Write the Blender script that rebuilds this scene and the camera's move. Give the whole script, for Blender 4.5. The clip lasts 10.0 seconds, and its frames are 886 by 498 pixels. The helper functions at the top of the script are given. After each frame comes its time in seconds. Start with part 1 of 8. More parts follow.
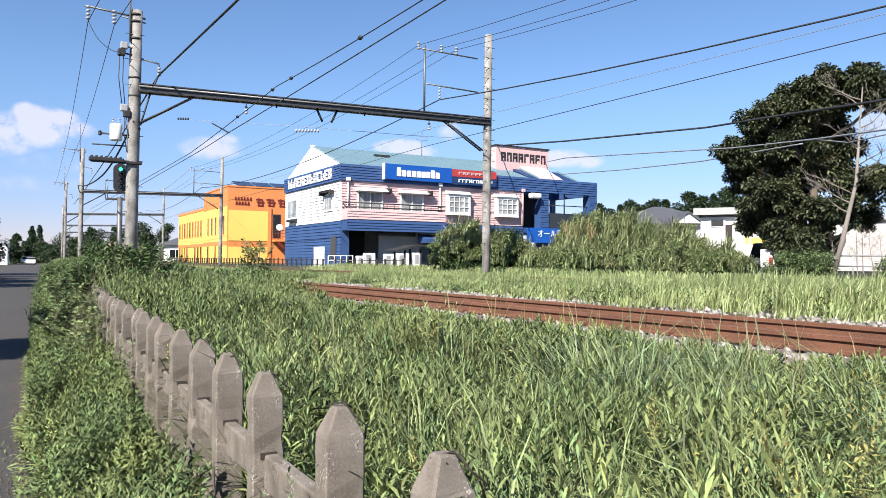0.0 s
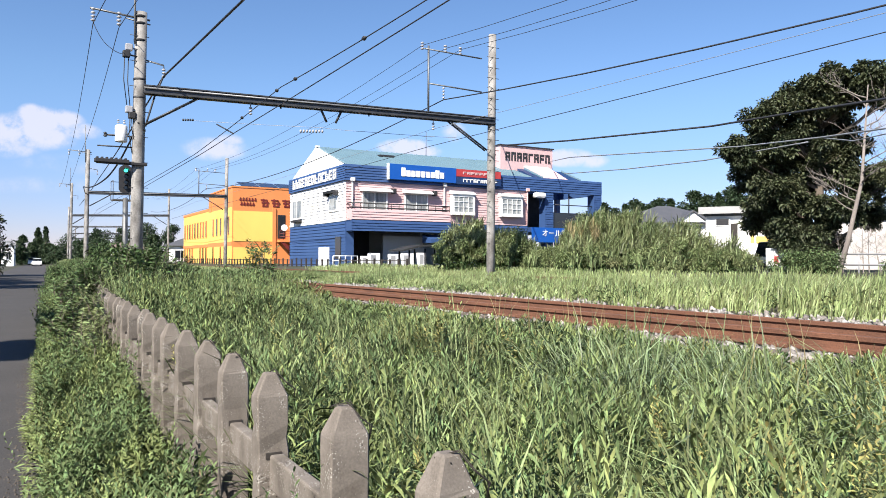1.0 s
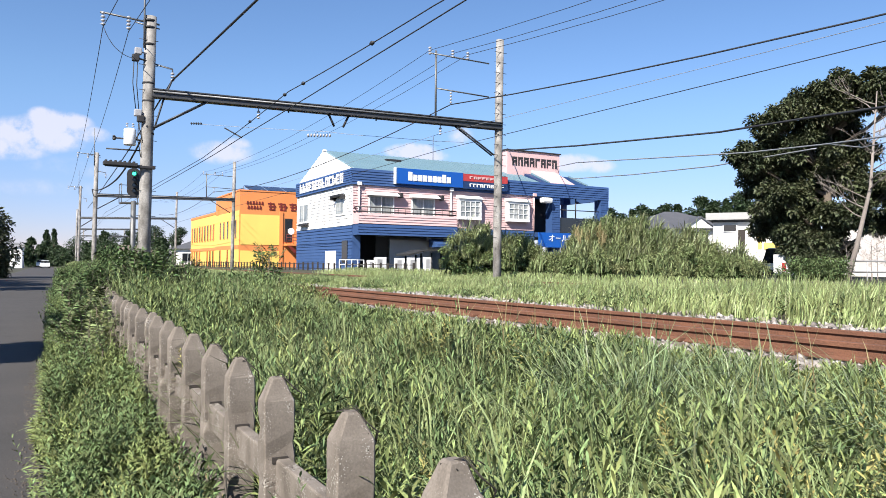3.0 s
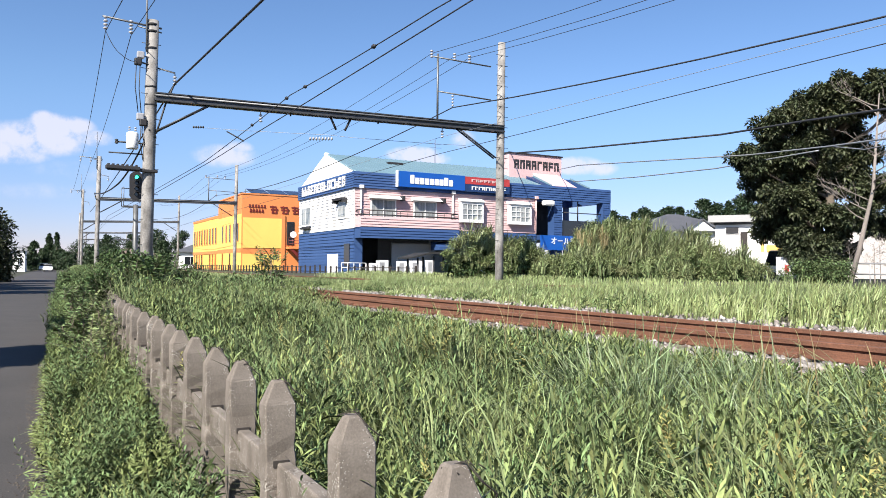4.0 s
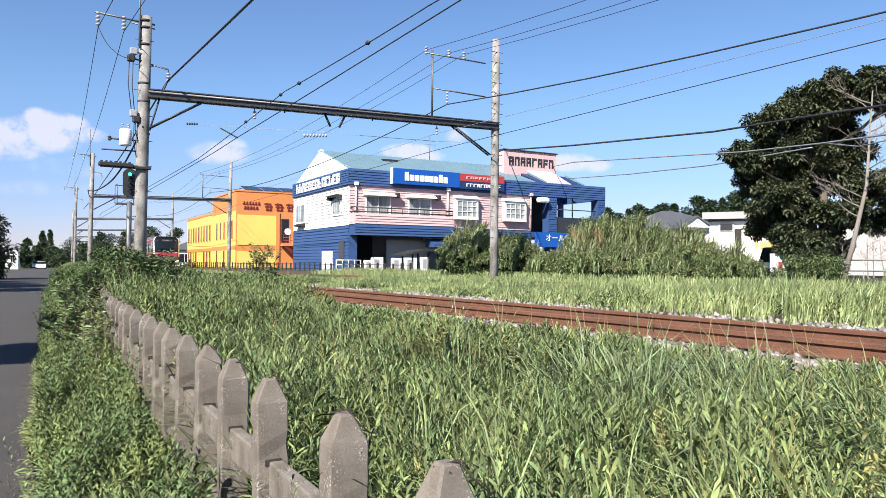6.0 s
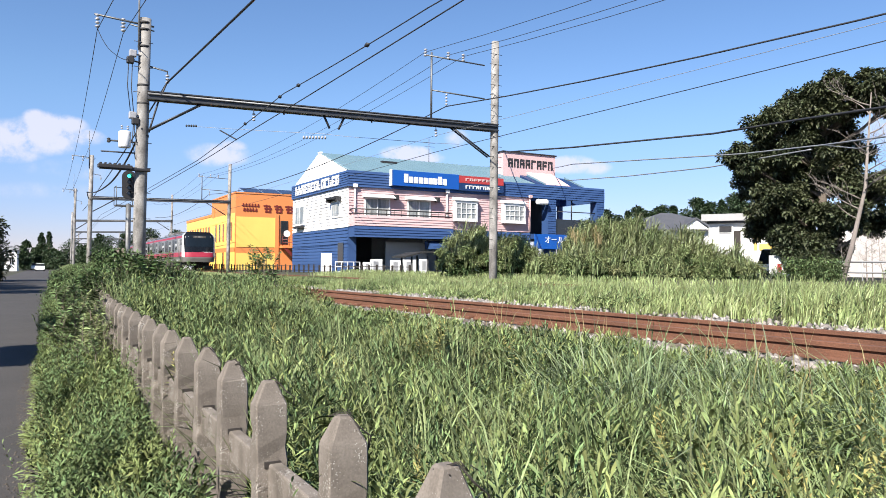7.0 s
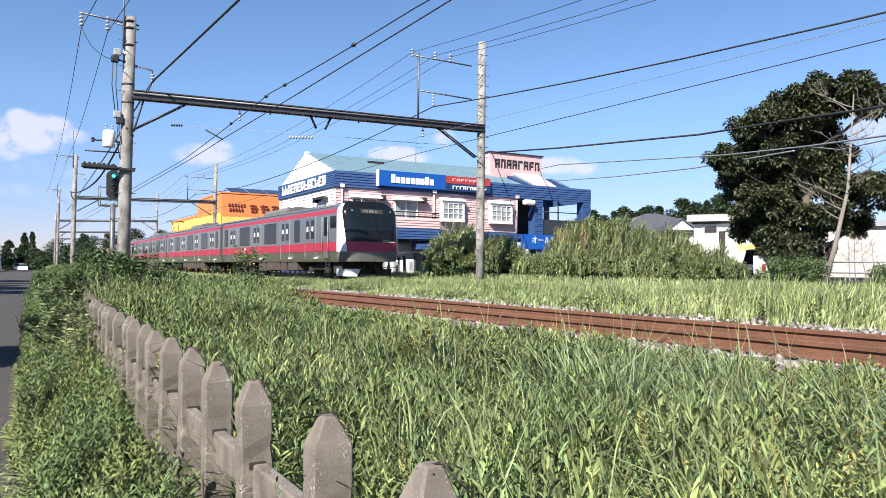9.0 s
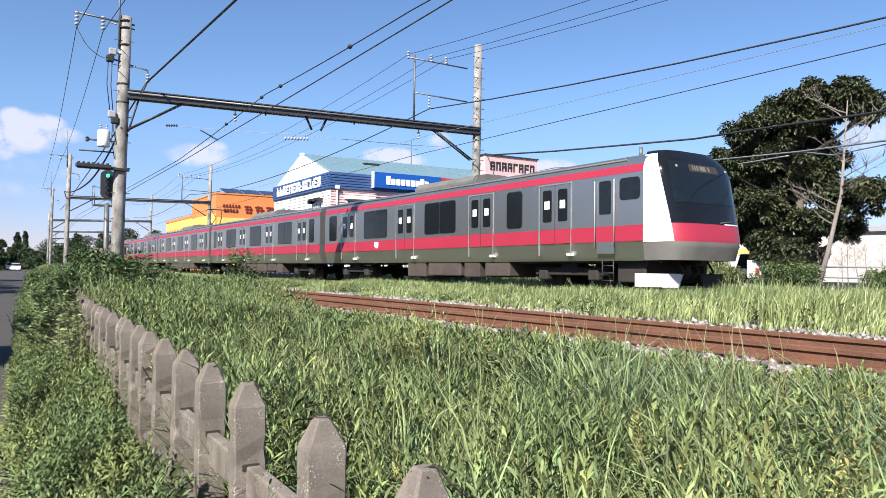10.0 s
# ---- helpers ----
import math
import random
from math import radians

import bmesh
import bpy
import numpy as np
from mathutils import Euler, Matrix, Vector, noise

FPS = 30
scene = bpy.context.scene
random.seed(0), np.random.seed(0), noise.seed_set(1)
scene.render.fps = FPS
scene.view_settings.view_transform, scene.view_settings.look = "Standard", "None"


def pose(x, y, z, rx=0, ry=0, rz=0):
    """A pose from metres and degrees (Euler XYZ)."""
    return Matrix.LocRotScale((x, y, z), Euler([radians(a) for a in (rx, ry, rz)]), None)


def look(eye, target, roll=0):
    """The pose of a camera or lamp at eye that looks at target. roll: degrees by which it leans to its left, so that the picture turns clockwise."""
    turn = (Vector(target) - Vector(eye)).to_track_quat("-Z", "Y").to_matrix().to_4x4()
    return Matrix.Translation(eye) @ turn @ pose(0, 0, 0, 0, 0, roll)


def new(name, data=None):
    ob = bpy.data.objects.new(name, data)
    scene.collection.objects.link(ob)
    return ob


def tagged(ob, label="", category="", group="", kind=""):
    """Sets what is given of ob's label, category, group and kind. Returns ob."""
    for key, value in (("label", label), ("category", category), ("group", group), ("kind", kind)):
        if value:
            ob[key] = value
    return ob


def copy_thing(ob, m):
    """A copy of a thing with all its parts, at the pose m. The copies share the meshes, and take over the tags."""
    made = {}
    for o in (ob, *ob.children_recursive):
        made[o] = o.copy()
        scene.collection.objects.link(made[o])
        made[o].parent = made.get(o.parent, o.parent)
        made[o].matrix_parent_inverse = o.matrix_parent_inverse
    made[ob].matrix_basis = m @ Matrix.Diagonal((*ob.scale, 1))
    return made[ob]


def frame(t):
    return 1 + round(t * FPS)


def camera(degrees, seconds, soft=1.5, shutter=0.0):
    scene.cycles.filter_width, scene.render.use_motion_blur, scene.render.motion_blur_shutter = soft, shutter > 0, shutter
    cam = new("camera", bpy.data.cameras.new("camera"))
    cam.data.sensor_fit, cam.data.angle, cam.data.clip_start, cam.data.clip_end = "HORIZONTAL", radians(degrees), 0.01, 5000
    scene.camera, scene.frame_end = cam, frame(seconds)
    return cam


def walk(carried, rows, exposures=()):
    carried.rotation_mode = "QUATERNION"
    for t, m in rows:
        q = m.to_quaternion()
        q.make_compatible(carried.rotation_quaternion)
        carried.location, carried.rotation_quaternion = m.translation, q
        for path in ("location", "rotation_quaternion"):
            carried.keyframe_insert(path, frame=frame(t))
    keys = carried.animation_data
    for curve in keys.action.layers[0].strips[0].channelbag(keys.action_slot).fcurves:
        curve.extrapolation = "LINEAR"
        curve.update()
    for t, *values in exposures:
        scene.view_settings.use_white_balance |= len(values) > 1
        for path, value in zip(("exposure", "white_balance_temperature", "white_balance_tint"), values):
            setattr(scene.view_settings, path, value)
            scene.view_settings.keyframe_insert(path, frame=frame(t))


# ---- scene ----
# World: x across the tracks, y along them, z up. The road surface is z = 0.
RAIL = 0.88


def bend(y):
    """How far the line has swung aside at y: straight at first, then a wide curve."""
    return max(0.0, y - 20.0) ** 2 / 2000.0


RUN_X = 15.96


def grade(y):
    """The running track's slight rise towards the near end."""
    return 0.1175 - 0.005 * min(32.0, max(0.0, y))


# ---- camera ----
cam = camera(63.0, 10.0, soft=0.85)
VIEW = [
    (0.0, 0.000, 0.000, 1.500, -33.07, 0.81, -0.37), (0.5, -0.001, -0.003, 1.502, -32.85, 0.63, -0.15),
    (1.0, -0.002, -0.009, 1.502, -32.70, 0.80, -0.18), (1.5, 0.004, 0.007, 1.499, -32.40, 0.67, -0.26),
    (2.0, 0.000, 0.001, 1.501, -32.34, 0.83, -0.51), (2.5, -0.009, -0.013, 1.507, -32.27, 0.98, -0.56),
    (4.0, -0.002, -0.011, 1.508, -32.03, 1.38, -0.43), (4.5, 0.000, -0.009, 1.509, -31.97, 1.38, -0.45),
    (5.0, 0.009, 0.009, 1.503, -32.02, 1.24, -0.34), (5.5, 0.015, 0.004, 1.506, -32.38, 1.09, -0.35),
    (7.0, 0.014, 0.003, 1.508, -32.50, 1.30, -0.36), (7.5, 0.008, -0.004, 1.510, -32.69, 1.10, -0.45),
    (8.0, 0.017, 0.009, 1.505, -32.84, 0.98, -0.30), (8.5, 0.017, -0.004, 1.506, -33.25, 1.03, -0.43),
    (9.0, 0.017, -0.006, 1.507, -33.52, 1.33, -0.34), (9.5, 0.011, -0.010, 1.508, -33.75, 1.54, -0.62),
    (10.0, 0.015, -0.005, 1.509, -33.95, 1.51, -0.72),
]
walk(cam, [(t, pose(x, y, z, 90 + tip, lean, turn)) for t, x, y, z, turn, tip, lean in VIEW], [(0.0, 1.2), (10.0, 1.2)])

# ---- sky and sun ----
SUN_TO = Vector((-0.85, -0.53, 0)).normalized()
SUN_EL = radians(40)
world = bpy.data.worlds.new("sky")
scene.world = world
world.use_nodes = True
wn, wl = world.node_tree.nodes, world.node_tree.links
wn.clear()
sky = wn.new("ShaderNodeTexSky")
sky.sky_type, sky.sun_disc = "NISHITA", False
sky.sun_elevation, sky.sun_rotation = SUN_EL, math.atan2(SUN_TO.x, SUN_TO.y)
sky.air_density, sky.dust_density, sky.ozone_density = 1.0, 0.1, 4.0
hue = wn.new("ShaderNodeHueSaturation")
hue.inputs["Saturation"].default_value = 1.08
tint = wn.new("ShaderNodeMix")
tint.data_type, tint.blend_type = "RGBA", "MULTIPLY"
tint.inputs["Factor"].default_value, tint.inputs["B"].default_value = 1.0, (1.03, 1.0, 1.05, 1)
wl.new(sky.outputs[0], tint.inputs["A"])
coord = wn.new("ShaderNodeTexCoord")
# bluish haze low over the horizon, all round
split = wn.new("ShaderNodeSeparateXYZ")
wl.new(coord.outputs["Generated"], split.inputs[0])
low = wn.new("ShaderNodeMapRange")
low.inputs["From Min"].default_value, low.inputs["From Max"].default_value = 0.0, 0.24
low.inputs["To Min"].default_value, low.inputs["To Max"].default_value = 1.0, 0.0
low.interpolation_type = "SMOOTHSTEP"
wl.new(split.outputs["Z"], low.inputs["Value"])
haze = wn.new("ShaderNodeMix")
haze.data_type, haze.blend_type = "RGBA", "MULTIPLY"
haze.inputs["B"].default_value = (0.69, 0.66, 0.86, 1)
wl.new(low.outputs["Result"], haze.inputs["Factor"])
wl.new(tint.outputs["Result"], haze.inputs["A"])
wl.new(haze.outputs["Result"], hue.inputs["Color"])


def wmath(op, a, b=None, c=None):
    n = wn.new("ShaderNodeMath")
    n.operation = op
    for i, v in enumerate((a, b, c)):
        if v is None:
            continue
        if isinstance(v, (int, float)):
            n.inputs[i].default_value = v
        else:
            wl.new(v, n.inputs[i])
    return n.outputs[0]


# Cumulus near the horizon: soft ellipses of direction, broken up by noise.
wnoise = wn.new("ShaderNodeTexNoise")
wnoise.inputs["Scale"].default_value, wnoise.inputs["Detail"].default_value, wnoise.inputs["Roughness"].default_value = 34.0, 8.0, 0.62
wl.new(coord.outputs["Generated"], wnoise.inputs["Vector"])
CLOUDS = [  # azimuth from +y to the right, elevation, half width, half height (degrees), thickness
    (4.0, 9.5, 2.3, 1.0, 1.7), (2.6, 8.6, 3.6, 1.3, 1.5), (0.6, 7.6, 3.2, 1.0, 1.2), (5.8, 8.9, 1.7, 0.7, 1.2), (3.0, 9.9, 1.0, 0.7, 1.4),
    (15.2, 8.2, 2.7, 1.0, 1.0), (16.2, 8.9, 1.2, 0.6, 0.9), (29.6, 8.8, 2.3, 0.7, 1.6), (31.0, 8.5, 1.8, 0.6, 1.3), (42.6, 7.9, 2.0, 0.8, 1.5), (44.4, 7.6, 1.4, 0.6, 1.0),
    (33.6, 10.0, 1.2, 0.9, 0.8), (6.0, 6.6, 5.0, 0.9, 0.45), (66.0, 9.5, 4.0, 2.0, 0.9), (-24.0, 11.0, 9.0, 3.0, 1.0), (110.0, 13.0, 10.0, 3.0, 1.0), (190.0, 15.0, 14.0, 4.0, 1.0),
    (270.0, 12.0, 12.0, 3.5, 1.0), (4.0, 5.0, 7.0, 0.8, 0.4), (24.0, 4.6, 9.0, 0.7, 0.3)]
total = None
for az, el, hw, hh, thick in CLOUDS:
    d = Vector((math.sin(radians(az)) * math.cos(radians(el)), math.cos(radians(az)) * math.cos(radians(el)), math.sin(radians(el))))
    side = Vector((math.cos(radians(az)), -math.sin(radians(az)), 0))
    dots = []
    for axis, half in ((side, hw), (side.cross(d), hh)):
        v = wn.new("ShaderNodeVectorMath")
        v.operation = "DOT_PRODUCT"
        wl.new(coord.outputs["Generated"], v.inputs[0])
        v.inputs[1].default_value = axis
        e = wmath("SUBTRACT", v.outputs["Value"], axis.dot(d))
        dots.append(wmath("MULTIPLY", e, 1 / radians(half)))
    front = wn.new("ShaderNodeVectorMath")
    front.operation = "DOT_PRODUCT"
    wl.new(coord.outputs["Generated"], front.inputs[0])
    front.inputs[1].default_value = d
    r2 = wmath("ADD", wmath("MULTIPLY", dots[0], dots[0]), wmath("MULTIPLY", dots[1], dots[1]))
    one = wmath("MULTIPLY", wmath("MAXIMUM", wmath("SUBTRACT", 1.25, r2), 0.0), thick)
    one = wmath("MULTIPLY", one, wmath("GREATER_THAN", front.outputs["Value"], 0.0))
    total = one if total is None else wmath("MAXIMUM", total, one)
cover = wn.new("ShaderNodeMapRange")
cover.inputs["From Min"].default_value, cover.inputs["From Max"].default_value = 0.12, 1.0
cover.interpolation_type = "SMOOTHSTEP"
wl.new(wmath("MULTIPLY", total, wmath("MULTIPLY_ADD", wnoise.outputs["Fac"], 2.0, -0.35)), cover.inputs["Value"])
cmix = wn.new("ShaderNodeMix")
cmix.data_type = "RGBA"
wl.new(wmath("MULTIPLY", cover.outputs["Result"], 0.72), cmix.inputs["Factor"])
wl.new(hue.outputs["Color"], cmix.inputs["A"])
cmix.inputs["B"].default_value = (6.3, 6.1, 6.9, 1)
back = wn.new("ShaderNodeBackground")
back.inputs["Strength"].default_value = 0.067
wl.new(cmix.outputs["Result"], back.inputs["Color"])
wout = wn.new("ShaderNodeOutputWorld")
wl.new(back.outputs[0], wout.inputs["Surface"])

sun = new("sun", bpy.data.lights.new("sun", "SUN"))
sun.data.energy, sun.data.angle, sun.data.color = 4.8, radians(0.55), (1.0, 0.94, 0.84)
sun.matrix_world = look((SUN_TO * math.cos(SUN_EL) + Vector((0, 0, math.sin(SUN_EL)))) * 60, (0, 0, 0))


# ---- materials ----
def surface(name, base, rough=0.6, metal=0.0, second=None, scale=6.0, amount=0.5, bump=0.0, fine=60.0, spec=0.5, streak=1.0, tone=0.0, through_light=0.0, grain=0.25):
    """A procedural surface: base colour broken up at two scales towards a second colour, with relief. tone: piece-to-piece change."""
    m = bpy.data.materials.new(name)
    m.use_nodes = True
    n, l = m.node_tree.nodes, m.node_tree.links
    b = n["Principled BSDF"]
    b.inputs["Roughness"].default_value, b.inputs["Metallic"].default_value = rough, metal
    b.inputs["Specular IOR Level"].default_value = spec
    tc = n.new("ShaderNodeTexCoord")
    mp = n.new("ShaderNodeMapping")
    mp.inputs["Scale"].default_value = (1, 1, 1 / streak)
    l.new(tc.outputs["Object"], mp.inputs["Vector"])
    big, small = n.new("ShaderNodeTexNoise"), n.new("ShaderNodeTexNoise")
    big.inputs["Scale"].default_value, big.inputs["Detail"].default_value = scale, 5.0
    small.inputs["Scale"].default_value, small.inputs["Detail"].default_value = fine, 4.0
    l.new(mp.outputs["Vector"], big.inputs["Vector"])
    l.new(tc.outputs["Object"], small.inputs["Vector"])
    ramp = n.new("ShaderNodeMapRange")
    ramp.inputs["From Min"].default_value, ramp.inputs["From Max"].default_value = 0.35, 0.7
    ramp.inputs["To Max"].default_value = amount
    l.new(big.outputs["Fac"], ramp.inputs["Value"])
    mix = n.new("ShaderNodeMix")
    mix.data_type = "RGBA"
    mix.inputs["A"].default_value = (*base, 1)
    mix.inputs["B"].default_value = (*(second or [c * 0.6 for c in base]), 1)
    l.new(ramp.outputs["Result"], mix.inputs["Factor"])
    val = n.new("ShaderNodeHueSaturation")
    vr = n.new("ShaderNodeMapRange")
    vr.inputs["To Min"].default_value, vr.inputs["To Max"].default_value = 1 - grain, 1 + grain
    vr.inputs["From Min"].default_value, vr.inputs["From Max"].default_value = 0.3, 0.7
    l.new(small.outputs["Fac"], vr.inputs["Value"])
    value = vr.outputs["Result"]
    if tone:
        geo = n.new("ShaderNodeNewGeometry")
        tr = n.new("ShaderNodeMapRange")
        tr.inputs["To Min"].default_value, tr.inputs["To Max"].default_value = 1 - tone, 1 + tone
        l.new(geo.outputs["Random Per Island"], tr.inputs["Value"])
        mul = n.new("ShaderNodeMath")
        mul.operation = "MULTIPLY"
        l.new(value, mul.inputs[0])
        l.new(tr.outputs["Result"], mul.inputs[1])
        value = mul.outputs[0]
        hr = n.new("ShaderNodeMapRange")
        hr.inputs["To Min"].default_value, hr.inputs["To Max"].default_value = 0.5 - tone * 0.035, 0.5 + tone * 0.035
        l.new(geo.outputs["Random Per Island"], hr.inputs["Value"])
        l.new(hr.outputs["Result"], val.inputs["Hue"])
    l.new(value, val.inputs["Value"])
    l.new(mix.outputs["Result"], val.inputs["Color"])
    l.new(val.outputs["Color"], b.inputs["Base Color"])
    if bump:
        bp = n.new("ShaderNodeBump")
        bp.inputs["Strength"].default_value, bp.inputs["Distance"].default_value = bump, 0.01
        l.new(small.outputs["Fac"], bp.inputs["Height"])
        l.new(bp.outputs["Normal"], b.inputs["Normal"])
    if through_light:
        t = n.new("ShaderNodeBsdfTranslucent")
        l.new(val.outputs["Color"], t.inputs["Color"])
        ms = n.new("ShaderNodeMixShader")
        ms.inputs["Fac"].default_value = through_light
        l.new(b.outputs[0], ms.inputs[1])
        l.new(t.outputs[0], ms.inputs[2])
        l.new(ms.outputs[0], n["Material Output"].inputs["Surface"])
    return m


def glow(name, color, strength):
    m = bpy.data.materials.new(name)
    m.use_nodes = True
    b = m.node_tree.nodes["Principled BSDF"]
    b.inputs["Base Color"].default_value = (*color, 1)
    b.inputs["Emission Color"].default_value = (*color, 1)
    b.inputs["Emission Strength"].default_value = strength
    return m


ASPHALT = surface("asphalt", (0.041, 0.038, 0.037), 0.85, second=(0.058, 0.052, 0.05), scale=0.8, amount=0.8, bump=0.5, fine=90)
SOIL = surface("soil", (0.048, 0.04, 0.026), 0.95, second=(0.03, 0.042, 0.016), scale=0.7, amount=0.9, bump=0.6, fine=25)
BALLAST = surface("ballast_stone", (0.31, 0.29, 0.275), 0.9, second=(0.18, 0.145, 0.12), scale=3.0, amount=0.8, bump=0.4, fine=40, tone=0.45)
GRIT = surface("lane_grit", (0.11, 0.092, 0.078), 0.95, second=(0.06, 0.05, 0.042), scale=3.0, amount=0.8, fine=40, tone=0.4)
RUST = surface("rusty_steel", (0.148, 0.063, 0.036), 0.85, second=(0.085, 0.037, 0.022), scale=2.5, amount=0.8, bump=0.5, fine=70, streak=0.3)
SLEEPER = surface("weathered_sleeper", (0.148, 0.126, 0.104), 0.9, second=(0.089, 0.067, 0.052), scale=4, amount=0.8, bump=0.5)
CONCRETE = surface("weathered_concrete", (0.194, 0.169, 0.148), 0.92, second=(0.086, 0.072, 0.06), scale=8.0, amount=0.8, bump=0.12, fine=150, streak=1.8, grain=0.14, spec=0.2)


def speckle(m, colour, scale, size):
    """Scattered pale chips and lichen dots on a surface."""
    n, l = m.node_tree.nodes, m.node_tree.links
    b = n["Principled BSDF"]
    base = b.inputs["Base Color"].links[0].from_socket
    tc = n.new("ShaderNodeTexCoord")
    cell, blot = n.new("ShaderNodeTexVoronoi"), n.new("ShaderNodeTexNoise")
    cell.inputs["Scale"].default_value, blot.inputs["Scale"].default_value = scale, 9.0
    l.new(tc.outputs["Object"], cell.inputs["Vector"])
    l.new(tc.outputs["Object"], blot.inputs["Vector"])
    reach = n.new("ShaderNodeMapRange")
    reach.inputs["From Min"].default_value, reach.inputs["From Max"].default_value = 0.42, 0.68
    reach.inputs["To Min"].default_value, reach.inputs["To Max"].default_value = 0.0, size
    l.new(blot.outputs["Fac"], reach.inputs["Value"])
    dot = n.new("ShaderNodeMath")
    dot.operation = "LESS_THAN"
    l.new(cell.outputs["Distance"], dot.inputs[0])
    l.new(reach.outputs["Result"], dot.inputs[1])
    mix = n.new("ShaderNodeMix")
    mix.data_type = "RGBA"
    mix.inputs["B"].default_value = (*colour, 1)
    l.new(dot.outputs[0], mix.inputs["Factor"])
    l.new(base, mix.inputs["A"])
    l.new(mix.outputs["Result"], b.inputs["Base Color"])


speckle(CONCRETE, (0.36, 0.34, 0.31), 120.0, 0.42)
speckle(CONCRETE, (0.05, 0.042, 0.036), 60.0, 0.22)
POLE_CON = surface("pole_concrete", (0.30, 0.287, 0.274), 0.85, second=(0.10, 0.092, 0.085), scale=3.4, amount=0.95, bump=0.2, fine=18, streak=2.0, grain=0.2)
GALV = surface("galvanised_steel", (0.16, 0.165, 0.17), 0.5, metal=0.5, second=(0.08, 0.075, 0.07), scale=3, amount=0.6)
STEEL_PALE = surface("pale_steel_and_highlight", (0.2, 0.205, 0.215), 0.5, metal=0.3, second=(0.1, 0.1, 0.1), scale=2, amount=0.6)
DARKSTEEL = surface("dark_painted_steel", (0.02, 0.02, 0.023), 0.6, second=(0.035, 0.03, 0.028), scale=5, amount=0.5)
WIRE = surface("wire_dark", (0.022, 0.022, 0.026), 0.6)
WIRE_PALE = surface("wire_pale", (0.25, 0.26, 0.28), 0.5, metal=0.3)
PORCELAIN = surface("white_porcelain", (0.36, 0.36, 0.38), 0.25, second=(0.22, 0.21, 0.21), scale=8, amount=0.4)
BLUE_SIDING = surface("blue_siding", (0.028, 0.066, 0.178), 0.55, second=(0.036, 0.08, 0.2), scale=0.8, amount=0.6, streak=3, grain=0.1)
WHITE_WALL = surface("white_siding", (0.8, 0.79, 0.785), 0.6, second=(0.71, 0.70, 0.695), scale=0.7, amount=0.5, streak=3, grain=0.05)
CREAM = surface("pale_render", (0.58, 0.545, 0.53), 0.7, second=(0.40, 0.37, 0.355), scale=0.9, amount=0.7, streak=3, grain=0.08)
PINK = surface("pink_siding", (0.565, 0.385, 0.385), 0.6, second=(0.51, 0.345, 0.345), scale=0.8, amount=0.5, streak=3, grain=0.06)
TEAL_ROOF = surface("teal_roof_sheet", (0.122, 0.204, 0.248), 0.5, second=(0.148, 0.229, 0.274), scale=0.6, amount=0.7, grain=0.1)
SIGN_BLUE = surface("sign_blue", (0.007, 0.075, 0.345), 0.35, second=(0.009, 0.09, 0.375), scale=0.8, amount=0.5, grain=0.05)
SIGN_NAVY = surface("sign_navy", (0.013, 0.038, 0.12), 0.4, grain=0.05)
SIGN_RED = surface("sign_red", (0.413, 0.045, 0.045), 0.4, grain=0.05)
PAINT_WHITE = surface("white_paint", (0.722, 0.722, 0.722), 0.45, second=(0.651, 0.651, 0.642), scale=2, amount=0.4, grain=0.05)
ORANGE = surface("orange_render", (0.624, 0.215, 0.066), 0.65, second=(0.585, 0.195, 0.058), scale=0.6, amount=0.6, streak=3, grain=0.07)
YELLOW = surface("yellow_render", (0.75, 0.52, 0.125), 0.65, second=(0.72, 0.45, 0.11), scale=0.6, amount=0.6, streak=3, grain=0.07)
LETTER_BROWN = surface("dark_red_lettering", (0.16, 0.02, 0.015), 0.5, grain=0.1)
GLASS_DARK = surface("dark_window_glass", (0.015, 0.018, 0.022), 0.08, spec=0.9, grain=0.02)
GLASS_PALE = surface("curtained_glass", (0.16, 0.18, 0.19), 0.12, second=(0.5, 0.5, 0.48), scale=3.0, amount=0.9, streak=6, spec=0.7)
# near-black that puts the shade of recesses and interiors into the colour
SHADE_DARK = surface("interior_shade", (0.03, 0.03, 0.035), 0.9)
GREY_PANEL = surface("grey_shutter", (0.328, 0.328, 0.335), 0.6, second=(0.281, 0.281, 0.289), scale=1, amount=0.6, grain=0.08)
SLATE = surface("slate_grey_roof", (0.065, 0.068, 0.08), 0.7, second=(0.091, 0.091, 0.099), scale=1, amount=0.6)
BARK = surface("bark", (0.148, 0.122, 0.096), 0.9, second=(0.089, 0.07, 0.056), scale=3, amount=0.8, bump=0.8, fine=30, streak=4)
BARK_PALE = surface("pale_dead_bark", (0.235, 0.205, 0.185), 0.9, second=(0.14, 0.118, 0.105), scale=3, amount=0.7, bump=0.5, fine=30, streak=4)
LEAF_TREE = surface("dark_tree_leaf", (0.046, 0.058, 0.030), 0.55, second=(0.082, 0.088, 0.042), scale=0.4, amount=0.9, tone=0.65, through_light=0.1, spec=0.3)
LEAF_FAR = surface("far_tree_leaf", (0.038, 0.064, 0.025), 0.6, second=(0.025, 0.047, 0.021), scale=0.3, amount=0.8, tone=0.4, through_light=0.15)
LEAF_BUSH = surface("bush_leaf", (0.18, 0.232, 0.098), 0.6, second=(0.275, 0.275, 0.145), scale=0.45, amount=0.9, tone=0.5, through_light=0.25, spec=0.15)
LEAF_WEED = surface("weed_leaf", (0.145, 0.192, 0.080), 0.65, second=(0.05, 0.076, 0.036), scale=0.9, amount=0.95, tone=0.7, through_light=0.05, spec=0.12)
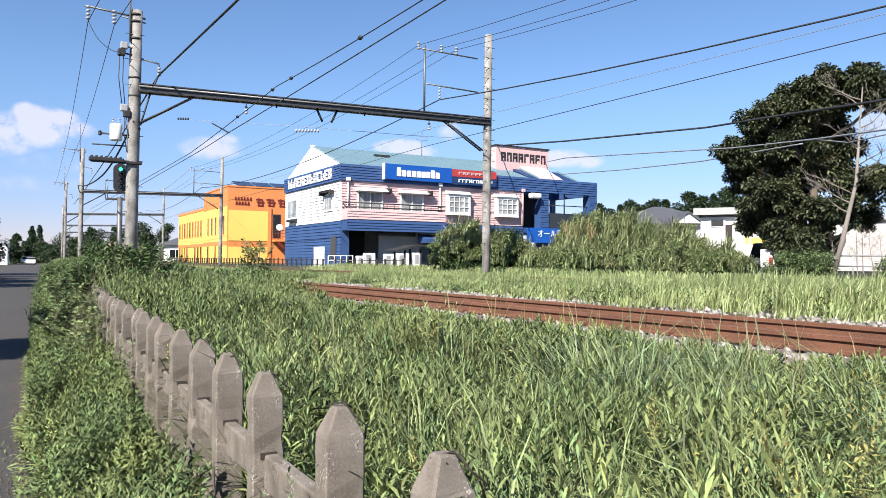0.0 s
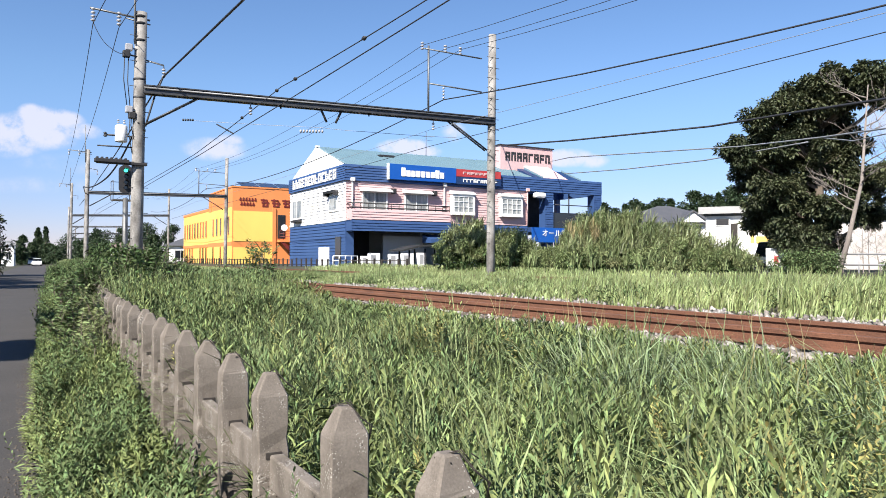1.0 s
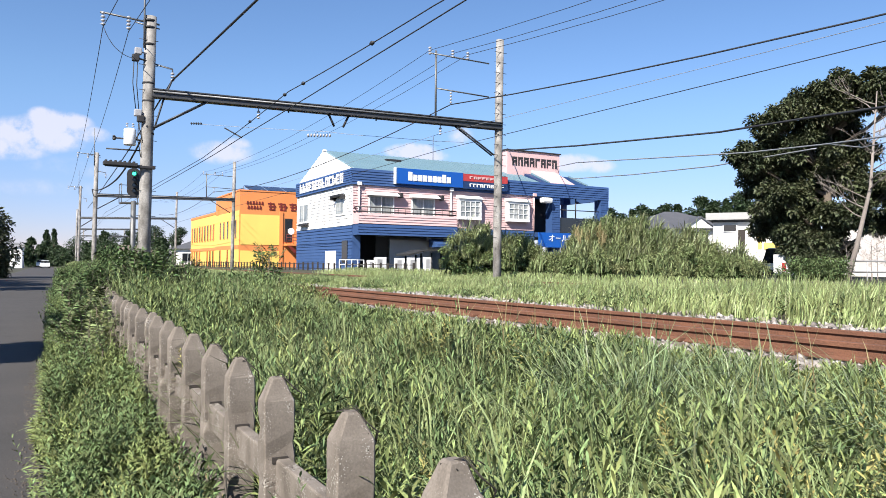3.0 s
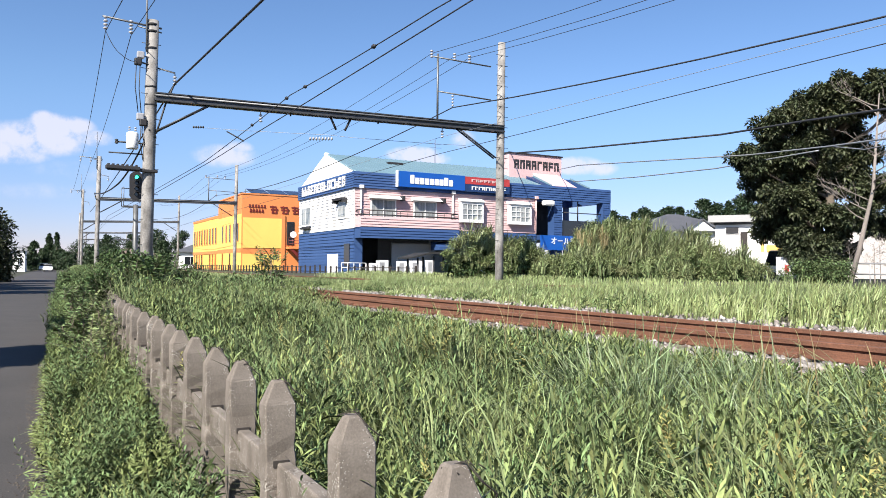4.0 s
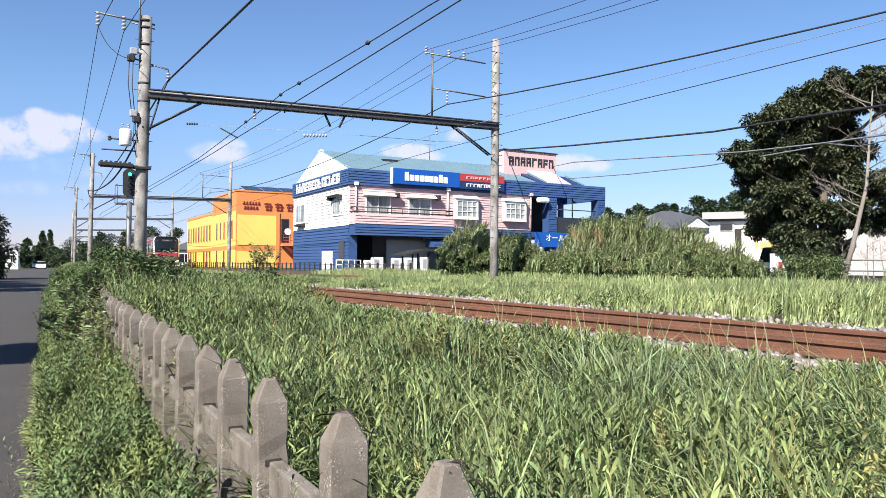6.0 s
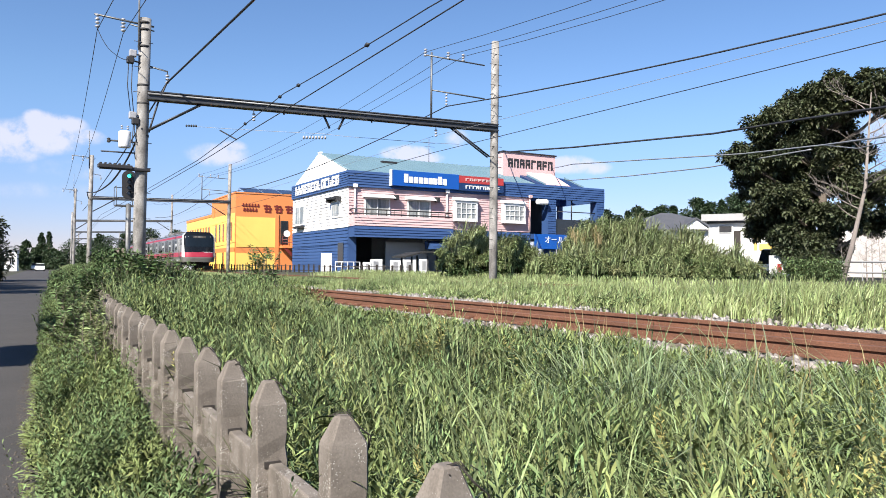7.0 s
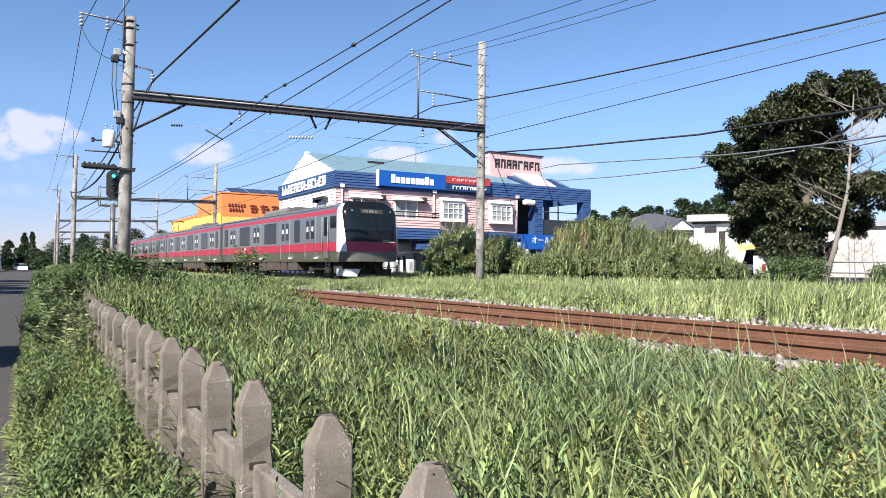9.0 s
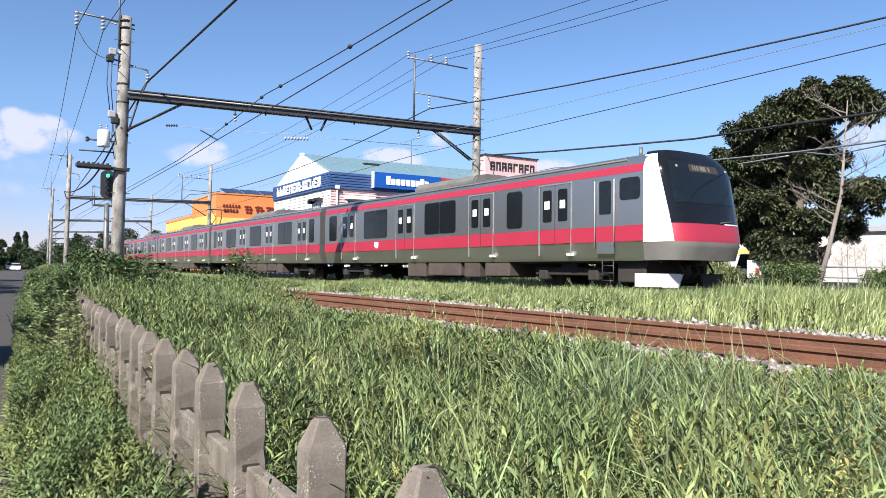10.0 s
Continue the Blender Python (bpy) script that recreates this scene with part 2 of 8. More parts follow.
LEAF_LIGHT = surface("light_weed_leaf", (0.22, 0.255, 0.097), 0.65, second=(0.125, 0.165, 0.068), scale=1.6, amount=0.8, tone=0.5, through_light=0.05, spec=0.12)
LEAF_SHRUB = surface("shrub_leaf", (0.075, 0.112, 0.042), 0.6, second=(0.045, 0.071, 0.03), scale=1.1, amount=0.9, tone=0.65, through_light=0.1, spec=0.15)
# near-black green: dark sprigs, and the shade put low into the weeds
LEAF_DARK = surface("dark_sprig_and_shade_leaf", (0.03, 0.045, 0.018), 0.65, second=(0.05, 0.062, 0.02), scale=2, amount=0.8, tone=0.4, through_light=0.1, spec=0.1)
GRASS = surface("grass_blade", (0.145, 0.185, 0.083), 0.6, second=(0.235, 0.265, 0.13), scale=0.6, amount=0.9, tone=0.6, through_light=0.05, spec=0.15)
GRASS_BLUE = surface("grey_green_blade", (0.15, 0.20, 0.095), 0.45, second=(0.24, 0.285, 0.15), scale=0.8, amount=0.9, tone=0.5, through_light=0.1, spec=0.4)
LEAF_YELLOW = surface("yellowed_leaf", (0.29, 0.275, 0.10), 0.6, second=(0.24, 0.20, 0.07), scale=3.0, amount=0.8, tone=0.4, through_light=0.1, spec=0.2)
GRASS_PLUME = surface("tall_grass_blade", (0.26, 0.285, 0.14), 0.5, second=(0.13, 0.165, 0.075), scale=0.7, amount=0.95, tone=0.6, through_light=0.2)
GRASS_FAR = surface("sunlit_grass_blade", (0.30, 0.345, 0.148), 0.5, second=(0.16, 0.21, 0.08), scale=0.5, amount=0.9, tone=0.55, through_light=0.2)
STRAW = surface("straw_seed_head", (0.302, 0.245, 0.122), 0.7, second=(0.245, 0.216, 0.101), scale=2, amount=0.6, tone=0.3, through_light=0.25)
STEEL_CAR = surface("brushed_stainless", (0.50, 0.495, 0.485), 0.3, metal=0.9, second=(0.45, 0.445, 0.435), scale=0.7, amount=0.6, grain=0.05)
CAR_RED = surface("crimson_band", (0.335, 0.024, 0.05), 0.45, second=(0.30, 0.020, 0.044), scale=1, amount=0.5, grain=0.04)
STEEL_TRIM = surface("pale_steel_trim", (0.52, 0.52, 0.51), 0.4, metal=0.7, grain=0.05)
CAR_BLACK = surface("black_front_mask", (0.008, 0.009, 0.011), 0.15, spec=0.3, grain=0.02)
# flat grey stands in for dark grass mirrored in the stainless nose
NOSE_GREY = surface("nose_reflection_grey", (0.15, 0.145, 0.135), 0.5, second=(0.11, 0.106, 0.1), scale=2, amount=0.7, spec=0.3, grain=0.08)
ROOF_GREY = surface("train_roof_grey", (0.128, 0.124, 0.12), 0.8, second=(0.09, 0.086, 0.083), scale=1.5, amount=0.7)
UNDER = surface("grime_and_slot_shade", (0.032, 0.026, 0.023), 0.85, second=(0.02, 0.016, 0.014), scale=2, amount=0.8)
UNDER_BOX = surface("brown_brake_dust", (0.072, 0.056, 0.048), 0.85, second=(0.04, 0.03, 0.026), scale=2, amount=0.8)
RUBBER = surface("black_rubber", (0.02, 0.02, 0.02), 0.8)
CAR_GLASS = surface("dark_train_glass", (0.010, 0.013, 0.016), 0.1, spec=0.34, grain=0.02)
BEAM = surface("dark_grey_beam_steel", (0.035, 0.037, 0.043), 0.45, metal=0.2, second=(0.065, 0.066, 0.07), scale=2.5, amount=0.5)
GREEN_LIGHT = glow("signal_green", (0.05, 1.0, 0.6), 1.6)
HEADLIGHT = glow("headlight", (0.25, 0.25, 0.24), 0.25)
SCREEN = surface("windscreen_glass", (0.009, 0.013, 0.017), 0.06, spec=0.36, grain=0.02)
SOLAR = surface("solar_panel", (0.02, 0.025, 0.05), 0.2, spec=0.7)


# ---- building blocks ----
def box(bm, x0, y0, z0, x1, y1, z1, bevel=0.0):
    vs = [bm.verts.new(p) for p in ((x0, y0, z0), (x1, y0, z0), (x1, y1, z0), (x0, y1, z0), (x0, y0, z1), (x1, y0, z1), (x1, y1, z1), (x0, y1, z1))]
    fs = [bm.faces.new([vs[i] for i in q]) for q in ((3, 2, 1, 0), (4, 5, 6, 7), (0, 1, 5, 4), (1, 2, 6, 5), (2, 3, 7, 6), (3, 0, 4, 7))]
    if bevel:
        es = list({e for f in fs for e in f.edges})
        bmesh.ops.bevel(bm, geom=es, offset=bevel, segments=2, affect="EDGES", profile=0.5)
    return vs


def prism(bm, outline, depth0, depth1, axis="y"):
    """An outline of (a, z) points drawn out along y (a is x) or along x (a is y)."""
    def at(a, z, d):
        return (a, d, z) if axis == "y" else (d, a, z)
    lo = [bm.verts.new(at(a, z, depth0)) for a, z in outline]
    hi = [bm.verts.new(at(a, z, depth1)) for a, z in outline]
    bm.faces.new(lo), bm.faces.new(hi[::-1])
    for i in range(len(lo)):
        j = (i + 1) % len(lo)
        bm.faces.new((lo[j], lo[i], hi[i], hi[j]))


def tube(bm, points, radii, seg=8, caps=True):
    """A round bar along points; radii: one number, or one for each point."""
    pts = [Vector(p) for p in points]
    if isinstance(radii, (int, float)):
        radii = [radii] * len(pts)
    rings = []
    for i, p in enumerate(pts):
        d = (pts[min(i + 1, len(pts) - 1)] - pts[max(i - 1, 0)]).normalized()
        u = d.orthogonal().normalized() if i == 0 else (u - d * u.dot(d)).normalized()
        v = d.cross(u)
        rings.append([bm.verts.new(p + (u * math.cos(2 * math.pi * k / seg) + v * math.sin(2 * math.pi * k / seg)) * radii[i]) for k in range(seg)])
    for a, b in zip(rings, rings[1:]):
        for k in range(seg):
            f = bm.faces.new((a[k], a[(k + 1) % seg], b[(k + 1) % seg], b[k]))
            f.smooth = True
    if caps:
        bm.faces.new(rings[0][::-1]), bm.faces.new(rings[-1])


def mesh_of(name, bm, material):
    bmesh.ops.recalc_face_normals(bm, faces=bm.faces)
    me = bpy.data.meshes.new(name)
    bm.to_mesh(me)
    bm.free()
    me.materials.append(material)
    return me


def part(name, bm, material, parent, label=""):
    ob = new(name, mesh_of(name, bm, material))
    ob.parent = parent
    return tagged(ob, label)


def thing(name, label, category, at=(0, 0, 0), rz=0.0, group="", kind=""):
    ob = new(name)
    ob.empty_display_size = 0.2
    ob.matrix_basis = pose(*at, 0, 0, rz)
    return tagged(ob, label, category, group, kind)


def solo(name, bm, material, label, category, group="", kind=""):
    return tagged(new(name, mesh_of(name, bm, material)), label, category, group, kind)


def boxes(name, material, parent, *blocks, bevel=0.0, label=""):
    bm = bmesh.new()
    for b in blocks:
        box(bm, *b, bevel=bevel)
    return part(name, bm, material, parent, label)


def smooth_step(a, b, v):
    t = min(1.0, max(0.0, (v - a) / (b - a)))
    return t * t * (3 - 2 * t)


def fence_x(y):
    return 0.872 + 0.036 * y + 0.0021 * y * y if y < 16 else 1.9856 + 0.103 * (y - 16)


def road_x(y):
    return 0.05 + 0.058 * y if y < 12 else 0.746 + 0.0725 * (y - 12)


def ground_z(x, y):
    """Road level, a verge, the weedy slope up to the ballast, and the shelf of the tracks."""
    x = x - bend(y)
    z = -0.03 + 0.13 * smooth_step(road_x(y) - bend(y) + 0.18, road_x(y) - bend(y) + 0.65, x)
    foot = max(1.2, road_x(y) - bend(y) + 0.35)
    z += 0.48 * smooth_step(foot, max(5.0, foot + 2.0), x)
    z += 0.13 * smooth_step(7.9, 9.5, x)
    z += 0.2 * smooth_step(18.5, 21.0, x)
    return z


# ---- ground, road, tracks ----
def spread(lo, hi, fine_lo, fine_hi, step, grow=1.35):
    vals = list(np.arange(fine_lo, fine_hi + 1e-6, step))
    s, v = step, vals[-1]
    while v < hi:
        s *= grow
        v = min(hi, v + s)
        vals.append(v)
    s, v = step, vals[0]
    while v > lo:
        s *= grow
        v = max(lo, v - s)
        vals.insert(0, v)
    return vals


def build_ground():
    xs, ys = spread(-3000, 3000, -3, 24, 0.5), spread(-400, 3600, -8, 60, 1.0)
    verts = [(x, y, ground_z(x, y) + 0.03 * noise.noise((x * 0.9, y * 0.9, 0)) * (x > road_x(y) + 0.3)) for y in ys for x in xs]
    w = len(xs)
    faces = [(j * w + i, j * w + i + 1, (j + 1) * w + i + 1, (j + 1) * w + i) for j in range(len(ys) - 1) for i in range(w - 1)]
    me = bpy.data.meshes.new("ground")
    me.from_pydata(verts, [], faces)
    me.materials.append(SOIL)
    tagged(new("ground", me), "weedy brown soil reaching to the horizon", "ground", kind="structure")


def build_road():
    bm = bmesh.new()
    ys = [-30, -10, 0, 5, 10, 12, 15, 20, 30, 40, 60, 80, 110, 150, 200, 300]
    rows = []
    for y in ys:
        e = road_x(y)
        rows.append([bm.verts.new((e - 4.3, y, 0.0)), bm.verts.new((e - 2.2, y, 0.025)), bm.verts.new((e, y, 0.0)), bm.verts.new((e + 0.04, y, -0.06))])
    for a, b in zip(rows, rows[1:]):
        for i in range(3):
            bm.faces.new((a[i], a[i + 1], b[i + 1], b[i]))
    solo("road", bm, ASPHALT, "grey asphalt lane beside the railway fence", "road", kind="structure")


def build_track(name, x0, y0, y1, label, rusty):
    """A railway track: sleepers, two rails with head, web and foot, fastenings."""
    track = thing(name, label, "railway track", (0, 0, 0), kind="structure")
    prof = [(-0.064, -0.153), (0.064, -0.153), (0.064, -0.142), (0.012, -0.125), (0.009, -0.05), (0.034, -0.042), (0.034, -0.006), (0.028, 0), (-0.028, 0), (-0.034, -0.006), (-0.034, -0.042), (-0.009, -0.05), (-0.012, -0.125), (-0.064, -0.142)]
    ys = [y0 + i * (y1 - y0) / 60 for i in range(61)]
    for side in (-1, 1):
        bm = bmesh.new()
        rings = [[bm.verts.new((x0 + bend(y) + side * 0.566 + a, y, RAIL + z + (0 if rusty else grade(y)))) for a, z in prof] for y in ys]
        for a, b in zip(rings, rings[1:]):
            for i in range(len(prof)):
                j = (i + 1) % len(prof)
                bm.faces.new((a[i], a[j], b[j], b[i]))
        part("rail", bm, RUST, track, "rust-brown steel rail" if rusty else "steel rail with worn head")
    bm = bmesh.new()
    box(bm, -1.0, -0.11, -0.14, 1.0, 0.11, 0.0, bevel=0.015)
    me = mesh_of("sleeper", bm, SLEEPER)
    y = y0
    n = 0
    while y < min(y1, 70):
        ob = new("sleeper", me)
        ob.parent = track
        ob.matrix_basis = pose(x0 + bend(y), y, RAIL - 0.155 + (0 if rusty else grade(y)), 0, 0, -math.degrees(math.atan(max(0, y - 20) / 1000)) + random.uniform(-0.6, 0.6))
        y += 0.62
        n += 1
    bm = bmesh.new()
    box(bm, -0.05, -0.06, -0.02, 0.05, 0.06, 0.03, bevel=0.01)
    me = mesh_of("rail_clip", bm, RUST)
    y = y0
    while y < 26:
        for side in (-1, 1):
            ob = new("rail_clip", me)
            ob.parent = track
            ob.matrix_basis = pose(x0 + bend(y) + side * 0.49 if side > 0 else x0 + bend(y) - 0.645, y, RAIL - 0.135 + (0 if rusty else grade(y)))
        y += 0.62


def sheet(name, xs_of, ys, material, label, category):
    """A strip of ground of its own; xs_of(y) gives (x, z) from side to side."""
    bm = bmesh.new()
    rows = [[bm.verts.new((x, y, z)) for x, z in xs_of(y)] for y in ys]
    for a, b in zip(rows, rows[1:]):
        for i in range(len(a) - 1):
            bm.faces.new((a[i], a[i + 1], b[i + 1], b[i]))
    solo(name, bm, material, label, category, kind="structure")


def fast_mesh(name, verts, faces, material, label, category, per=3):
    """One joined mesh of kind stuff from arrays; every face has the same number of corners."""
    me = bpy.data.meshes.new(name)
    verts, faces = np.asarray(verts, np.float32), np.asarray(faces, np.int32)
    me.vertices.add(len(verts))
    me.vertices.foreach_set("co", verts.ravel())
    me.loops.add(faces.size)
    me.loops.foreach_set("vertex_index", faces.ravel())
    me.polygons.add(len(faces))
    me.polygons.foreach_set("loop_start", np.arange(0, faces.size, per, dtype=np.int32))
    me.polygons.foreach_set("loop_total", np.full(len(faces), per, np.int32))
    me.update(calc_edges=True)
    me.materials.append(material)
    ob = new(name, me)
    return tagged(ob, label, category, kind="stuff") if category else tagged(ob, label)


def stones(name, spots, size, label, material=None):
    """Loose angular stones: squashed, twisted octahedra."""
    rng = np.random.default_rng(5)
    n = len(spots)
    base = np.array([(1, 0, 0), (-1, 0, 0), (0, 1, 0), (0, -1, 0), (0, 0, 1), (0, 0, -1)], float)
    tri = np.array([(0, 2, 4), (2, 1, 4), (1, 3, 4), (3, 0, 4), (2, 0, 5), (1, 2, 5), (3, 1, 5), (0, 3, 5)])
    v = np.repeat(base[None], n, 0) * rng.uniform(0.6, 1.3, (n, 6, 1)) * (size * rng.uniform(0.5, 1.3, (n, 1, 1)))
    v[:, :, 2] *= 0.75
    a = rng.uniform(0, 6.28, n)
    c, s = np.cos(a)[:, None], np.sin(a)[:, None]
    x, y = v[:, :, 0] * c - v[:, :, 1] * s, v[:, :, 0] * s + v[:, :, 1] * c
    v = np.stack((x, y + 0.4 * v[:, :, 2], v[:, :, 2] + 0.35 * x), -1) + np.asarray(spots)[:, None, :]
    f = (np.arange(n)[:, None, None] * 6 + tri[None]).reshape(-1, 3)
    fast_mesh(name, v.reshape(-1, 3), f, material or BALLAST, label, "gravel" if material else "ballast")


def build_ballast():
    ys = [-8 + 2.0 * i for i in range(60)]
    for nm, x0 in (("ballast_bed", 6.68), ("ballast_bed", 16.1)):
        sheet(nm, lambda y, x0=x0: [(x0 + bend(y) + dx, z) for dx, z in ((-1.7, 0.50), (-1.25, 0.70), (1.25, 0.70), (1.7, 0.50))], ys, BALLAST, "grey crushed-stone bed under the rails", "ballast")
    rng = np.random.default_rng(3)
    spots = []
    for x0, n, ymax in ((6.68, 9000, 24), (RUN_X, 2500, 30)):
        y = -4 + (ymax + 4) * rng.uniform(0, 1, n) ** 1.3
        dx = rng.uniform(-1.6, 1.6, n)
        z = np.where(np.abs(dx) < 1.25, 0.71, 0.71 - (np.abs(dx) - 1.25) * 0.44)
        spots.append(np.stack((x0 + dx, y, z), -1))
    # stones spilled down both shoulders of the siding, thick in some stretches and thin in others
    for mid, wide, n, rise in ((4.85, 0.3, 9000, 0.03), (8.85, 0.3, 6000, 0.05)):
        y, x = rng.uniform(-3, 26, n), rng.normal(mid, wide, n)
        heap = [(a + bend(b), b, ground_z(a + bend(b), b) + rise) for a, b in zip(x, y) if abs(a - mid) < 0.75 and noise.noise((b * 0.55, mid, 0)) > rng.uniform(-0.5, 0.45)]
        spots.append(np.array(heap))
    stones("ballast_stones", np.concatenate(spots), 0.042, "loose angular grey and rust-stained ballast stones")


def lane_crumbs():
    """Grit and crumbled asphalt along the lane edge."""
    rng = np.random.default_rng(8)
    y = rng.uniform(0.3, 12, 2600)
    x = np.array([road_x(v) for v in y]) + rng.normal(-0.06, 0.09, 2600)
    stones("lane_grit", np.stack((x, y, np.full(2600, 0.004)), -1), 0.009, "grit and crumbled asphalt along the lane edge", GRIT)


build_ground()
build_road()
build_ballast()
lane_crumbs()
build_track("siding_track", 6.68, -8, 110, "rusty disused railway track half sunk in ballast and weeds", True)
build_track("running_track", RUN_X, -8, 200, "running railway track behind tall grass", False)


# ---- railway fence ----
def picket_mesh(seed):
    """A concrete picket with a chamfered head; arrises chipped, faces slightly uneven."""
    hw, hd, top = 0.063, 0.05, 1.052
    bm = bmesh.new()
    box(bm, -hw, -hd, -0.3, hw, hd, top - 0.085)
    low = [v for v in bm.verts if v.co.z > 0.5]
    f = [f for f in bm.faces if all(v in low for v in f.verts)][0]
    res = bmesh.ops.extrude_discrete_faces(bm, faces=[f])["faces"][0]
    for v in res.verts:
        v.co.x *= 0.36
        v.co.y *= 0.45
        v.co.z = top
    bmesh.ops.bevel(bm, geom=list(bm.edges), offset=0.006, segments=1, affect="EDGES")
    bmesh.ops.subdivide_edges(bm, edges=[e for e in bm.edges if abs(e.verts[0].co.z - e.verts[1].co.z) > 0.5], cuts=22, use_grid_fill=True)
    shift = Vector((seed * 7.3, seed * 3.1, seed))
    for v in bm.verts:
        c = v.co + shift
        edge = min(1.0, max(0.0, (abs(v.co.x) - 0.042) / 0.02)) * min(1.0, max(0.0, (abs(v.co.y) - 0.03) / 0.02))
        chip = max(0.0, noise.noise(c * 23) - 0.12) * 0.035 * edge
        v.co += Vector((noise.noise(c * 11), noise.noise(c * 11 + Vector((5, 0, 0))), noise.noise(c * 19) * (v.co.z > 0.9))) * 0.0028
        v.co.x -= math.copysign(chip, v.co.x)
        v.co.y -= math.copysign(chip, v.co.y)
    return mesh_of("picket", bm, CONCRETE)


def build_fence():
    """Concrete pickets, two rails let through them."""
    fence = thing("railway_fence", "weathered grey concrete picket fence along the track weeds", "fence")
    hd = 0.05
    kinds = [picket_mesh(k) for k in range(5)]
    # dark block on the picket face stands for shade in the rail slot
    cut = bmesh.new()
    box(cut, -0.031, -hd - 0.003, 0.722, 0.031, -hd + 0.02, 0.746)
    slot_shade = mesh_of("slot_shade", cut, UNDER)
    spots = [0.73, 1.38, 2.04, 2.77, 3.40, 4.03, 4.60, 5.15, 5.66, 6.16, 6.70, 7.35, 8.03, 8.65, 9.25, 9.9]
    while spots[-1] < 20.4:
        spots.append(spots[-1] + 0.66 + random.uniform(-0.02, 0.02))
    behind = [0.73 - 0.66 * k for k in range(10, 0, -1)]
    for k, y in enumerate(spots + behind):
        ob = new("picket", kinds[(k * 3 + k // 4) % 5])
        ob.parent = fence
        slope = math.degrees(math.atan(0.036 + 0.0042 * min(y, 16)))
        flip = 180 if k % 3 == 1 and not 0 < k < 8 else 0
        ob.matrix_basis = pose(fence_x(y), y, random.uniform(-0.012, 0.012), random.uniform(-1.2, 1.2), random.uniform(-0.9, 0.9), flip - slope + random.uniform(-3, 3))
        if not flip:
            gap = new("slot_shade", slot_shade)
            gap.parent = ob
    for z0, z1 in ((0.60, 0.735), (0.22, 0.35)):
        run = behind + spots
        for a, b in zip(run[0::2], run[2::2]):
            bm = bmesh.new()
            length = math.hypot(b - a, fence_x(b) - fence_x(a))
            box(bm, -0.028, 0.01, z0, 0.028, length - 0.01, z1, bevel=0.008)
            ob = part("fence_rail", bm, CONCRETE, fence)
            ob.matrix_basis = pose(fence_x(a), a, random.uniform(-0.01, 0.01), 0, 0, -math.degrees(math.atan2(fence_x(b) - fence_x(a), b - a)))
    return spots


PICKETS = build_fence()


# ---- overhead line ----
def insulator(bm, p, direction, n=3, r=0.075, gap=0.11):
    """A string of porcelain discs from p."""
    p, d = Vector(p), Vector(direction).normalized()
    for i in range(n):
        a = p + d * (gap * i)
        tube(bm, [a, a + d * gap * 0.35, a + d * gap * 0.7], [r * 0.45, r, r * 0.35], 8)


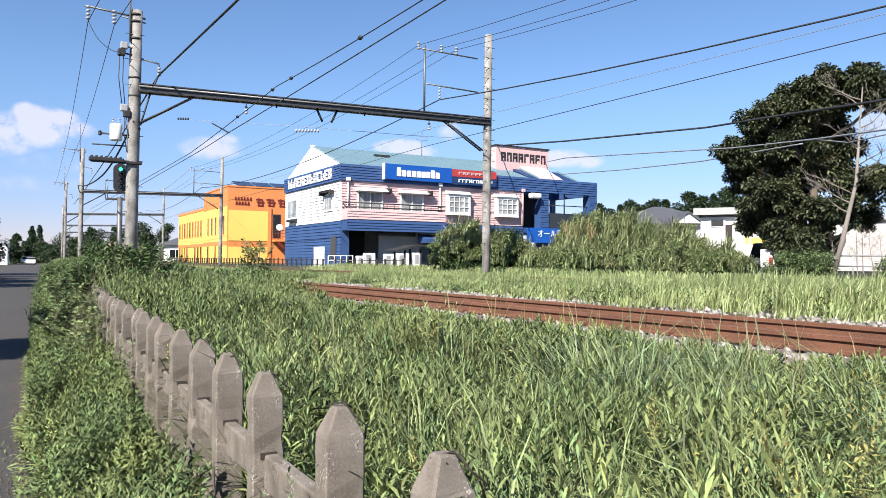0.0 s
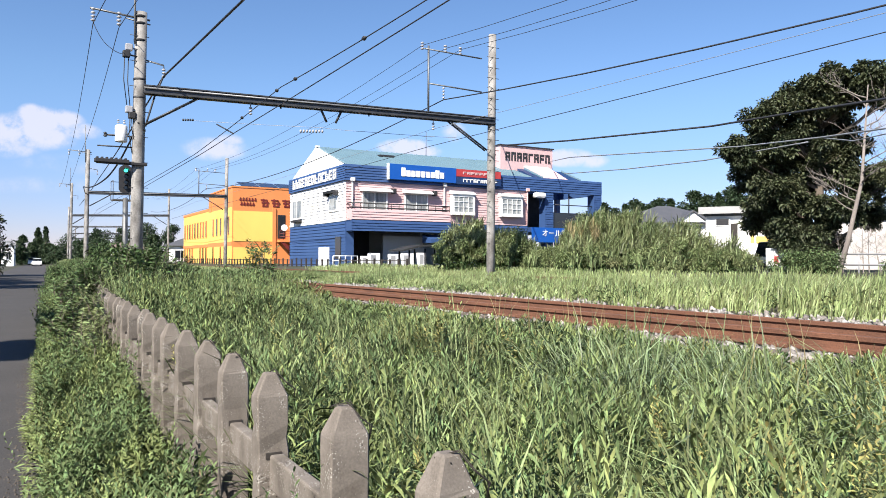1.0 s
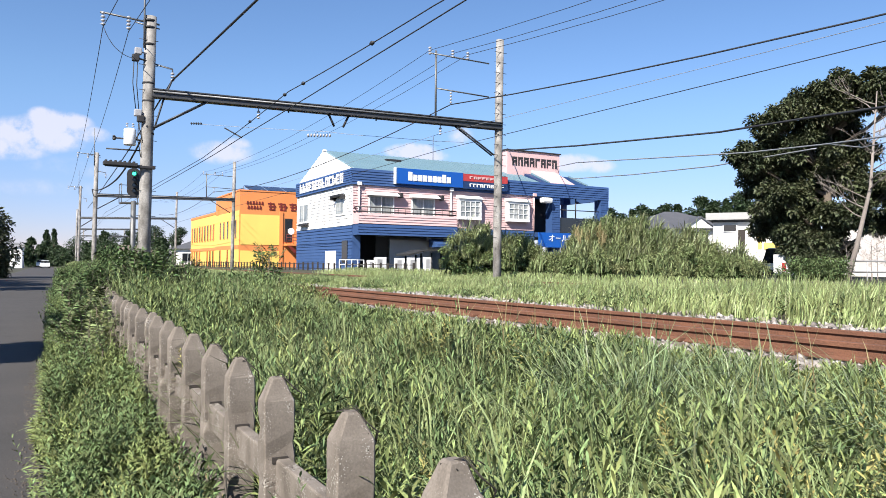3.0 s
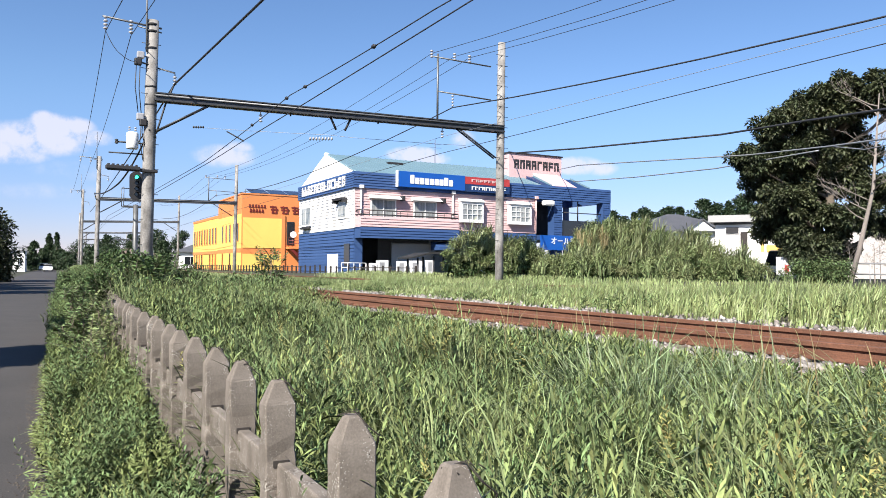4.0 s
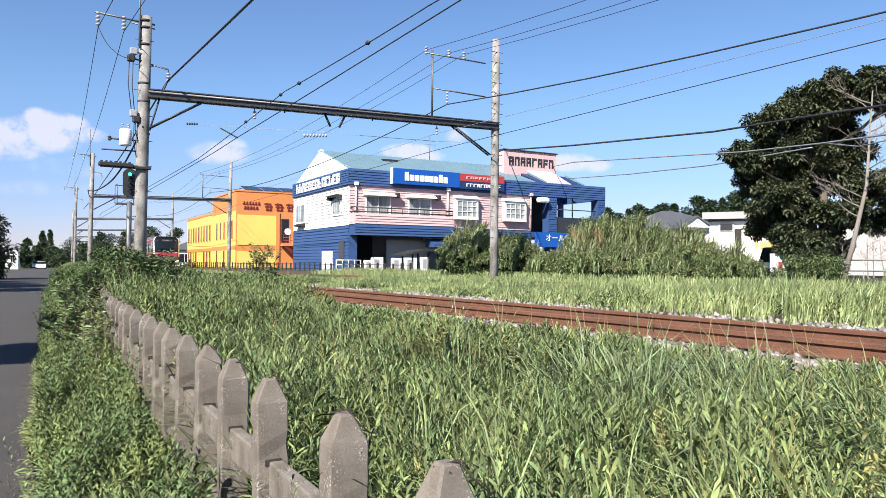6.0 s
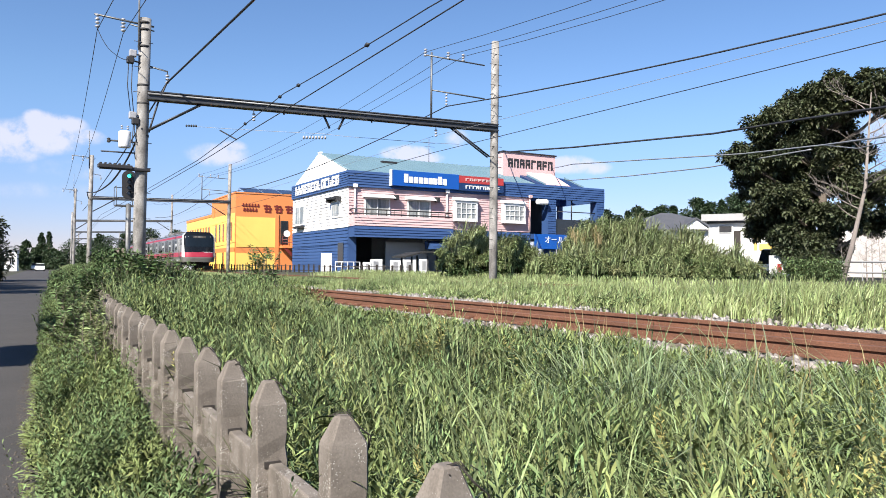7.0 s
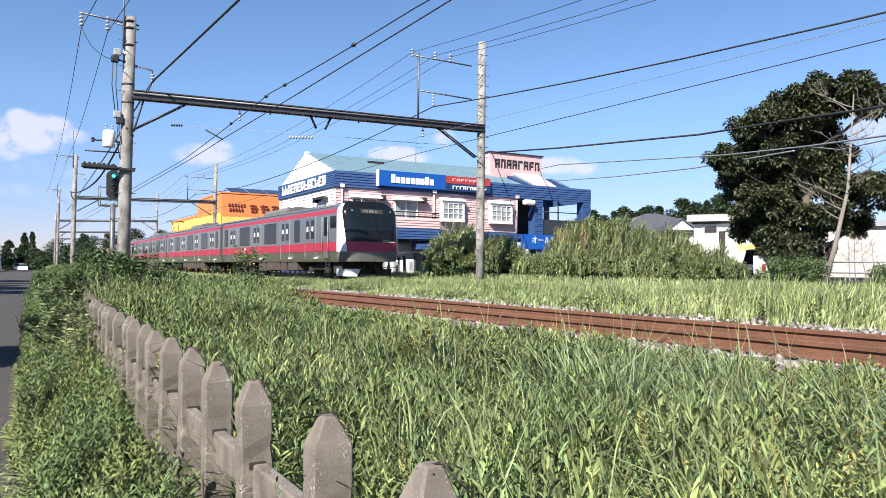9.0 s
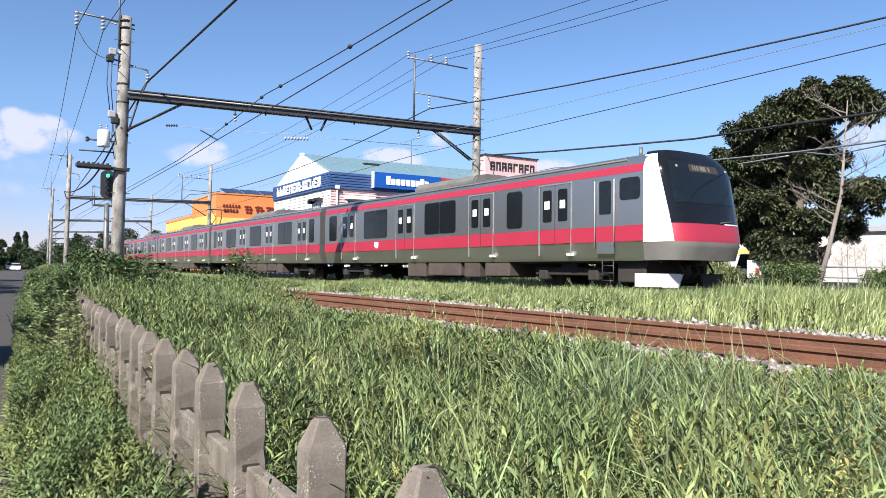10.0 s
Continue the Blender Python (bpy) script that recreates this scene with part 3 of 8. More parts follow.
def gantry(left, right, top_left, top_right, beam_z, wide, detail, label):
    """A portal of two concrete poles and a steel beam over both tracks."""
    g = thing("catenary_gantry", label, "gantry", group="gantries over the tracks")
    L, R = Vector(left), Vector(right)
    span = (R - L).length
    ux = (R - L).normalized()
    for p, top, w in ((L, top_left, wide), (R, top_right, wide * 0.84)):
        bm = bmesh.new()
        lean = Vector((0.10, 0.04, 0))
        pts = [(p.x, p.y, -0.3), (p.x, p.y, 3.0), (p.x + lean.x * 0.6, p.y + lean.y * 0.6, top * 0.7), (p.x + lean.x, p.y + lean.y, top)]
        tube(bm, pts, [w * 0.5, w * 0.495, w * 0.475, w * 0.455], 16)
        part("pole", bm, POLE_CON, g)
        if detail:
            z = 2.2
            while z < top - 0.3:
                bm = bmesh.new()
                tube(bm, [(p.x - 0.30, p.y - 0.12, z), (p.x + 0.34, p.y - 0.12, z)], 0.012, 5)
                part("step_bolt", bm, DARKSTEEL, g)
                z += 0.9 if p is L else 0.45
            for z in (beam_z - 1.5, beam_z - 0.35, beam_z + 0.3, top - 0.2, top - 0.45, beam_z + 1.7) if p is L else (beam_z - 1.5, beam_z - 0.35):
                bm = bmesh.new()
                tube(bm, [(p.x + 0.06, p.y + 0.03, z), (p.x + 0.06, p.y + 0.03, z + 0.07)], w * 0.49, 16)
                part("pole_band", bm, DARKSTEEL, g, "dark clamp band")
    a, b = Vector((L.x + 0.1, L.y, beam_z)), Vector((R.x + 0.1, R.y, beam_z))
    bm = bmesh.new()
    ang = math.atan2(ux.y, ux.x)
    for y0, y1 in ((-0.17, -0.12), (0.12, 0.17)):
        box(bm, 0.1, y0, -0.15, span + 0.05, y1, 0.13, bevel=0.01)
        box(bm, 0.1, y0 - 0.05, 0.10, span + 0.05, y1 + 0.05, 0.14)
        box(bm, 0.1, y0 - 0.05, -0.16, span + 0.05, y1 + 0.05, -0.12)
    k = 0.5
    while k < span:
        box(bm, k, -0.12, -0.1, k + 0.06, 0.12, 0.1)
        k += 0.9
    ob = part("beam", bm, BEAM, g, "dark grey double-channel steel beam")
    ob.matrix_basis = pose(a.x, a.y, a.z, 0, 0, math.degrees(ang))
    # pale bar added to draw the bright line light leaves on the flange
    bm = bmesh.new()
    tube(bm, [(0.1, -0.21, 0.03), (span, -0.21, 0.03)], 0.035, 8)
    ob = part("beam_highlight", bm, STEEL_PALE, g, "pale bar added for the highlight along the beam")
    ob.matrix_basis = pose(a.x, a.y, a.z, 0, 0, math.degrees(ang))
    for s, e, dz in ((L, ux, 1.25), (R, -ux, 1.3)):
        for off in (-0.1, 0.1):
            bm = bmesh.new()
            n = Vector((-ux.y, ux.x, 0)) * off
            tube(bm, [Vector((s.x, s.y, beam_z - dz)) + n + e * 0.25, Vector((s.x, s.y, beam_z - 0.12)) + n + e * 2.1], 0.036, 6)
            part("brace", bm, BEAM, g)
    if detail:
        for frac, v in ((0.27, 0), (0.49, 1), (0.8, 0), (0.6, 2), (0.35, 2)):
            c = a.lerp(b, frac)
            bm = bmesh.new()
            if v == 0:
                tube(bm, [(c.x, c.y, beam_z - 0.1), (c.x, c.y, beam_z - 0.35)], 0.02, 5)
                insulator(bm, (c.x, c.y, beam_z - 0.3), (0, 0, -1), 3)
                part("insulator", bm, PORCELAIN, g, "grey porcelain disc insulator")
            elif v == 1:
                for s in (-1, 1):
                    bm = bmesh.new()
                    top_ = c + ux * (0.42 * s) + Vector((0, 0, -0.14))
                    tube(bm, [top_, top_ - ux * (0.24 * s) - Vector((0, 0, 0.5))], 0.045, 6)
                    part("insulator", bm, DARKSTEEL, g, "dark hanging rod of a V")
            else:
                tube(bm, [(c.x, c.y, beam_z - 0.1), (c.x, c.y, beam_z - 0.26)], 0.03, 6)
                part("hanger", bm, DARKSTEEL, g)
    return g, a, b


WIDE = 0.44
g1, A1, B1 = gantry((4.71, 27.5, 0), (18.78, 25.4, 0), 10.3, 11.35, 7.54, WIDE, True, "concrete-pole railway gantry with a grey steel cross beam")
g2, A2, B2 = gantry((8.2, 73.0, 0), (20.0, 70.0, 0), 11.4, 11.2, 7.5, 0.4, False, "concrete-pole railway gantry with a grey steel cross beam")
g3, A3, B3 = gantry((11.0, 115.6, 0), (22.7, 108.0, 0), 12.2, 11.4, 7.6, 0.36, False, "concrete-pole railway gantry with a grey steel cross beam")
g4, A4, B4 = gantry((14.6, 158.0, 0), (25.5, 150.0, 0), 11.5, 11.2, 7.6, 0.36, False, "concrete-pole railway gantry with a grey steel cross beam")
g5, A5, B5 = gantry((19.0, 201.0, 0), (30.0, 195.0, 0), 11.5, 11.2, 7.6, 0.36, False, "concrete-pole railway gantry with a grey steel cross beam")
g6, A6, B6 = gantry((25.0, 250.0, 0), (36.0, 245.0, 0), 11.5, 11.2, 7.6, 0.36, False, "concrete-pole railway gantry with a grey steel cross beam")


def dress_left_pole(g, p, top, k=1.0):
    """Cross arm with insulators, feeder bracket, transformer and cables on the roadside pole."""
    x, y = p
    bm = bmesh.new()
    tube(bm, [(x + 0.3, y, top - 0.25), (x - 1.65, y + 0.1, top - 0.12)], 0.035, 6)
    tube(bm, [(x + 0.3, y - 0.05, top - 0.42), (x - 0.5, y, top - 0.3)], 0.025, 6)
    part("cross_arm", bm, GALV, g)
    bm = bmesh.new()
    tube(bm, [(x - 0.22, y - 0.1, top - 1.2), (x - 0.24, y - 0.1, top + 2.2)], [0.035, 0.03], 6)
    part("mast", bm, STEEL_PALE, g, "thin grey mast beside the pole top")
    for dx in (-1.55, -0.72):
        bm = bmesh.new()
        insulator(bm, (x + dx, y + 0.1, top - 0.1), (0, 0, -1), 4, 0.09, 0.13)
        part("insulator", bm, PORCELAIN, g, "white porcelain insulator")
    bm = bmesh.new()
    tube(bm, [(x + 0.15, y, top - 1.7), (x + 0.78, y, top - 1.8), (x + 0.78, y, top - 1.95)], 0.03, 6)
    part("feeder_bracket", bm, GALV, g)
    bm = bmesh.new()
    insulator(bm, (x + 0.78, y, top - 1.92), (0, 0, -1), 3, 0.08, 0.12)
    part("insulator", bm, PORCELAIN, g)


dress_left_pole(g1, (4.8, 27.5), 10.3)
dress_left_pole(g2, (8.3, 73.0), 11.4)
dress_left_pole(g3, (11.1, 115.6), 12.2)


def top_frame(g, base, beam_z, height):
    """The pipe mast on the beam that lifts three feeder wires."""
    x, y = base
    bm = bmesh.new()
    tube(bm, [(x, y, beam_z + 0.1), (x, y, beam_z + height)], 0.045, 8)
    tube(bm, [(x - 0.25, y, beam_z + height - 0.15), (x + 2.5, y - 0.35, beam_z + height - 0.25)], 0.03, 6)
    tube(bm, [(x, y, beam_z + height * 0.46), (x + 2.5, y - 0.35, beam_z + height * 0.42)], 0.03, 6)
    part("mast_frame", bm, GALV, g, "grey pipe mast standing on the beam")
    bm = bmesh.new()
    insulator(bm, (x + 0.69, y - 0.1, beam_z + height * 0.43), (0, 0, -1), 4, 0.06, 0.135)
    part("insulator", bm, PORCELAIN, g, "white hanging insulator")
    for dx in (-0.28, 0.77, 1.47):
        bm = bmesh.new()
        insulator(bm, (x + dx, y - dx * 0.14, beam_z + height - 0.2), (0, 0, 1), 3, 0.085, 0.12)
        part("insulator", bm, PORCELAIN, g, "white pin insulator")


top_frame(g1, (15.85, 25.86), 7.54, 2.95)
top_frame(g2, (17.6, 70.6), 7.5, 2.5)


def transformer(at):
    t = thing("pole_transformer", "pale grey can transformer hung on the concrete pole", "transformer", at)
    bm = bmesh.new()
    tube(bm, [(0, 0, 0.05), (0, 0, 0.08), (0, 0, 0.6), (0, 0, 0.64)], [0.19, 0.205, 0.205, 0.16], 18)
    part("tank", bm, PAINT_WHITE, t)
    for a in (-0.1, 0.1):
        bm = bmesh.new()
        insulator(bm, (a, 0, 0.7), (0, 0, 1), 2, 0.05, 0.08)
        part("bushing", bm, PORCELAIN, t)
    bm = bmesh.new()
    tube(bm, [(-0.55, 0.1, 0.28), (0.5, 0.1, 0.28)], 0.03, 6)
    tube(bm, [(-0.75, 0.1, -0.12), (0.5, 0.1, -0.1)], 0.025, 6)
    insulator(bm, (-0.5, 0.1, 0.2), (0, 0, 1), 2, 0.07, 0.1)
    part("bracket", bm, DARKSTEEL, t)


transformer((4.18, 27.55, 5.55))


def cut_out_switches(at, top):
    s = thing("line_switches", "grey cut-out switches and drop cables strapped to the pole", "switch", (at[0], at[1], top))
    for dz, dx in ((-1.35, -0.42), (-1.6, -0.5), (-3.55, -0.4), (-3.75, -0.3)):
        bm = bmesh.new()
        box(bm, dx - 0.12, -0.1, dz - 0.12, dx + 0.12, 0.1, dz + 0.12, bevel=0.03)
        tube(bm, [(dx, 0, dz), (-0.1, 0, dz - 0.05)], 0.03, 6)
        part("switch", bm, DARKSTEEL if dz in (-1.6, -3.75) else PORCELAIN, s)
    for dx, z0, z1 in ((-0.55, -1.6, -3.4), (-0.42, -1.4, -3.7), (-0.36, -3.8, -5.1), (-0.3, -3.6, -4.6)):
        bm = bmesh.new()
        tube(bm, [(dx, 0, z0), (dx - 0.03, 0, (z0 + z1) / 2), (dx + 0.08, 0, z1)], 0.016, 5)
        part("drop_cable", bm, WIRE, s)


cut_out_switches((4.8, 27.4), 10.3)

bm = bmesh.new()
box(bm, -1.4, -0.08, -0.07, 0.25, 0.08, 0.03, bevel=0.02)
box(bm, -1.45, -0.13, -0.03, -0.35, 0.13, 0.10, bevel=0.02)
for k in range(7):
    box(bm, -1.4 + k * 0.15, -0.12, 0.08, -1.33 + k * 0.15, 0.12, 0.15, bevel=0.01)
ob = solo("bracket_box", bm, DARKSTEEL, "black cable terminal box on a bracket of the pole", "cable box")
ob.matrix_basis = pose(4.75, 27.3, 4.84)


def signal(at):
    s = thing("colour_light_signal", "black oval railway signal showing a green light", "signal", at)
    bm = bmesh.new()
    tube(bm, [(0, 0, -6.2), (0, 0, -1.0)], 0.13, 12)
    part("mast", bm, GALV, s)
    bm = bmesh.new()
    outline = [(0.34 * math.cos(a), 0.45 * (1 if math.sin(a) > 0 else -1) + 0.30 * math.sin(a)) for a in [i * math.pi / 12 for i in range(24)]]
    prism(bm, outline, -0.1, 0.0)
    part("backboard", bm, DARKSTEEL, s, "black oval backboard")
    for i, z in enumerate((0.45, 0.15, -0.15, -0.45)):
        bm = bmesh.new()
        tube(bm, [(0, -0.1, z), (0, -0.13, z)], 0.09, 16)
        part("lamp_lens", bm, GREEN_LIGHT if i == 0 else GLASS_DARK, s, "lit green lens" if i == 0 else "")
        bm = bmesh.new()
        for k in range(9):
            a0, a1 = math.pi * k / 9, math.pi * (k + 1) / 9
            q = [(0.125 * math.cos(a), y, z + 0.125 * math.sin(a)) for a, y in ((a0, -0.1), (a1, -0.1), (a1, -0.38), (a0, -0.38))]
            bm.faces.new([bm.verts.new(v) for v in q])
        ob = part("visor", bm, DARKSTEEL, s)
        mod = ob.modifiers.new("thick", "SOLIDIFY")
        mod.thickness = 0.012
    bm = bmesh.new()
    box(bm, -0.6, -0.05, -1.12, 0.35, 0.75, -1.06)
    for x, y in ((-0.6, -0.05), (0.32, 0.7), (-0.6, 0.7)):
        tube(bm, [(x, y, -1.06), (x, y, -0.1)], 0.02, 5)
    tube(bm, [(-0.6, -0.05, -0.1), (-0.6, 0.7, -0.1), (0.32, 0.7, -0.1)], 0.02, 5)
    part("platform", bm, GALV, s)


signal((6.45, 41.0, 5.65))


def cable(name, points, r, material, label, sag=0.0, steps=14):
    """A cable hung from point to point; sag: one number for all spans, or one for each."""
    bm = bmesh.new()
    pts = []
    sags = sag if isinstance(sag, tuple) else (sag,) * (len(points) - 1)
    for a, b, sag in zip(points, points[1:], sags):
        a, b = Vector(a), Vector(b)
        for i in range(steps):
            t = i / steps
            p = a.lerp(b, t)
            p.z -= 4 * sag * t * (1 - t)
            pts.append(p)
    pts.append(Vector(points[-1]))
    tube(bm, pts, r, 5)
    solo(name, bm, material, label, "cable")


def wire_clip(p, label):
    bm = bmesh.new()
    p = Vector(p)
    tube(bm, [p + Vector((0, -0.1, 0)), p, p + Vector((0, 0.1, 0))], [0.02, 0.055, 0.02], 6)
    solo("wire_clip", bm, WIRE, label, "cable clip", "clips on the siding wires")


# Feeder on the roadside poles.
cable("feeder_cable", [(5.35, -32, 8.0), (5.56, 27.5, 8.08), (9.2, 73, 8.8), (12, 115, 9)], 0.034, WIRE, "thick black feeder cable along the poles", 0.12)
cable("feeder_jumper", [(5.56, 27.5, 8.08), (5.25, 27.4, 7.3), (4.95, 27.4, 6.2)], 0.035, WIRE, "black jumper cable down the pole", 0.0, 3)
cable("pole_cable", [(4.7, 27.3, 6.3), (4.5, 33, 4.9), (6.0, 55, 6.4), (8.2, 73, 7.4)], 0.035, WIRE, "sagging black cable between poles", 0.2)
# Siding wires.
cable("contact_wire", [(6.9, -32, 7.9), (6.9, 10.8, 6.04), (6.9, 23.4, 5.55), (7.0, 28, 5.42), (9.0, 72, 5.5), (12.4, 113, 5.6)], 0.014, WIRE, "dark contact wire over the siding", 0.01)
cable("messenger_wire", [(6.9, -32, 6.4), (6.9, 11.4, 6.28), (6.9, 19, 6.19), (6.95, 28.6, 5.5), (9.0, 72, 5.9), (12.5, 113, 6)], 0.013, WIRE, "dark messenger wire over the siding", 0.03)
for spot in ((6.9, 13.9, 6.23), (6.9, 17.9, 6.19), (6.9, 19.3, 6.16), (6.92, 22.5, 5.93)):
    wire_clip(spot, "small dark clip on the siding wire")
# Running line.
cable("contact_wire", [(16.1, -32, 6.55), (16.1, 26, 6.3), (17.4, 71, 6.0), (19.9, 110, 6)], 0.012, WIRE, "dark contact wire over the running track", 0.05)
cable("messenger_wire", [(16.1, -32, 6.6), (16.1, 26, 7.0), (17.4, 71, 6.9), (19.9, 110, 7)], 0.008, WIRE_PALE, "thin pale messenger wire over the running track", 0.15)
cable("feeder_cable", [(16.54, -34, 8.25), (16.54, 25.76, 8.27), (18.3, 70.6, 8.2), (20.8, 110, 8.2)], 0.024, WIRE, "black feeder cable hung from the gantry masts", (1.45, 0.83, 0.8))
for dx, z in ((-0.28, 10.47), (0.77, 10.47), (1.47, 10.5)):
    cable("high_voltage_wire", [(15.85 + dx, -34, 10.4), (15.85 + dx, 25.86 - dx * 0.14, z), (17.6 + dx, 70.6, z - 0.45), (20 + dx, 110, 10)], 0.011, WIRE, "thin high-voltage wire on pin insulators", (1.5, 0.75, 0.75))
for dx in (-1.55, -0.72):
    cable("high_voltage_wire", [(4.8 + dx, -25, 10.2), (4.8 + dx, 27.6, 9.65), (8.3 + dx, 73, 10.8), (11.1 + dx, 115.6, 11.6)], 0.013, WIRE, "thin high-voltage wire on hanging insulators", 0.5)
cable("jumper_wire", [(3.25, 27.6, 9.7), (3.75, 27.5, 8.9), (4.45, 27.4, 8.75)], 0.012, WIRE, "thin slack jumper wire", 0.12, 6)
# Pull-off wire and stay insulators below the beam.
cable("cross_span_wire", [(7.33, 32.13, 7.45), (11.91, 27.96, 6.95), (13.48, 26.94, 6.78), (17.19, 25.72, 6.71)], 0.009, WIRE_PALE, "pale pull-off wire under the beam", 0.02)
bm = bmesh.new()
insulator(bm, (7.3, 32.13, 7.45), (1, -0.9, -0.05), 5, 0.06, 0.11)
solo("stay_insulator", bm, DARKSTEEL, "dark stay insulator on the pull-off wire", "insulator")
bm = bmesh.new()
tube(bm, [(8.27, 30.33, 7.08), (8.72, 29.45, 6.6)], 0.03, 6)
solo("pull_off_arm", bm, DARKSTEEL, "short dark pull-off arm on the wires", "arm")
bm = bmesh.new()
insulator(bm, (10.98, 27.97, 6.71), (0.93, -0.37, 0.03), 8, 0.085, 0.125)
solo("section_insulator", bm, PORCELAIN, "white section insulator under the beam", "insulator")


# ---- buildings ----
def siding(name, material, parent, axis, fixed, a0, a1, z0, z1, board=0.2, out=-1, label=""):
    """Lapped boards on a wall: each board leans out at its foot. axis 'x': the wall runs along x at y = fixed."""
    n = max(1, round((z1 - z0) / board))
    h = (z1 - z0) / n
    for i in range(n):
        za, zb = z0 + i * h, z0 + (i + 1) * h
        lo, hi = fixed + out * 0.055, fixed + out * 0.008
        pts = []
        for a in (a0, a1):
            for d, z in ((fixed, za), (lo, za), (hi, zb), (fixed, zb)):
                pts.append((a, d, z) if axis == "x" else (d, a, z))
        bm = bmesh.new()
        v = [bm.verts.new(p) for p in pts]
        for q in ((0, 1, 2, 3), (7, 6, 5, 4), (1, 5, 6, 2), (0, 4, 5, 1), (2, 6, 7, 3)):
            bm.faces.new([v[k] for k in q])
        part("board", bm, material, parent, label)


def window_x(parent, x0, x1, z0, z1, y, cols=2, rows=1, glass=None, proud=0.08, bar=0.07, label=""):
    """A window in a wall along x that faces -y: frame, bars and panes."""
    w = part("window", window_frame(x0, x1, z0, z1, y, cols, rows, proud, bar), PAINT_WHITE, parent, label or "white framed window")
    cw, rh = (x1 - x0) / cols, (z1 - z0) / rows
    for i in range(1, cols):
        boxes("glazing_bar", PAINT_WHITE, w, (x0 + i * cw - bar * 0.3, y - proud, z0 + bar / 2, x0 + i * cw + bar * 0.3, y, z1 - bar / 2))
    for j in range(1, rows):
        boxes("glazing_bar", PAINT_WHITE, w, (x0 + bar / 2, y - proud - 0.003, z0 + j * rh - bar * 0.3, x1 - bar / 2, y, z0 + j * rh + bar * 0.3))
    for i in range(cols):
        for j in range(rows):
            boxes("pane", glass or GLASS_PALE, w, (x0 + i * cw + bar * 0.4, y - proud * 0.35, z0 + j * rh + bar * 0.4, x0 + (i + 1) * cw - bar * 0.4, y - 0.004, z0 + (j + 1) * rh - bar * 0.4))
    return w


def window_frame(x0, x1, z0, z1, y, cols, rows, proud, bar):
    bm = bmesh.new()
    for i in (0, cols):
        c = x0 + (x1 - x0) * i / cols
        b = bar if i in (0, cols) else bar * 0.6
        box(bm, c - b / 2, y - proud, z0, c + b / 2, y, z1)
    for j in (0, rows):
        c = z0 + (z1 - z0) * j / rows
        b = bar if j in (0, rows) else bar * 0.6
        box(bm, x0 - bar / 2, y - proud - 0.003, c - b / 2, x1 + bar / 2, y, c + b / 2)
    return bm


def bars_y(name, parent, material, x, y0, y1, z0, z1, n, label, seed):
    """Unreadable lettering on a wall that faces -x: a row of solid shapes, y1 first."""
    rng = random.Random(seed)
    bm = bmesh.new()
    step = (y0 - y1) / n
    for i in range(n):
        a = y1 + step * i
        w = step * rng.uniform(0.72, 0.86)
        t = (z1 - z0)
        box(bm, x - 0.05, a, z0, x, a + w * 0.3, z1)
        if rng.random() < 0.8:
            box(bm, x - 0.05, a + w * 0.3, z1 - t * 0.25, x, a + w, z1)
        if rng.random() < 0.7:
            box(bm, x - 0.05, a + w * 0.3, z0 + t * 0.38, x, a + w * 0.9, z0 + t * 0.62)
        if rng.random() < 0.6:
            box(bm, x - 0.05, a + w * 0.3, z0, x, a + w, z0 + t * 0.22)
        if rng.random() < 0.6:
            box(bm, x - 0.05, a + w * 0.7, z0, x, a + w, z1 - t * 0.3)
    return part(name, bm, material, parent, label)


def bars_x(name, parent, material, y, x0, x1, z0, z1, n, label, seed, solid=False):
    rng = random.Random(seed)
    bm = bmesh.new()
    step = (x1 - x0) / n
    t = z1 - z0
    for i in range(n):
        a = x0 + step * i
        w = step * 0.8
        if solid:
            k = 1.0 if i in (0,) else (0.72 if i != n - 2 else 0.95)
            box(bm, a, y - 0.03, z0, a + w, y, z0 + t * k, bevel=min(w, t) * 0.12)
            continue
        box(bm, a, y - 0.03, z0, a + w * 0.28, y, z1)
        box(bm, a + w * 0.28, y - 0.03, z1 - t * 0.25, a + w, y, z1)
        if rng.random() < 0.6:
            box(bm, a + w * 0.28, y - 0.03, z0 + t * 0.35, a + w * 0.9, y, z0 + t * 0.6)
        if rng.random() < 0.6:
            box(bm, a + w * 0.65, y - 0.03, z0, a + w, y, z1 - t * 0.3)
    return part(name, bm, material, parent, label)


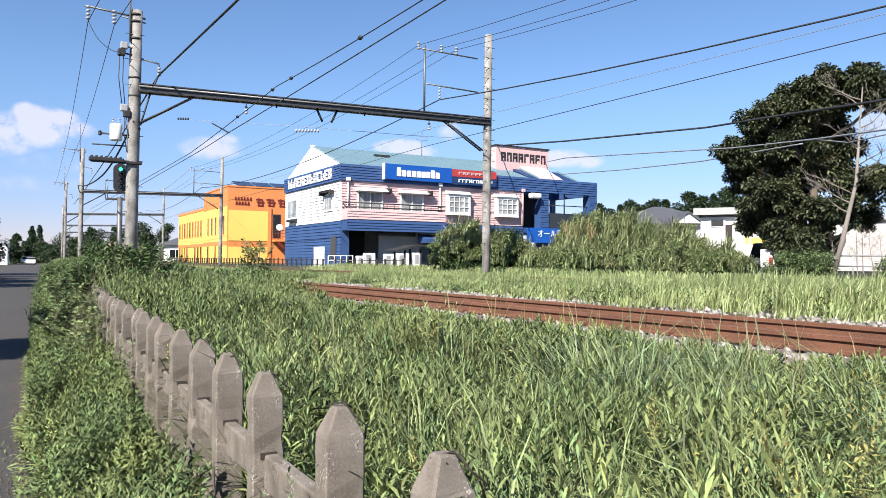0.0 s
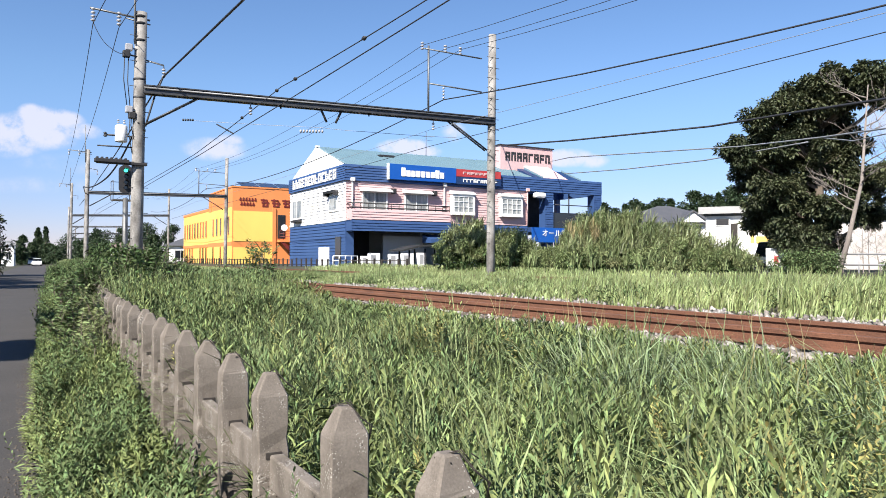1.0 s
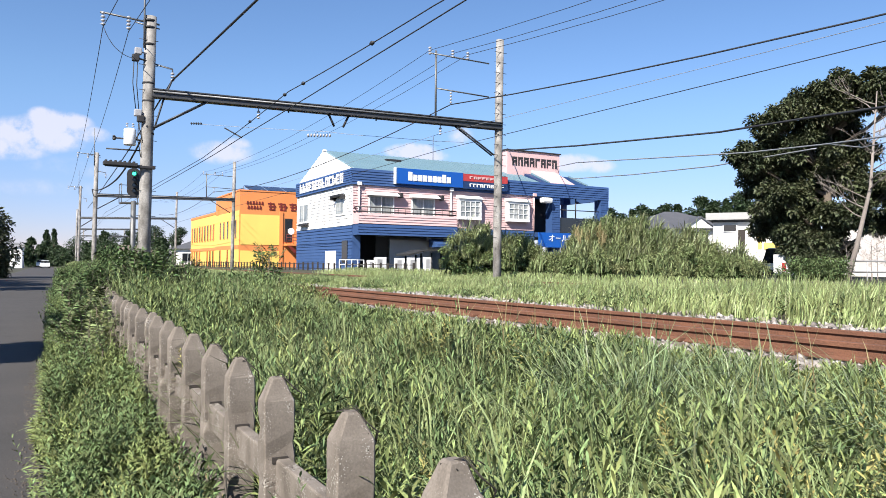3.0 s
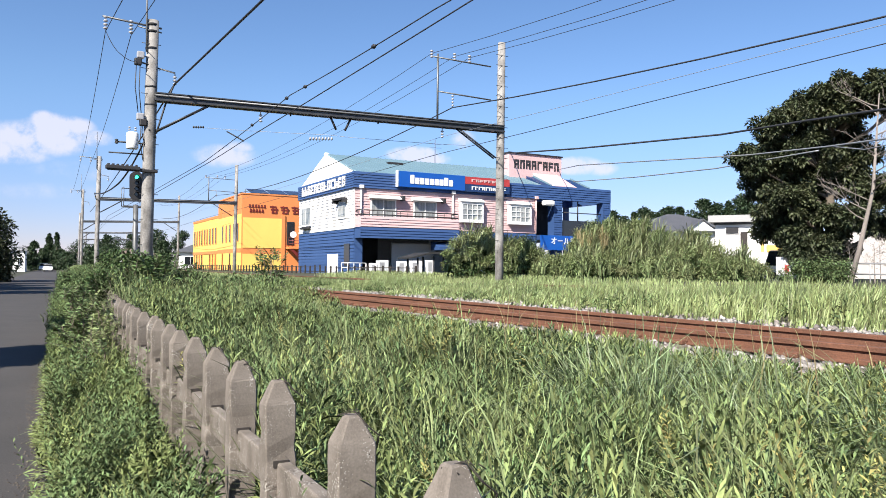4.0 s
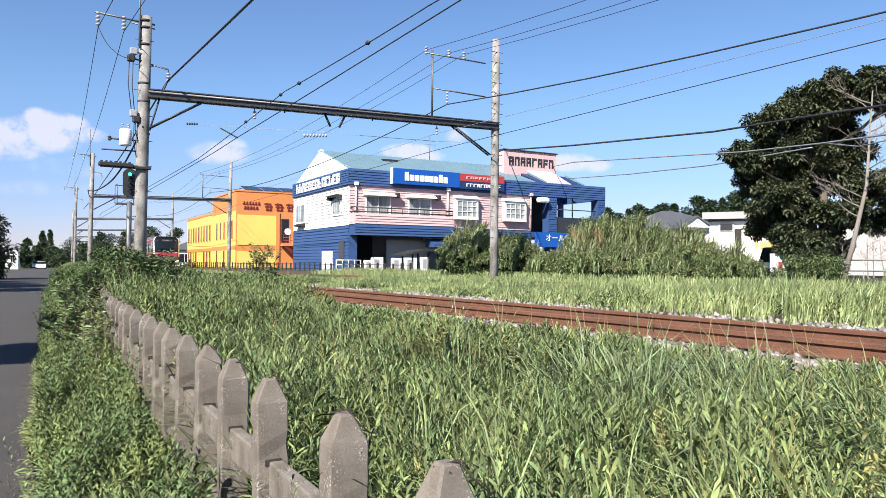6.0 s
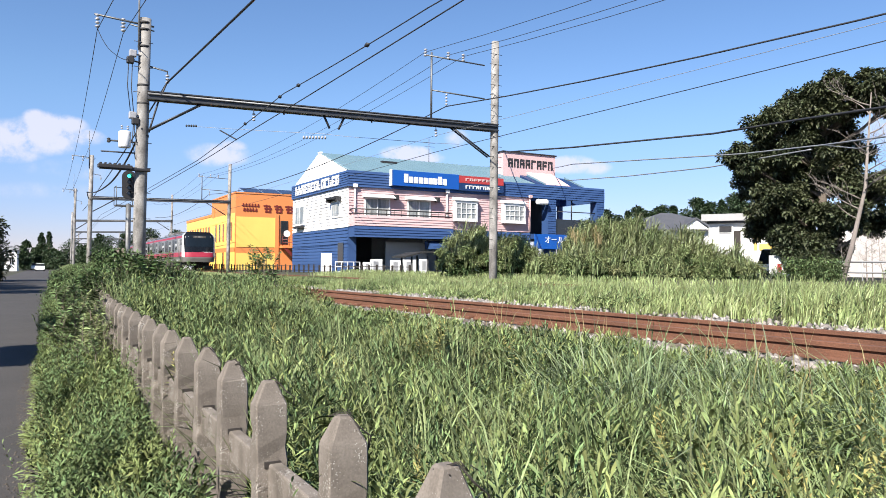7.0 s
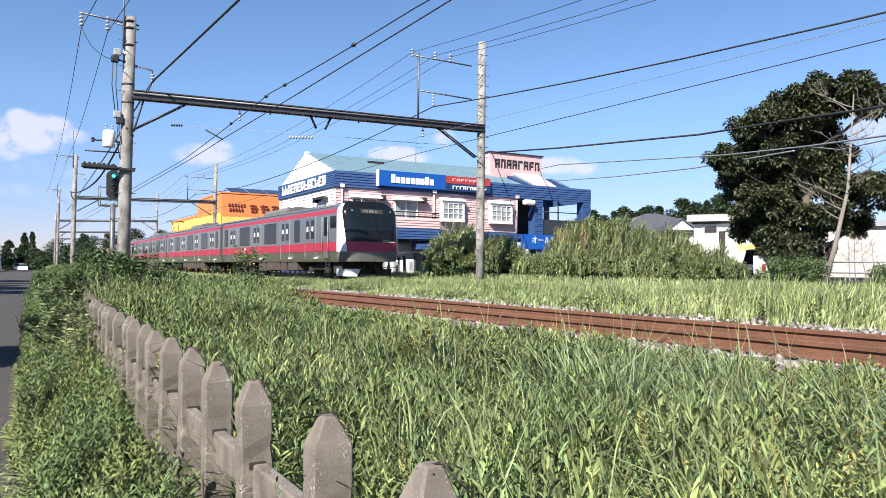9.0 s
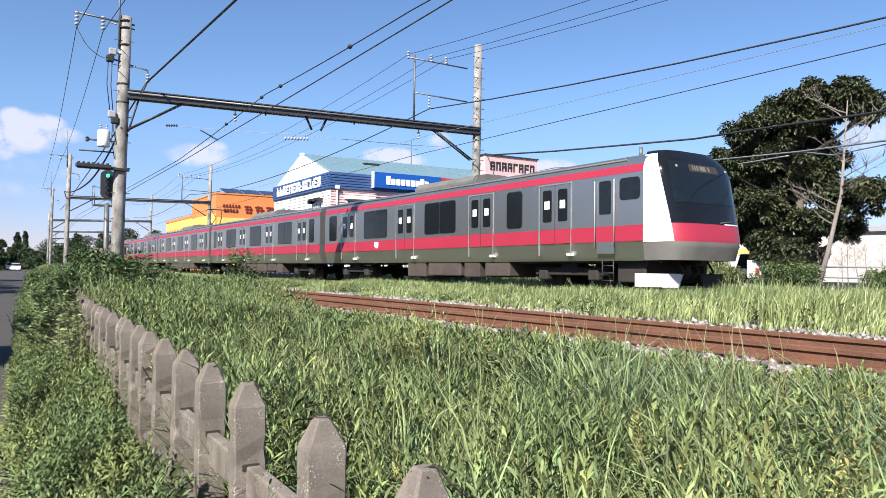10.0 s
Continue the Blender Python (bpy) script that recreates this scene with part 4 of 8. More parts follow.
def build_store():
    """Two-storey shop: blue ground floor, white gable, pink upper front, balcony, bays, sign tower, open blue frame."""
    s = thing("appliance_store", "blue, white and pink two-storey shop with a teal roof", "shop building", (21.75, 46.6, 0), -3.1)
    G, F2, FB, FT = 0.6, 4.22, 7.05, 8.2
    W1, D1 = 15.8, 12.6
    # carcass
    boxes("wall", WHITE_WALL, s, (0.0, 0.0, F2, 0.25, D1, FB), (W1 - 0.25, 0, F2, W1, D1, FB), (0, D1 - 0.25, G, W1, D1, FT - 0.02), label="white rendered wall")
    boxes("wall", BLUE_SIDING, s, (0.0, 0.6, G, 0.25, D1 - 0.26, F2), label="blue ground-floor wall")
    siding("wall_boards", BLUE_SIDING, s, "y", 0.0, 0.0, D1, G, F2 - 0.02, 0.24, -1, "blue lapped boards")
    siding("wall_boards", WHITE_WALL, s, "y", 0.0, 0.03, D1 - 0.02, F2 + 0.02, FB - 0.02, 0.24, -1, "white lapped boards")
    boxes("wall", PINK, s, (0.26, 0.0, F2, W1 - 0.26, 0.25, FB), label="pink upper wall")
    siding("wall_boards", PINK, s, "x", 0.0, 0.0, W1, F2 + 0.02, FB - 0.02, 0.19, -1, "pink lapped boards")
    boxes("floor_slab", WHITE_WALL, s, (0.05, 0.05, F2 - 0.25, W1 - 0.05, D1 - 0.3, F2 - 0.02))
    # white line between the storeys on the gable side
    boxes("band", WHITE_WALL, s, (-0.06, 0.0, F2 - 0.04, 0.0, D1, F2 + 0.12))
    # blue fascia
    for z0, z1, o in ((FB, FT, 0.0),):
        boxes("fascia", BLUE_SIDING, s, (-0.12, -0.12, z0, 23.6, 0.18, z1 - 0.03), (-0.12, 0.18, z0, 0.2, D1, z1 - 0.03), label="blue fascia")
        siding("fascia_boards", BLUE_SIDING, s, "x", -0.12, -0.15, 23.6, z0 + 0.01, z1, 0.2, -1, "blue lapped fascia boards")
        siding("fascia_boards", BLUE_SIDING, s, "y", -0.12, -0.15, D1, z0 + 0.01, z1, 0.17, -1, "blue lapped fascia boards")
    # gable and roof
    bm = bmesh.new()
    prism(bm, [(0.3, FT - 0.05), (12.4, FT - 0.05), (6.35, 10.2)], 0.0, 0.2, axis="x")
    part("gable", bm, WHITE_WALL, s, "white triangular gable")
    bm = bmesh.new()
    prism(bm, [(-0.1, FT - 0.02), (6.35, 10.30), (12.7, FT - 0.02), (12.7, FT - 0.14), (6.35, 10.16), (-0.1, FT - 0.14)], 0.21, 16.4, axis="x")
    part("roof", bm, TEAL_ROOF, s, "teal sheet roof")
    bm = bmesh.new()
    k = 0.6
    while k < 16.3:
        for sgn in (0, 1):
            y0, y1 = (-0.08, 6.35) if sgn == 0 else (6.35, 12.68)
            za, zb = (FT - 0.02, 10.30) if sgn == 0 else (10.30, FT - 0.02)
            prism(bm, [(y0, za + 0.005), (y1, zb + 0.005), (y1, zb + 0.04), (y0, za + 0.04)], k, k + 0.03, axis="x")
        k += 0.46
    part("roof_seam", bm, TEAL_ROOF, s)
    boxes("bargeboard", PAINT_WHITE, s, (0.0, 6.2, 10.22, 0.3, 6.5, 10.36))
    bm = bmesh.new()
    box(bm, 4.4, 3.95, 9.55, 5.7, 4.35, 9.70)
    part("roof_vent", bm, DARKSTEEL, s)
    # main sign box
    boxes("sign_panel", SIGN_BLUE, s, (3.2, -0.42, 7.28, 8.82, -0.17, 8.42), bevel=0.02, label="blue shop sign with a white wordmark bar")
    boxes("sign_panel", SIGN_NAVY, s, (8.84, -0.42, 7.24, 12.9, -0.17, 7.8), label="navy lower sign strip")
    boxes("sign_panel", SIGN_RED, s, (8.84, -0.42, 7.82, 12.9, -0.17, 8.38), label="red upper sign strip")
    boxes("sign_edge", PAINT_WHITE, s, (3.1, -0.44, 7.26, 3.19, -0.16, 8.44))
    bars_x("sign_mark", s, PAINT_WHITE, -0.42, 4.15, 7.8, 7.54, 8.2, 9, "white wordmark drawn as plain blocks", 3, True)
    bars_x("sign_mark", s, PAINT_WHITE, -0.42, 9.4, 12.6, 7.4, 7.66, 10, "white lettering drawn as bars", 5)
    bars_x("sign_mark", s, PINK, -0.42, 9.4, 12.4, 8.0, 8.2, 8, "pale lettering drawn as bars", 6)
    bars_y("sign_mark", s, PAINT_WHITE, -0.15, 1.3, 11.4, 7.28, 8.02, 13, "white lettering drawn as bars", 8)
    # balcony
    b = boxes("balcony", PINK, s, (0.05, -1.0, F2 + 0.02, 7.95, -0.04, F2 + 0.12), label="pink boarded balcony")
    siding("parapet", PINK, b, "x", -1.0, 0.05, 7.95, F2 + 0.05, F2 + 0.78, 0.18, -1)
    boxes("parapet", PINK, b, (0.05, -0.998, F2 + 0.13, 7.95, -0.9, F2 + 0.76), (0.05, -0.89, F2 + 0.13, 0.15, -0.04, F2 + 0.76), (7.85, -0.89, F2 + 0.13, 7.95, -0.04, F2 + 0.76))
    siding("valance", BLUE_SIDING, b, "x", -1.0, 0.02, 7.98, 3.46, F2 - 0.01, 0.19, -1, "blue lapped valance")
    boxes("valance", BLUE_SIDING, b, (0.02, -0.998, 3.47, 7.98, -0.88, F2 + 0.015), (0.02, -0.87, 3.47, 0.14, 0.5, F2 - 0.03), (7.86, -0.87, 3.47, 7.98, 0.0, F2 - 0.03))
    # soffit coloured dark for the shade below the balcony
    boxes("soffit", SHADE_DARK, b, (0.15, -0.87, 3.47, 7.85, 0.0, 3.55))
    bm = bmesh.new()
    for z in (5.12, 5.42):
        tube(bm, [(0.1, 0.0, z), (0.1, -0.95, z), (7.9, -0.95, z), (7.9, 0.0, z)], 0.045, 6)
    for k in range(14):
        x = 0.12 + k * 0.6
        tube(bm, [(x, -0.95, 4.95), (x, -0.95, 5.42)], 0.022, 5)
    part("railing", bm, DARKSTEEL, b, "black metal balcony rail")
    # windows on the balcony, each with a hood
    for x0, x1 in ((1.25, 3.15), (4.65, 6.5)):
        window_x(s, x0, x1, 4.4, 6.3, -0.035, 2, 1, GLASS_PALE, 0.09, 0.09, "white sliding balcony window")
        bm = bmesh.new()
        prism(bm, [(-0.04, 6.62), (-0.55, 6.38), (-0.55, 6.32), (-0.04, 6.34)], x0 - 0.2, x1 + 0.3, axis="x")
        part("hood", bm, PAINT_WHITE, s, "white window hood")
    for x in (3.5, 6.9):
        boxes("shutter_box", DARKSTEEL, s, (x, -0.5, 6.25, x + 0.25, -0.04, 6.6), bevel=0.03)
    # bay windows
    for x0, x1 in ((8.5, 10.5), (12.95, 15.05)):
        bay = boxes("bay", PAINT_WHITE, s, (x0, -0.45, 4.88, x1, -0.04, 5.05), (x0, -0.45, 6.32, x1, -0.04, 6.46), (x0, -0.42, 5.05, x0 + 0.08, -0.04, 6.32), (x1 - 0.08, -0.42, 5.05, x1, -0.04, 6.32), label="white bay window")
        window_x(bay, x0 + 0.12, x1 - 0.12, 5.08, 6.3, -0.36, 4, 3, GLASS_PALE, 0.08, 0.07)
        bm = bmesh.new()
        prism(bm, [(-0.04, 6.75), (-0.55, 6.5), (-0.55, 6.46), (-0.04, 6.46)], x0 - 0.08, x1 + 0.08, axis="x")
        part("bay_hood", bm, PAINT_WHITE, bay)
    # drain pipes
    for x in (0.45, 7.95, 15.7):
        bm = bmesh.new()
        tube(bm, [(x, -0.12, 7.2), (x, -0.12, 4.3)], 0.06, 8)
        box(bm, x - 0.16, -0.28, 7.0, x + 0.16, -0.05, 7.25, bevel=0.03)
        part("drain_pipe", bm, PAINT_WHITE if x < 15 else PINK, s)
    # ground floor: recessed carport, shutter, pillar
    boxes("pillar", BLUE_SIDING, s, (0.0, -0.05, G, 0.6, 0.55, F2 - 0.3), label="blue boarded pillar")
    boxes("back_wall", GREY_PANEL, s, (0.26, 4.3, G, 8.2, 4.5, F2 - 0.3))
    boxes("wall", SHADE_DARK, s, (0.26, 4.1, G, 3.6, 4.28, F2 - 0.3), label="panel coloured dark for the shaded store room opening")
    boxes("shutter", GREY_PANEL, s, (3.2, 0.6, G, 6.6, 0.75, 3.2), label="grey roller shutter")
    boxes("wall", BLUE_SIDING, s, (8.2, 0.0, G, W1, 0.25, F2 - 0.02), label="blue ground-floor wall")
    siding("wall_boards", BLUE_SIDING, s, "x", 0.0, 8.2, W1, G, F2 - 0.02, 0.2, -1, "blue lapped boards")
    bm = bmesh.new()
    prism(bm, [(-0.05, 3.35), (-1.4, 2.95), (-1.4, 2.7), (-0.05, 2.7)], 6.1, 8.6, axis="x")
    part("awning", bm, BLUE_SIDING, s, "blue canvas awning")
    # gable side openings
    boxes("door", PAINT_WHITE, s, (-0.09, 3.1, G, -0.02, 5.3, 2.38), bevel=0.015, label="white side door")
    w = boxes("window", PAINT_WHITE, s, (-0.10, 9.35, 4.75, -0.03, 11.8, 6.4), label="white framed side window")
    for k in range(2):
        boxes("pane", GLASS_PALE, w, (-0.12, 9.5 + k * 1.12, 4.9, -0.08, 10.5 + k * 1.12, 6.25))
    w = boxes("window", PAINT_WHITE, s, (-0.10, 1.45, 4.95, -0.03, 3.1, 6.2), label="white framed side window")
    boxes("pane", GLASS_PALE, w, (-0.12, 1.6, 5.1, -0.08, 2.95, 6.05))
    bm = bmesh.new()
    prism(bm, [(1.3, 6.45), (3.25, 6.45), (3.25, 6.3), (1.3, 6.3)], -0.5, -0.03, axis="x")
    box(bm, -0.5, 3.1, 6.1, -0.03, 3.25, 6.3)
    box(bm, -0.45, 1.3, 6.1, -0.03, 1.42, 6.3)
    part("hood", bm, DARKSTEEL, s, "dark window hood")
    bm = bmesh.new()
    box(bm, -0.4, 9.4, 4.5, -0.03, 11.3, 4.68, bevel=0.03)
    part("flower_box", bm, DARKSTEEL, s)
    boxes("window", GLASS_DARK, s, (-0.09, 0.75, 1.5, -0.03, 1.8, 3.1), label="dark ground-floor window")
    # sign tower with a sloping front
    bm = bmesh.new()
    box(bm, 14.9, 2.6, FT - 0.2, 20.4, 4.2, 11.1)
    part("sign_tower", bm, PINK, s, "pink sign tower")
    boxes("tower_cap", DARKSTEEL, s, (14.8, 2.5, 11.1, 20.5, 4.3, 11.2))
    bars_x("tower_mark", s, DARKSTEEL, 2.6, 15.4, 20.2, 9.85, 10.6, 8, "black brush-like lettering drawn as bars", 11)
    bm = bmesh.new()
    prism(bm, [(-0.05, FT - 0.03), (-0.05, FT + 0.02), (2.59, 9.55), (2.59, FT - 0.03)], 17.3, 19.95, axis="x")
    part("sloping_front", bm, PINK, s, "pink sloping front of the tower")
    # dark slopes: the left is a skylight side, the right draws a shadow
    for x0, x1, m_ in ((16.5, 17.28, SIGN_NAVY), (19.97, 21.3, SIGN_NAVY)):
        bm = bmesh.new()
        prism(bm, [(-0.05, FT - 0.03), (-0.05, FT), (2.4, 9.2), (2.4, FT - 0.03)], x0, x1, axis="x")
        part("tower_side_slope", bm, m_, s, "dark blue slope: skylight side at left, side shadow at right")
        bm = bmesh.new()
        prism(bm, [(-0.1, FT), (-0.1, FT + 0.1), (2.45, 9.35), (2.45, 9.2)], x1 - 0.08, x1 + 0.02, axis="x")
        part("tower_slope_edge", bm, TEAL_ROOF, s)
    # open blue frame and porch
    for x0, x1 in ((17.5, 18.35), (22.75, 23.6)):
        boxes("column", BLUE_SIDING, s, (x0, -0.1, G, x1, 0.7, FB), label="blue boarded column")
        siding("column_boards", BLUE_SIDING, s, "x", -0.1, x0, x1, G, FB - 0.02, 0.2, -1)
    boxes("frame_beam", BLUE_SIDING, s, (15.9, 5.5, FB, 23.6, 5.8, FT - 0.05), (23.3, 0.2, FB, 23.6, 5.5, FT - 0.05), label="blue roof frame")
    for x0 in (18.0, 23.1):
        boxes("column", BLUE_SIDING, s, (x0, 5.4, G, x0 + 0.4, 5.8, FB))
    boxes("balustrade_panel", GLASS_DARK, s, (18.37, 0.1, F2 - 0.09, 22.73, 0.16, F2 + 1.2), label="dark glazed balustrade")
    bm = bmesh.new()
    tube(bm, [(18.35, 0.13, F2 + 1.85), (22.75, 0.13, F2 + 1.85)], 0.04, 6)
    tube(bm, [(20.2, 0.13, F2 + 1.2), (20.2, 0.13, FB)], 0.06, 6)
    part("porch_rail", bm, DARKSTEEL, s, "dark rail over the balustrade")
    boxes("porch_back", SHADE_DARK, s, (15.9, 2.0, F2 - 0.2, 19.0, 2.2, FB), label="porch wall coloured dark for the shade inside")
    boxes("porch_floor", BLUE_SIDING, s, (15.85, -0.05, F2 - 0.5, 23.6, 5.8, F2 - 0.1))
    bm = bmesh.new()
    for z in (4.5, 4.8, 5.2):
        tube(bm, [(18.4, 0.2, z), (22.7, 0.2, z)], 0.03, 6)
    for k in range(15):
        tube(bm, [(18.4 + k * 0.3, 0.2, 4.1), (18.4 + k * 0.3, 0.2, 5.2)], 0.02, 5)
    part("railing", bm, DARKSTEEL, s, "black terrace rail")
    bm = bmesh.new()
    tube(bm, [(20.4, 3.0, 4.1), (20.4, 3.0, FB)], 0.05, 8)
    part("post", bm, DARKSTEEL, s)
    bm = bmesh.new()
    box(bm, 16.2, -0.6, 6.5, 17.3, -0.1, 6.95, bevel=0.15)
    part("porch_lamp", bm, PAINT_WHITE, s, "white awning box")
    # hanging banner
    bm = bmesh.new()
    box(bm, 15.9, -0.5, 2.9, 22.0, -0.42, 4.1)
    part("banner", bm, SIGN_BLUE, s, "blue shop banner")
    text = bpy.data.curves.new("banner_text", "FONT")
    text.body, text.size, text.extrude, text.align_x = "オール電", 0.66, 0.012, "CENTER"
    text.materials.append(PAINT_WHITE)
    ob = new("banner_text", text)
    ob.parent = s
    ob.matrix_basis = pose(18.2, -0.52, 3.42, 90, 0, 0)
    # antenna masts on the roof
    bm = bmesh.new()
    tube(bm, [(9.8, 6.3, 10.2), (9.8, 6.3, 12.3)], 0.03, 6)
    for z in (11.6, 11.9):
        tube(bm, [(9.2, 6.3, z), (10.4, 6.3, z)], 0.012, 5)
    part("antenna", bm, GALV, s)


build_store()


def build_karaoke():
    """Orange and yellow two-storey block, a lower yellow wing behind."""
    s = thing("orange_building", "orange and yellow two-storey building with a long window wing", "building", (22.7, 76.9, 0), -3.1)
    G = 0.5
    boxes("wall", ORANGE, s, (0, 0, G, 12.0, 12.0, 9.1), label="orange rendered front block")
    boxes("wall", YELLOW, s, (0.0, 12.01, G, 11.0, 28.5, 7.2), label="yellow rear wing")
    boxes("parapet", ORANGE, s, (-0.05, 12.02, 7.2, 11.0, 28.55, 7.5))
    boxes("parapet", ORANGE, s, (-0.06, -0.06, 9.1, 12.06, 12.06, 9.25))
    boxes("panel", YELLOW, s, (0.1, -0.05, 3.35, 4.3, -0.004, 6.6), label="yellow front panel")
    boxes("panel", YELLOW, s, (0.1, -0.05, G, 4.3, -0.004, 2.7), label="yellow front panel")
    boxes("panel", YELLOW, s, (-0.05, 0.15, G, -0.004, 11.9, 7.0), label="yellow side wall")
    boxes("pilaster", ORANGE, s, (4.3, -0.12, G, 4.7, -0.002, 7.0))
    boxes("pilaster", ORANGE, s, (-0.09, 10.2, 7.0, -0.002, 11.0, 8.2))
    bm = bmesh.new()
    rng = random.Random(4)
    for k in range(11):
        x = 0.7 + (k % 6) * 0.32 + (0.1 if k > 5 else 0)
        z = 7.72 if k < 6 else 7.22
        box(bm, x, -0.06, z, x + 0.24, -0.004, z + 0.12)
        box(bm, x + 0.04, -0.06, z + 0.16, x + rng.uniform(0.16, 0.26), -0.004, z + 0.3)
        box(bm, x + 0.1, -0.065, z - 0.05, x + 0.17, -0.004, z + 0.34)
    part("sign_mark", bm, LETTER_BROWN, s, "dark red lettering drawn as bars")
    bm = bmesh.new()
    for x, w in ((3.0, 0.9), (4.15, 1.0), (5.4, 1.0)):
        for z, a, b in ((7.8, 0, 0.8), (7.5, 0.1, 1.0), (7.15, 0.2, 0.9)):
            box(bm, x + a * w, -0.065, z, x + b * w, -0.004, z + 0.14)
        box(bm, x + 0.7 * w, -0.068, 7.2, x + 0.88 * w, -0.004, 7.75)
        box(bm, x + 0.25 * w, -0.068, 7.25, x + 0.42 * w, -0.004, 8.0)
    part("sign_mark", bm, LETTER_BROWN, s, "large dark red lettering drawn as bars")
    for y0 in [12.8 + 1.75 * k for k in range(9)] + [1.2, 3.1, 5.0, 6.9, 8.8]:
        for z0, z1 in ((4.1, 6.0), (0.9, 2.8)):
            if z0 < 1 and (int(y0 * 10) % 3 == 0):
                continue
            w = boxes("window", ORANGE, s, (-0.11, y0 - 0.06, z0 - 0.06, -0.052 if y0 < 12 else 0.0, y0 + 0.46, z1 + 0.06), label="narrow dark window")
            boxes("pane", GLASS_DARK, w, (-0.13, y0, z0, -0.10, y0 + 0.4, z1))
    boxes("band", ORANGE, s, (-0.07, 0.1, 2.85, -0.051, 11.95, 3.3), (-0.07, 12.05, 2.85, -0.002, 28.4, 3.2), label="orange storey band")
    w = boxes("window", DARKSTEEL, s, (4.9, -0.05, 3.7, 5.75, -0.004, 6.3), label="dark glazed stair door")
    boxes("pane", GLASS_DARK, w, (5.0, -0.07, 3.8, 5.65, -0.04, 6.2))
    st = boxes("outside_stair", ORANGE, s, (4.8, -1.2, 3.3, 8.0, -0.01, 3.5), label="orange steel outside stair")
    bm = bmesh.new()
    for z in (3.9, 4.2, 4.5):
        tube(bm, [(4.8, -1.15, z), (8.0, -1.15, z)], 0.03, 5)
    for k in range(9):
        tube(bm, [(4.8 + k * 0.4, -1.15, 3.5), (4.8 + k * 0.4, -1.15, 4.5)], 0.02, 5)
    prism(bm, [(4.9, 3.3), (5.3, 3.3), (8.0, 0.9), (8.0, 0.5), (7.7, 0.5)], -1.15, -0.95)
    part("rail", bm, LETTER_BROWN, st)
    bm = bmesh.new()
    tube(bm, [(5.25, -1.25, 4.85), (5.25, -1.32, 4.85)], 0.36, 18)
    part("dish_antenna", bm, PAINT_WHITE, s, "white satellite dish")
    for k in range(5):
        bm = bmesh.new()
        x = 1.2 + k * 2.1
        prism(bm, [(1.0, 9.35), (3.4, 10.0), (3.4, 10.06), (1.0, 9.41)], x, x + 1.95, axis="x")
        part("solar_panel", bm, SOLAR, s, "dark solar panel")
    bm = bmesh.new()
    for k in range(6):
        x = 1.1 + k * 2.1
        tube(bm, [(x, 3.2, 9.2), (x, 3.2, 9.95)], 0.04, 5)
        tube(bm, [(x, 1.2, 9.2), (x, 1.2, 9.4)], 0.04, 5)
    part("panel_stand", bm, GALV, s)


build_karaoke()


def house(name, at, rz, w, d, h, roof_h, wall, roof, label, openings, eave=0.5, hip=True, dormer=False):
    """A plain house: walls, hipped or gabled roof with eaves, windows set on the front and the -x side."""
    s = thing(name, label, "house", at, rz)
    boxes("wall", wall, s, (0, 0, -0.3, w, d, h))
    bm = bmesh.new()
    e = eave
    b = [bm.verts.new(p) for p in ((-e, -e, h), (w + e, -e, h), (w + e, d + e, h), (-e, d + e, h))]
    t0 = [bm.verts.new((p.co.x, p.co.y, h + 0.12)) for p in b]
    k = d / 2 if hip else -e
    r = [bm.verts.new((k, d / 2, h + roof_h)), bm.verts.new((w - k, d / 2, h + roof_h))]
    bm.faces.new(b[::-1])
    for i in range(4):
        bm.faces.new((b[i], b[(i + 1) % 4], t0[(i + 1) % 4], t0[i]))
    for f in ((t0[0], t0[1], r[1], r[0]), (t0[1], t0[2], r[1]), (t0[2], t0[3], r[0], r[1]), (t0[3], t0[0], r[0])):
        bm.faces.new(f)
    part("roof", bm, roof, s)
    if dormer:
        bm = bmesh.new()
        prism(bm, [(w * 0.5, h + 0.1), (w * 0.5 + 1.1, h + 0.95), (w * 0.5 + 2.2, h + 0.1)], -eave - 0.04, d * 0.3)
        part("gable", bm, wall, s, "small white gable")
        bm = bmesh.new()
        for sgn in (-1, 1):
            prism(bm, [(w * 0.5 + 1.1, h + 1.08), (w * 0.5 + 1.1 + sgn * 1.35, h + 0.06), (w * 0.5 + 1.1 + sgn * 1.35, h - 0.04), (w * 0.5 + 1.1, h + 0.96)], -eave - 0.2, d * 0.35)
        part("gable_roof", bm, roof, s)
    for side, a0, a1, z0, z1 in openings:
        if side == "f":
            w_ = boxes("window", PAINT_WHITE, s, (a0, -0.07, z0, a1, -0.002, z1))
            boxes("pane", GLASS_DARK, w_, (a0 + 0.07, -0.09, z0 + 0.07, (a0 + a1) / 2 - 0.03, -0.06, z1 - 0.07), ((a0 + a1) / 2 + 0.03, -0.09, z0 + 0.07, a1 - 0.07, -0.06, z1 - 0.07))
        else:
            w_ = boxes("window", PAINT_WHITE, s, (-0.07, a0, z0, -0.002, a1, z1))
            boxes("pane", GLASS_DARK, w_, (-0.09, a0 + 0.07, z0 + 0.07, -0.06, (a0 + a1) / 2 - 0.03, z1 - 0.07), (-0.09, (a0 + a1) / 2 + 0.03, z0 + 0.07, -0.06, a1 - 0.07, z1 - 0.07))
    return s


# ---- train ----
HALF = 1.46


def body_outline():
    """Cross-section of a car: tucked-in sill, straight side, curved roof edge. Right half from the bottom up."""
    return [(HALF - 0.15, 0.83), (HALF - 0.115, 0.92), (HALF - 0.02, 1.29), (HALF, 1.34), (HALF, 3.14), (HALF - 0.03, 3.325), (HALF - 0.11, 3.46), (HALF - 0.32, 3.6), (0.6, 3.68)]


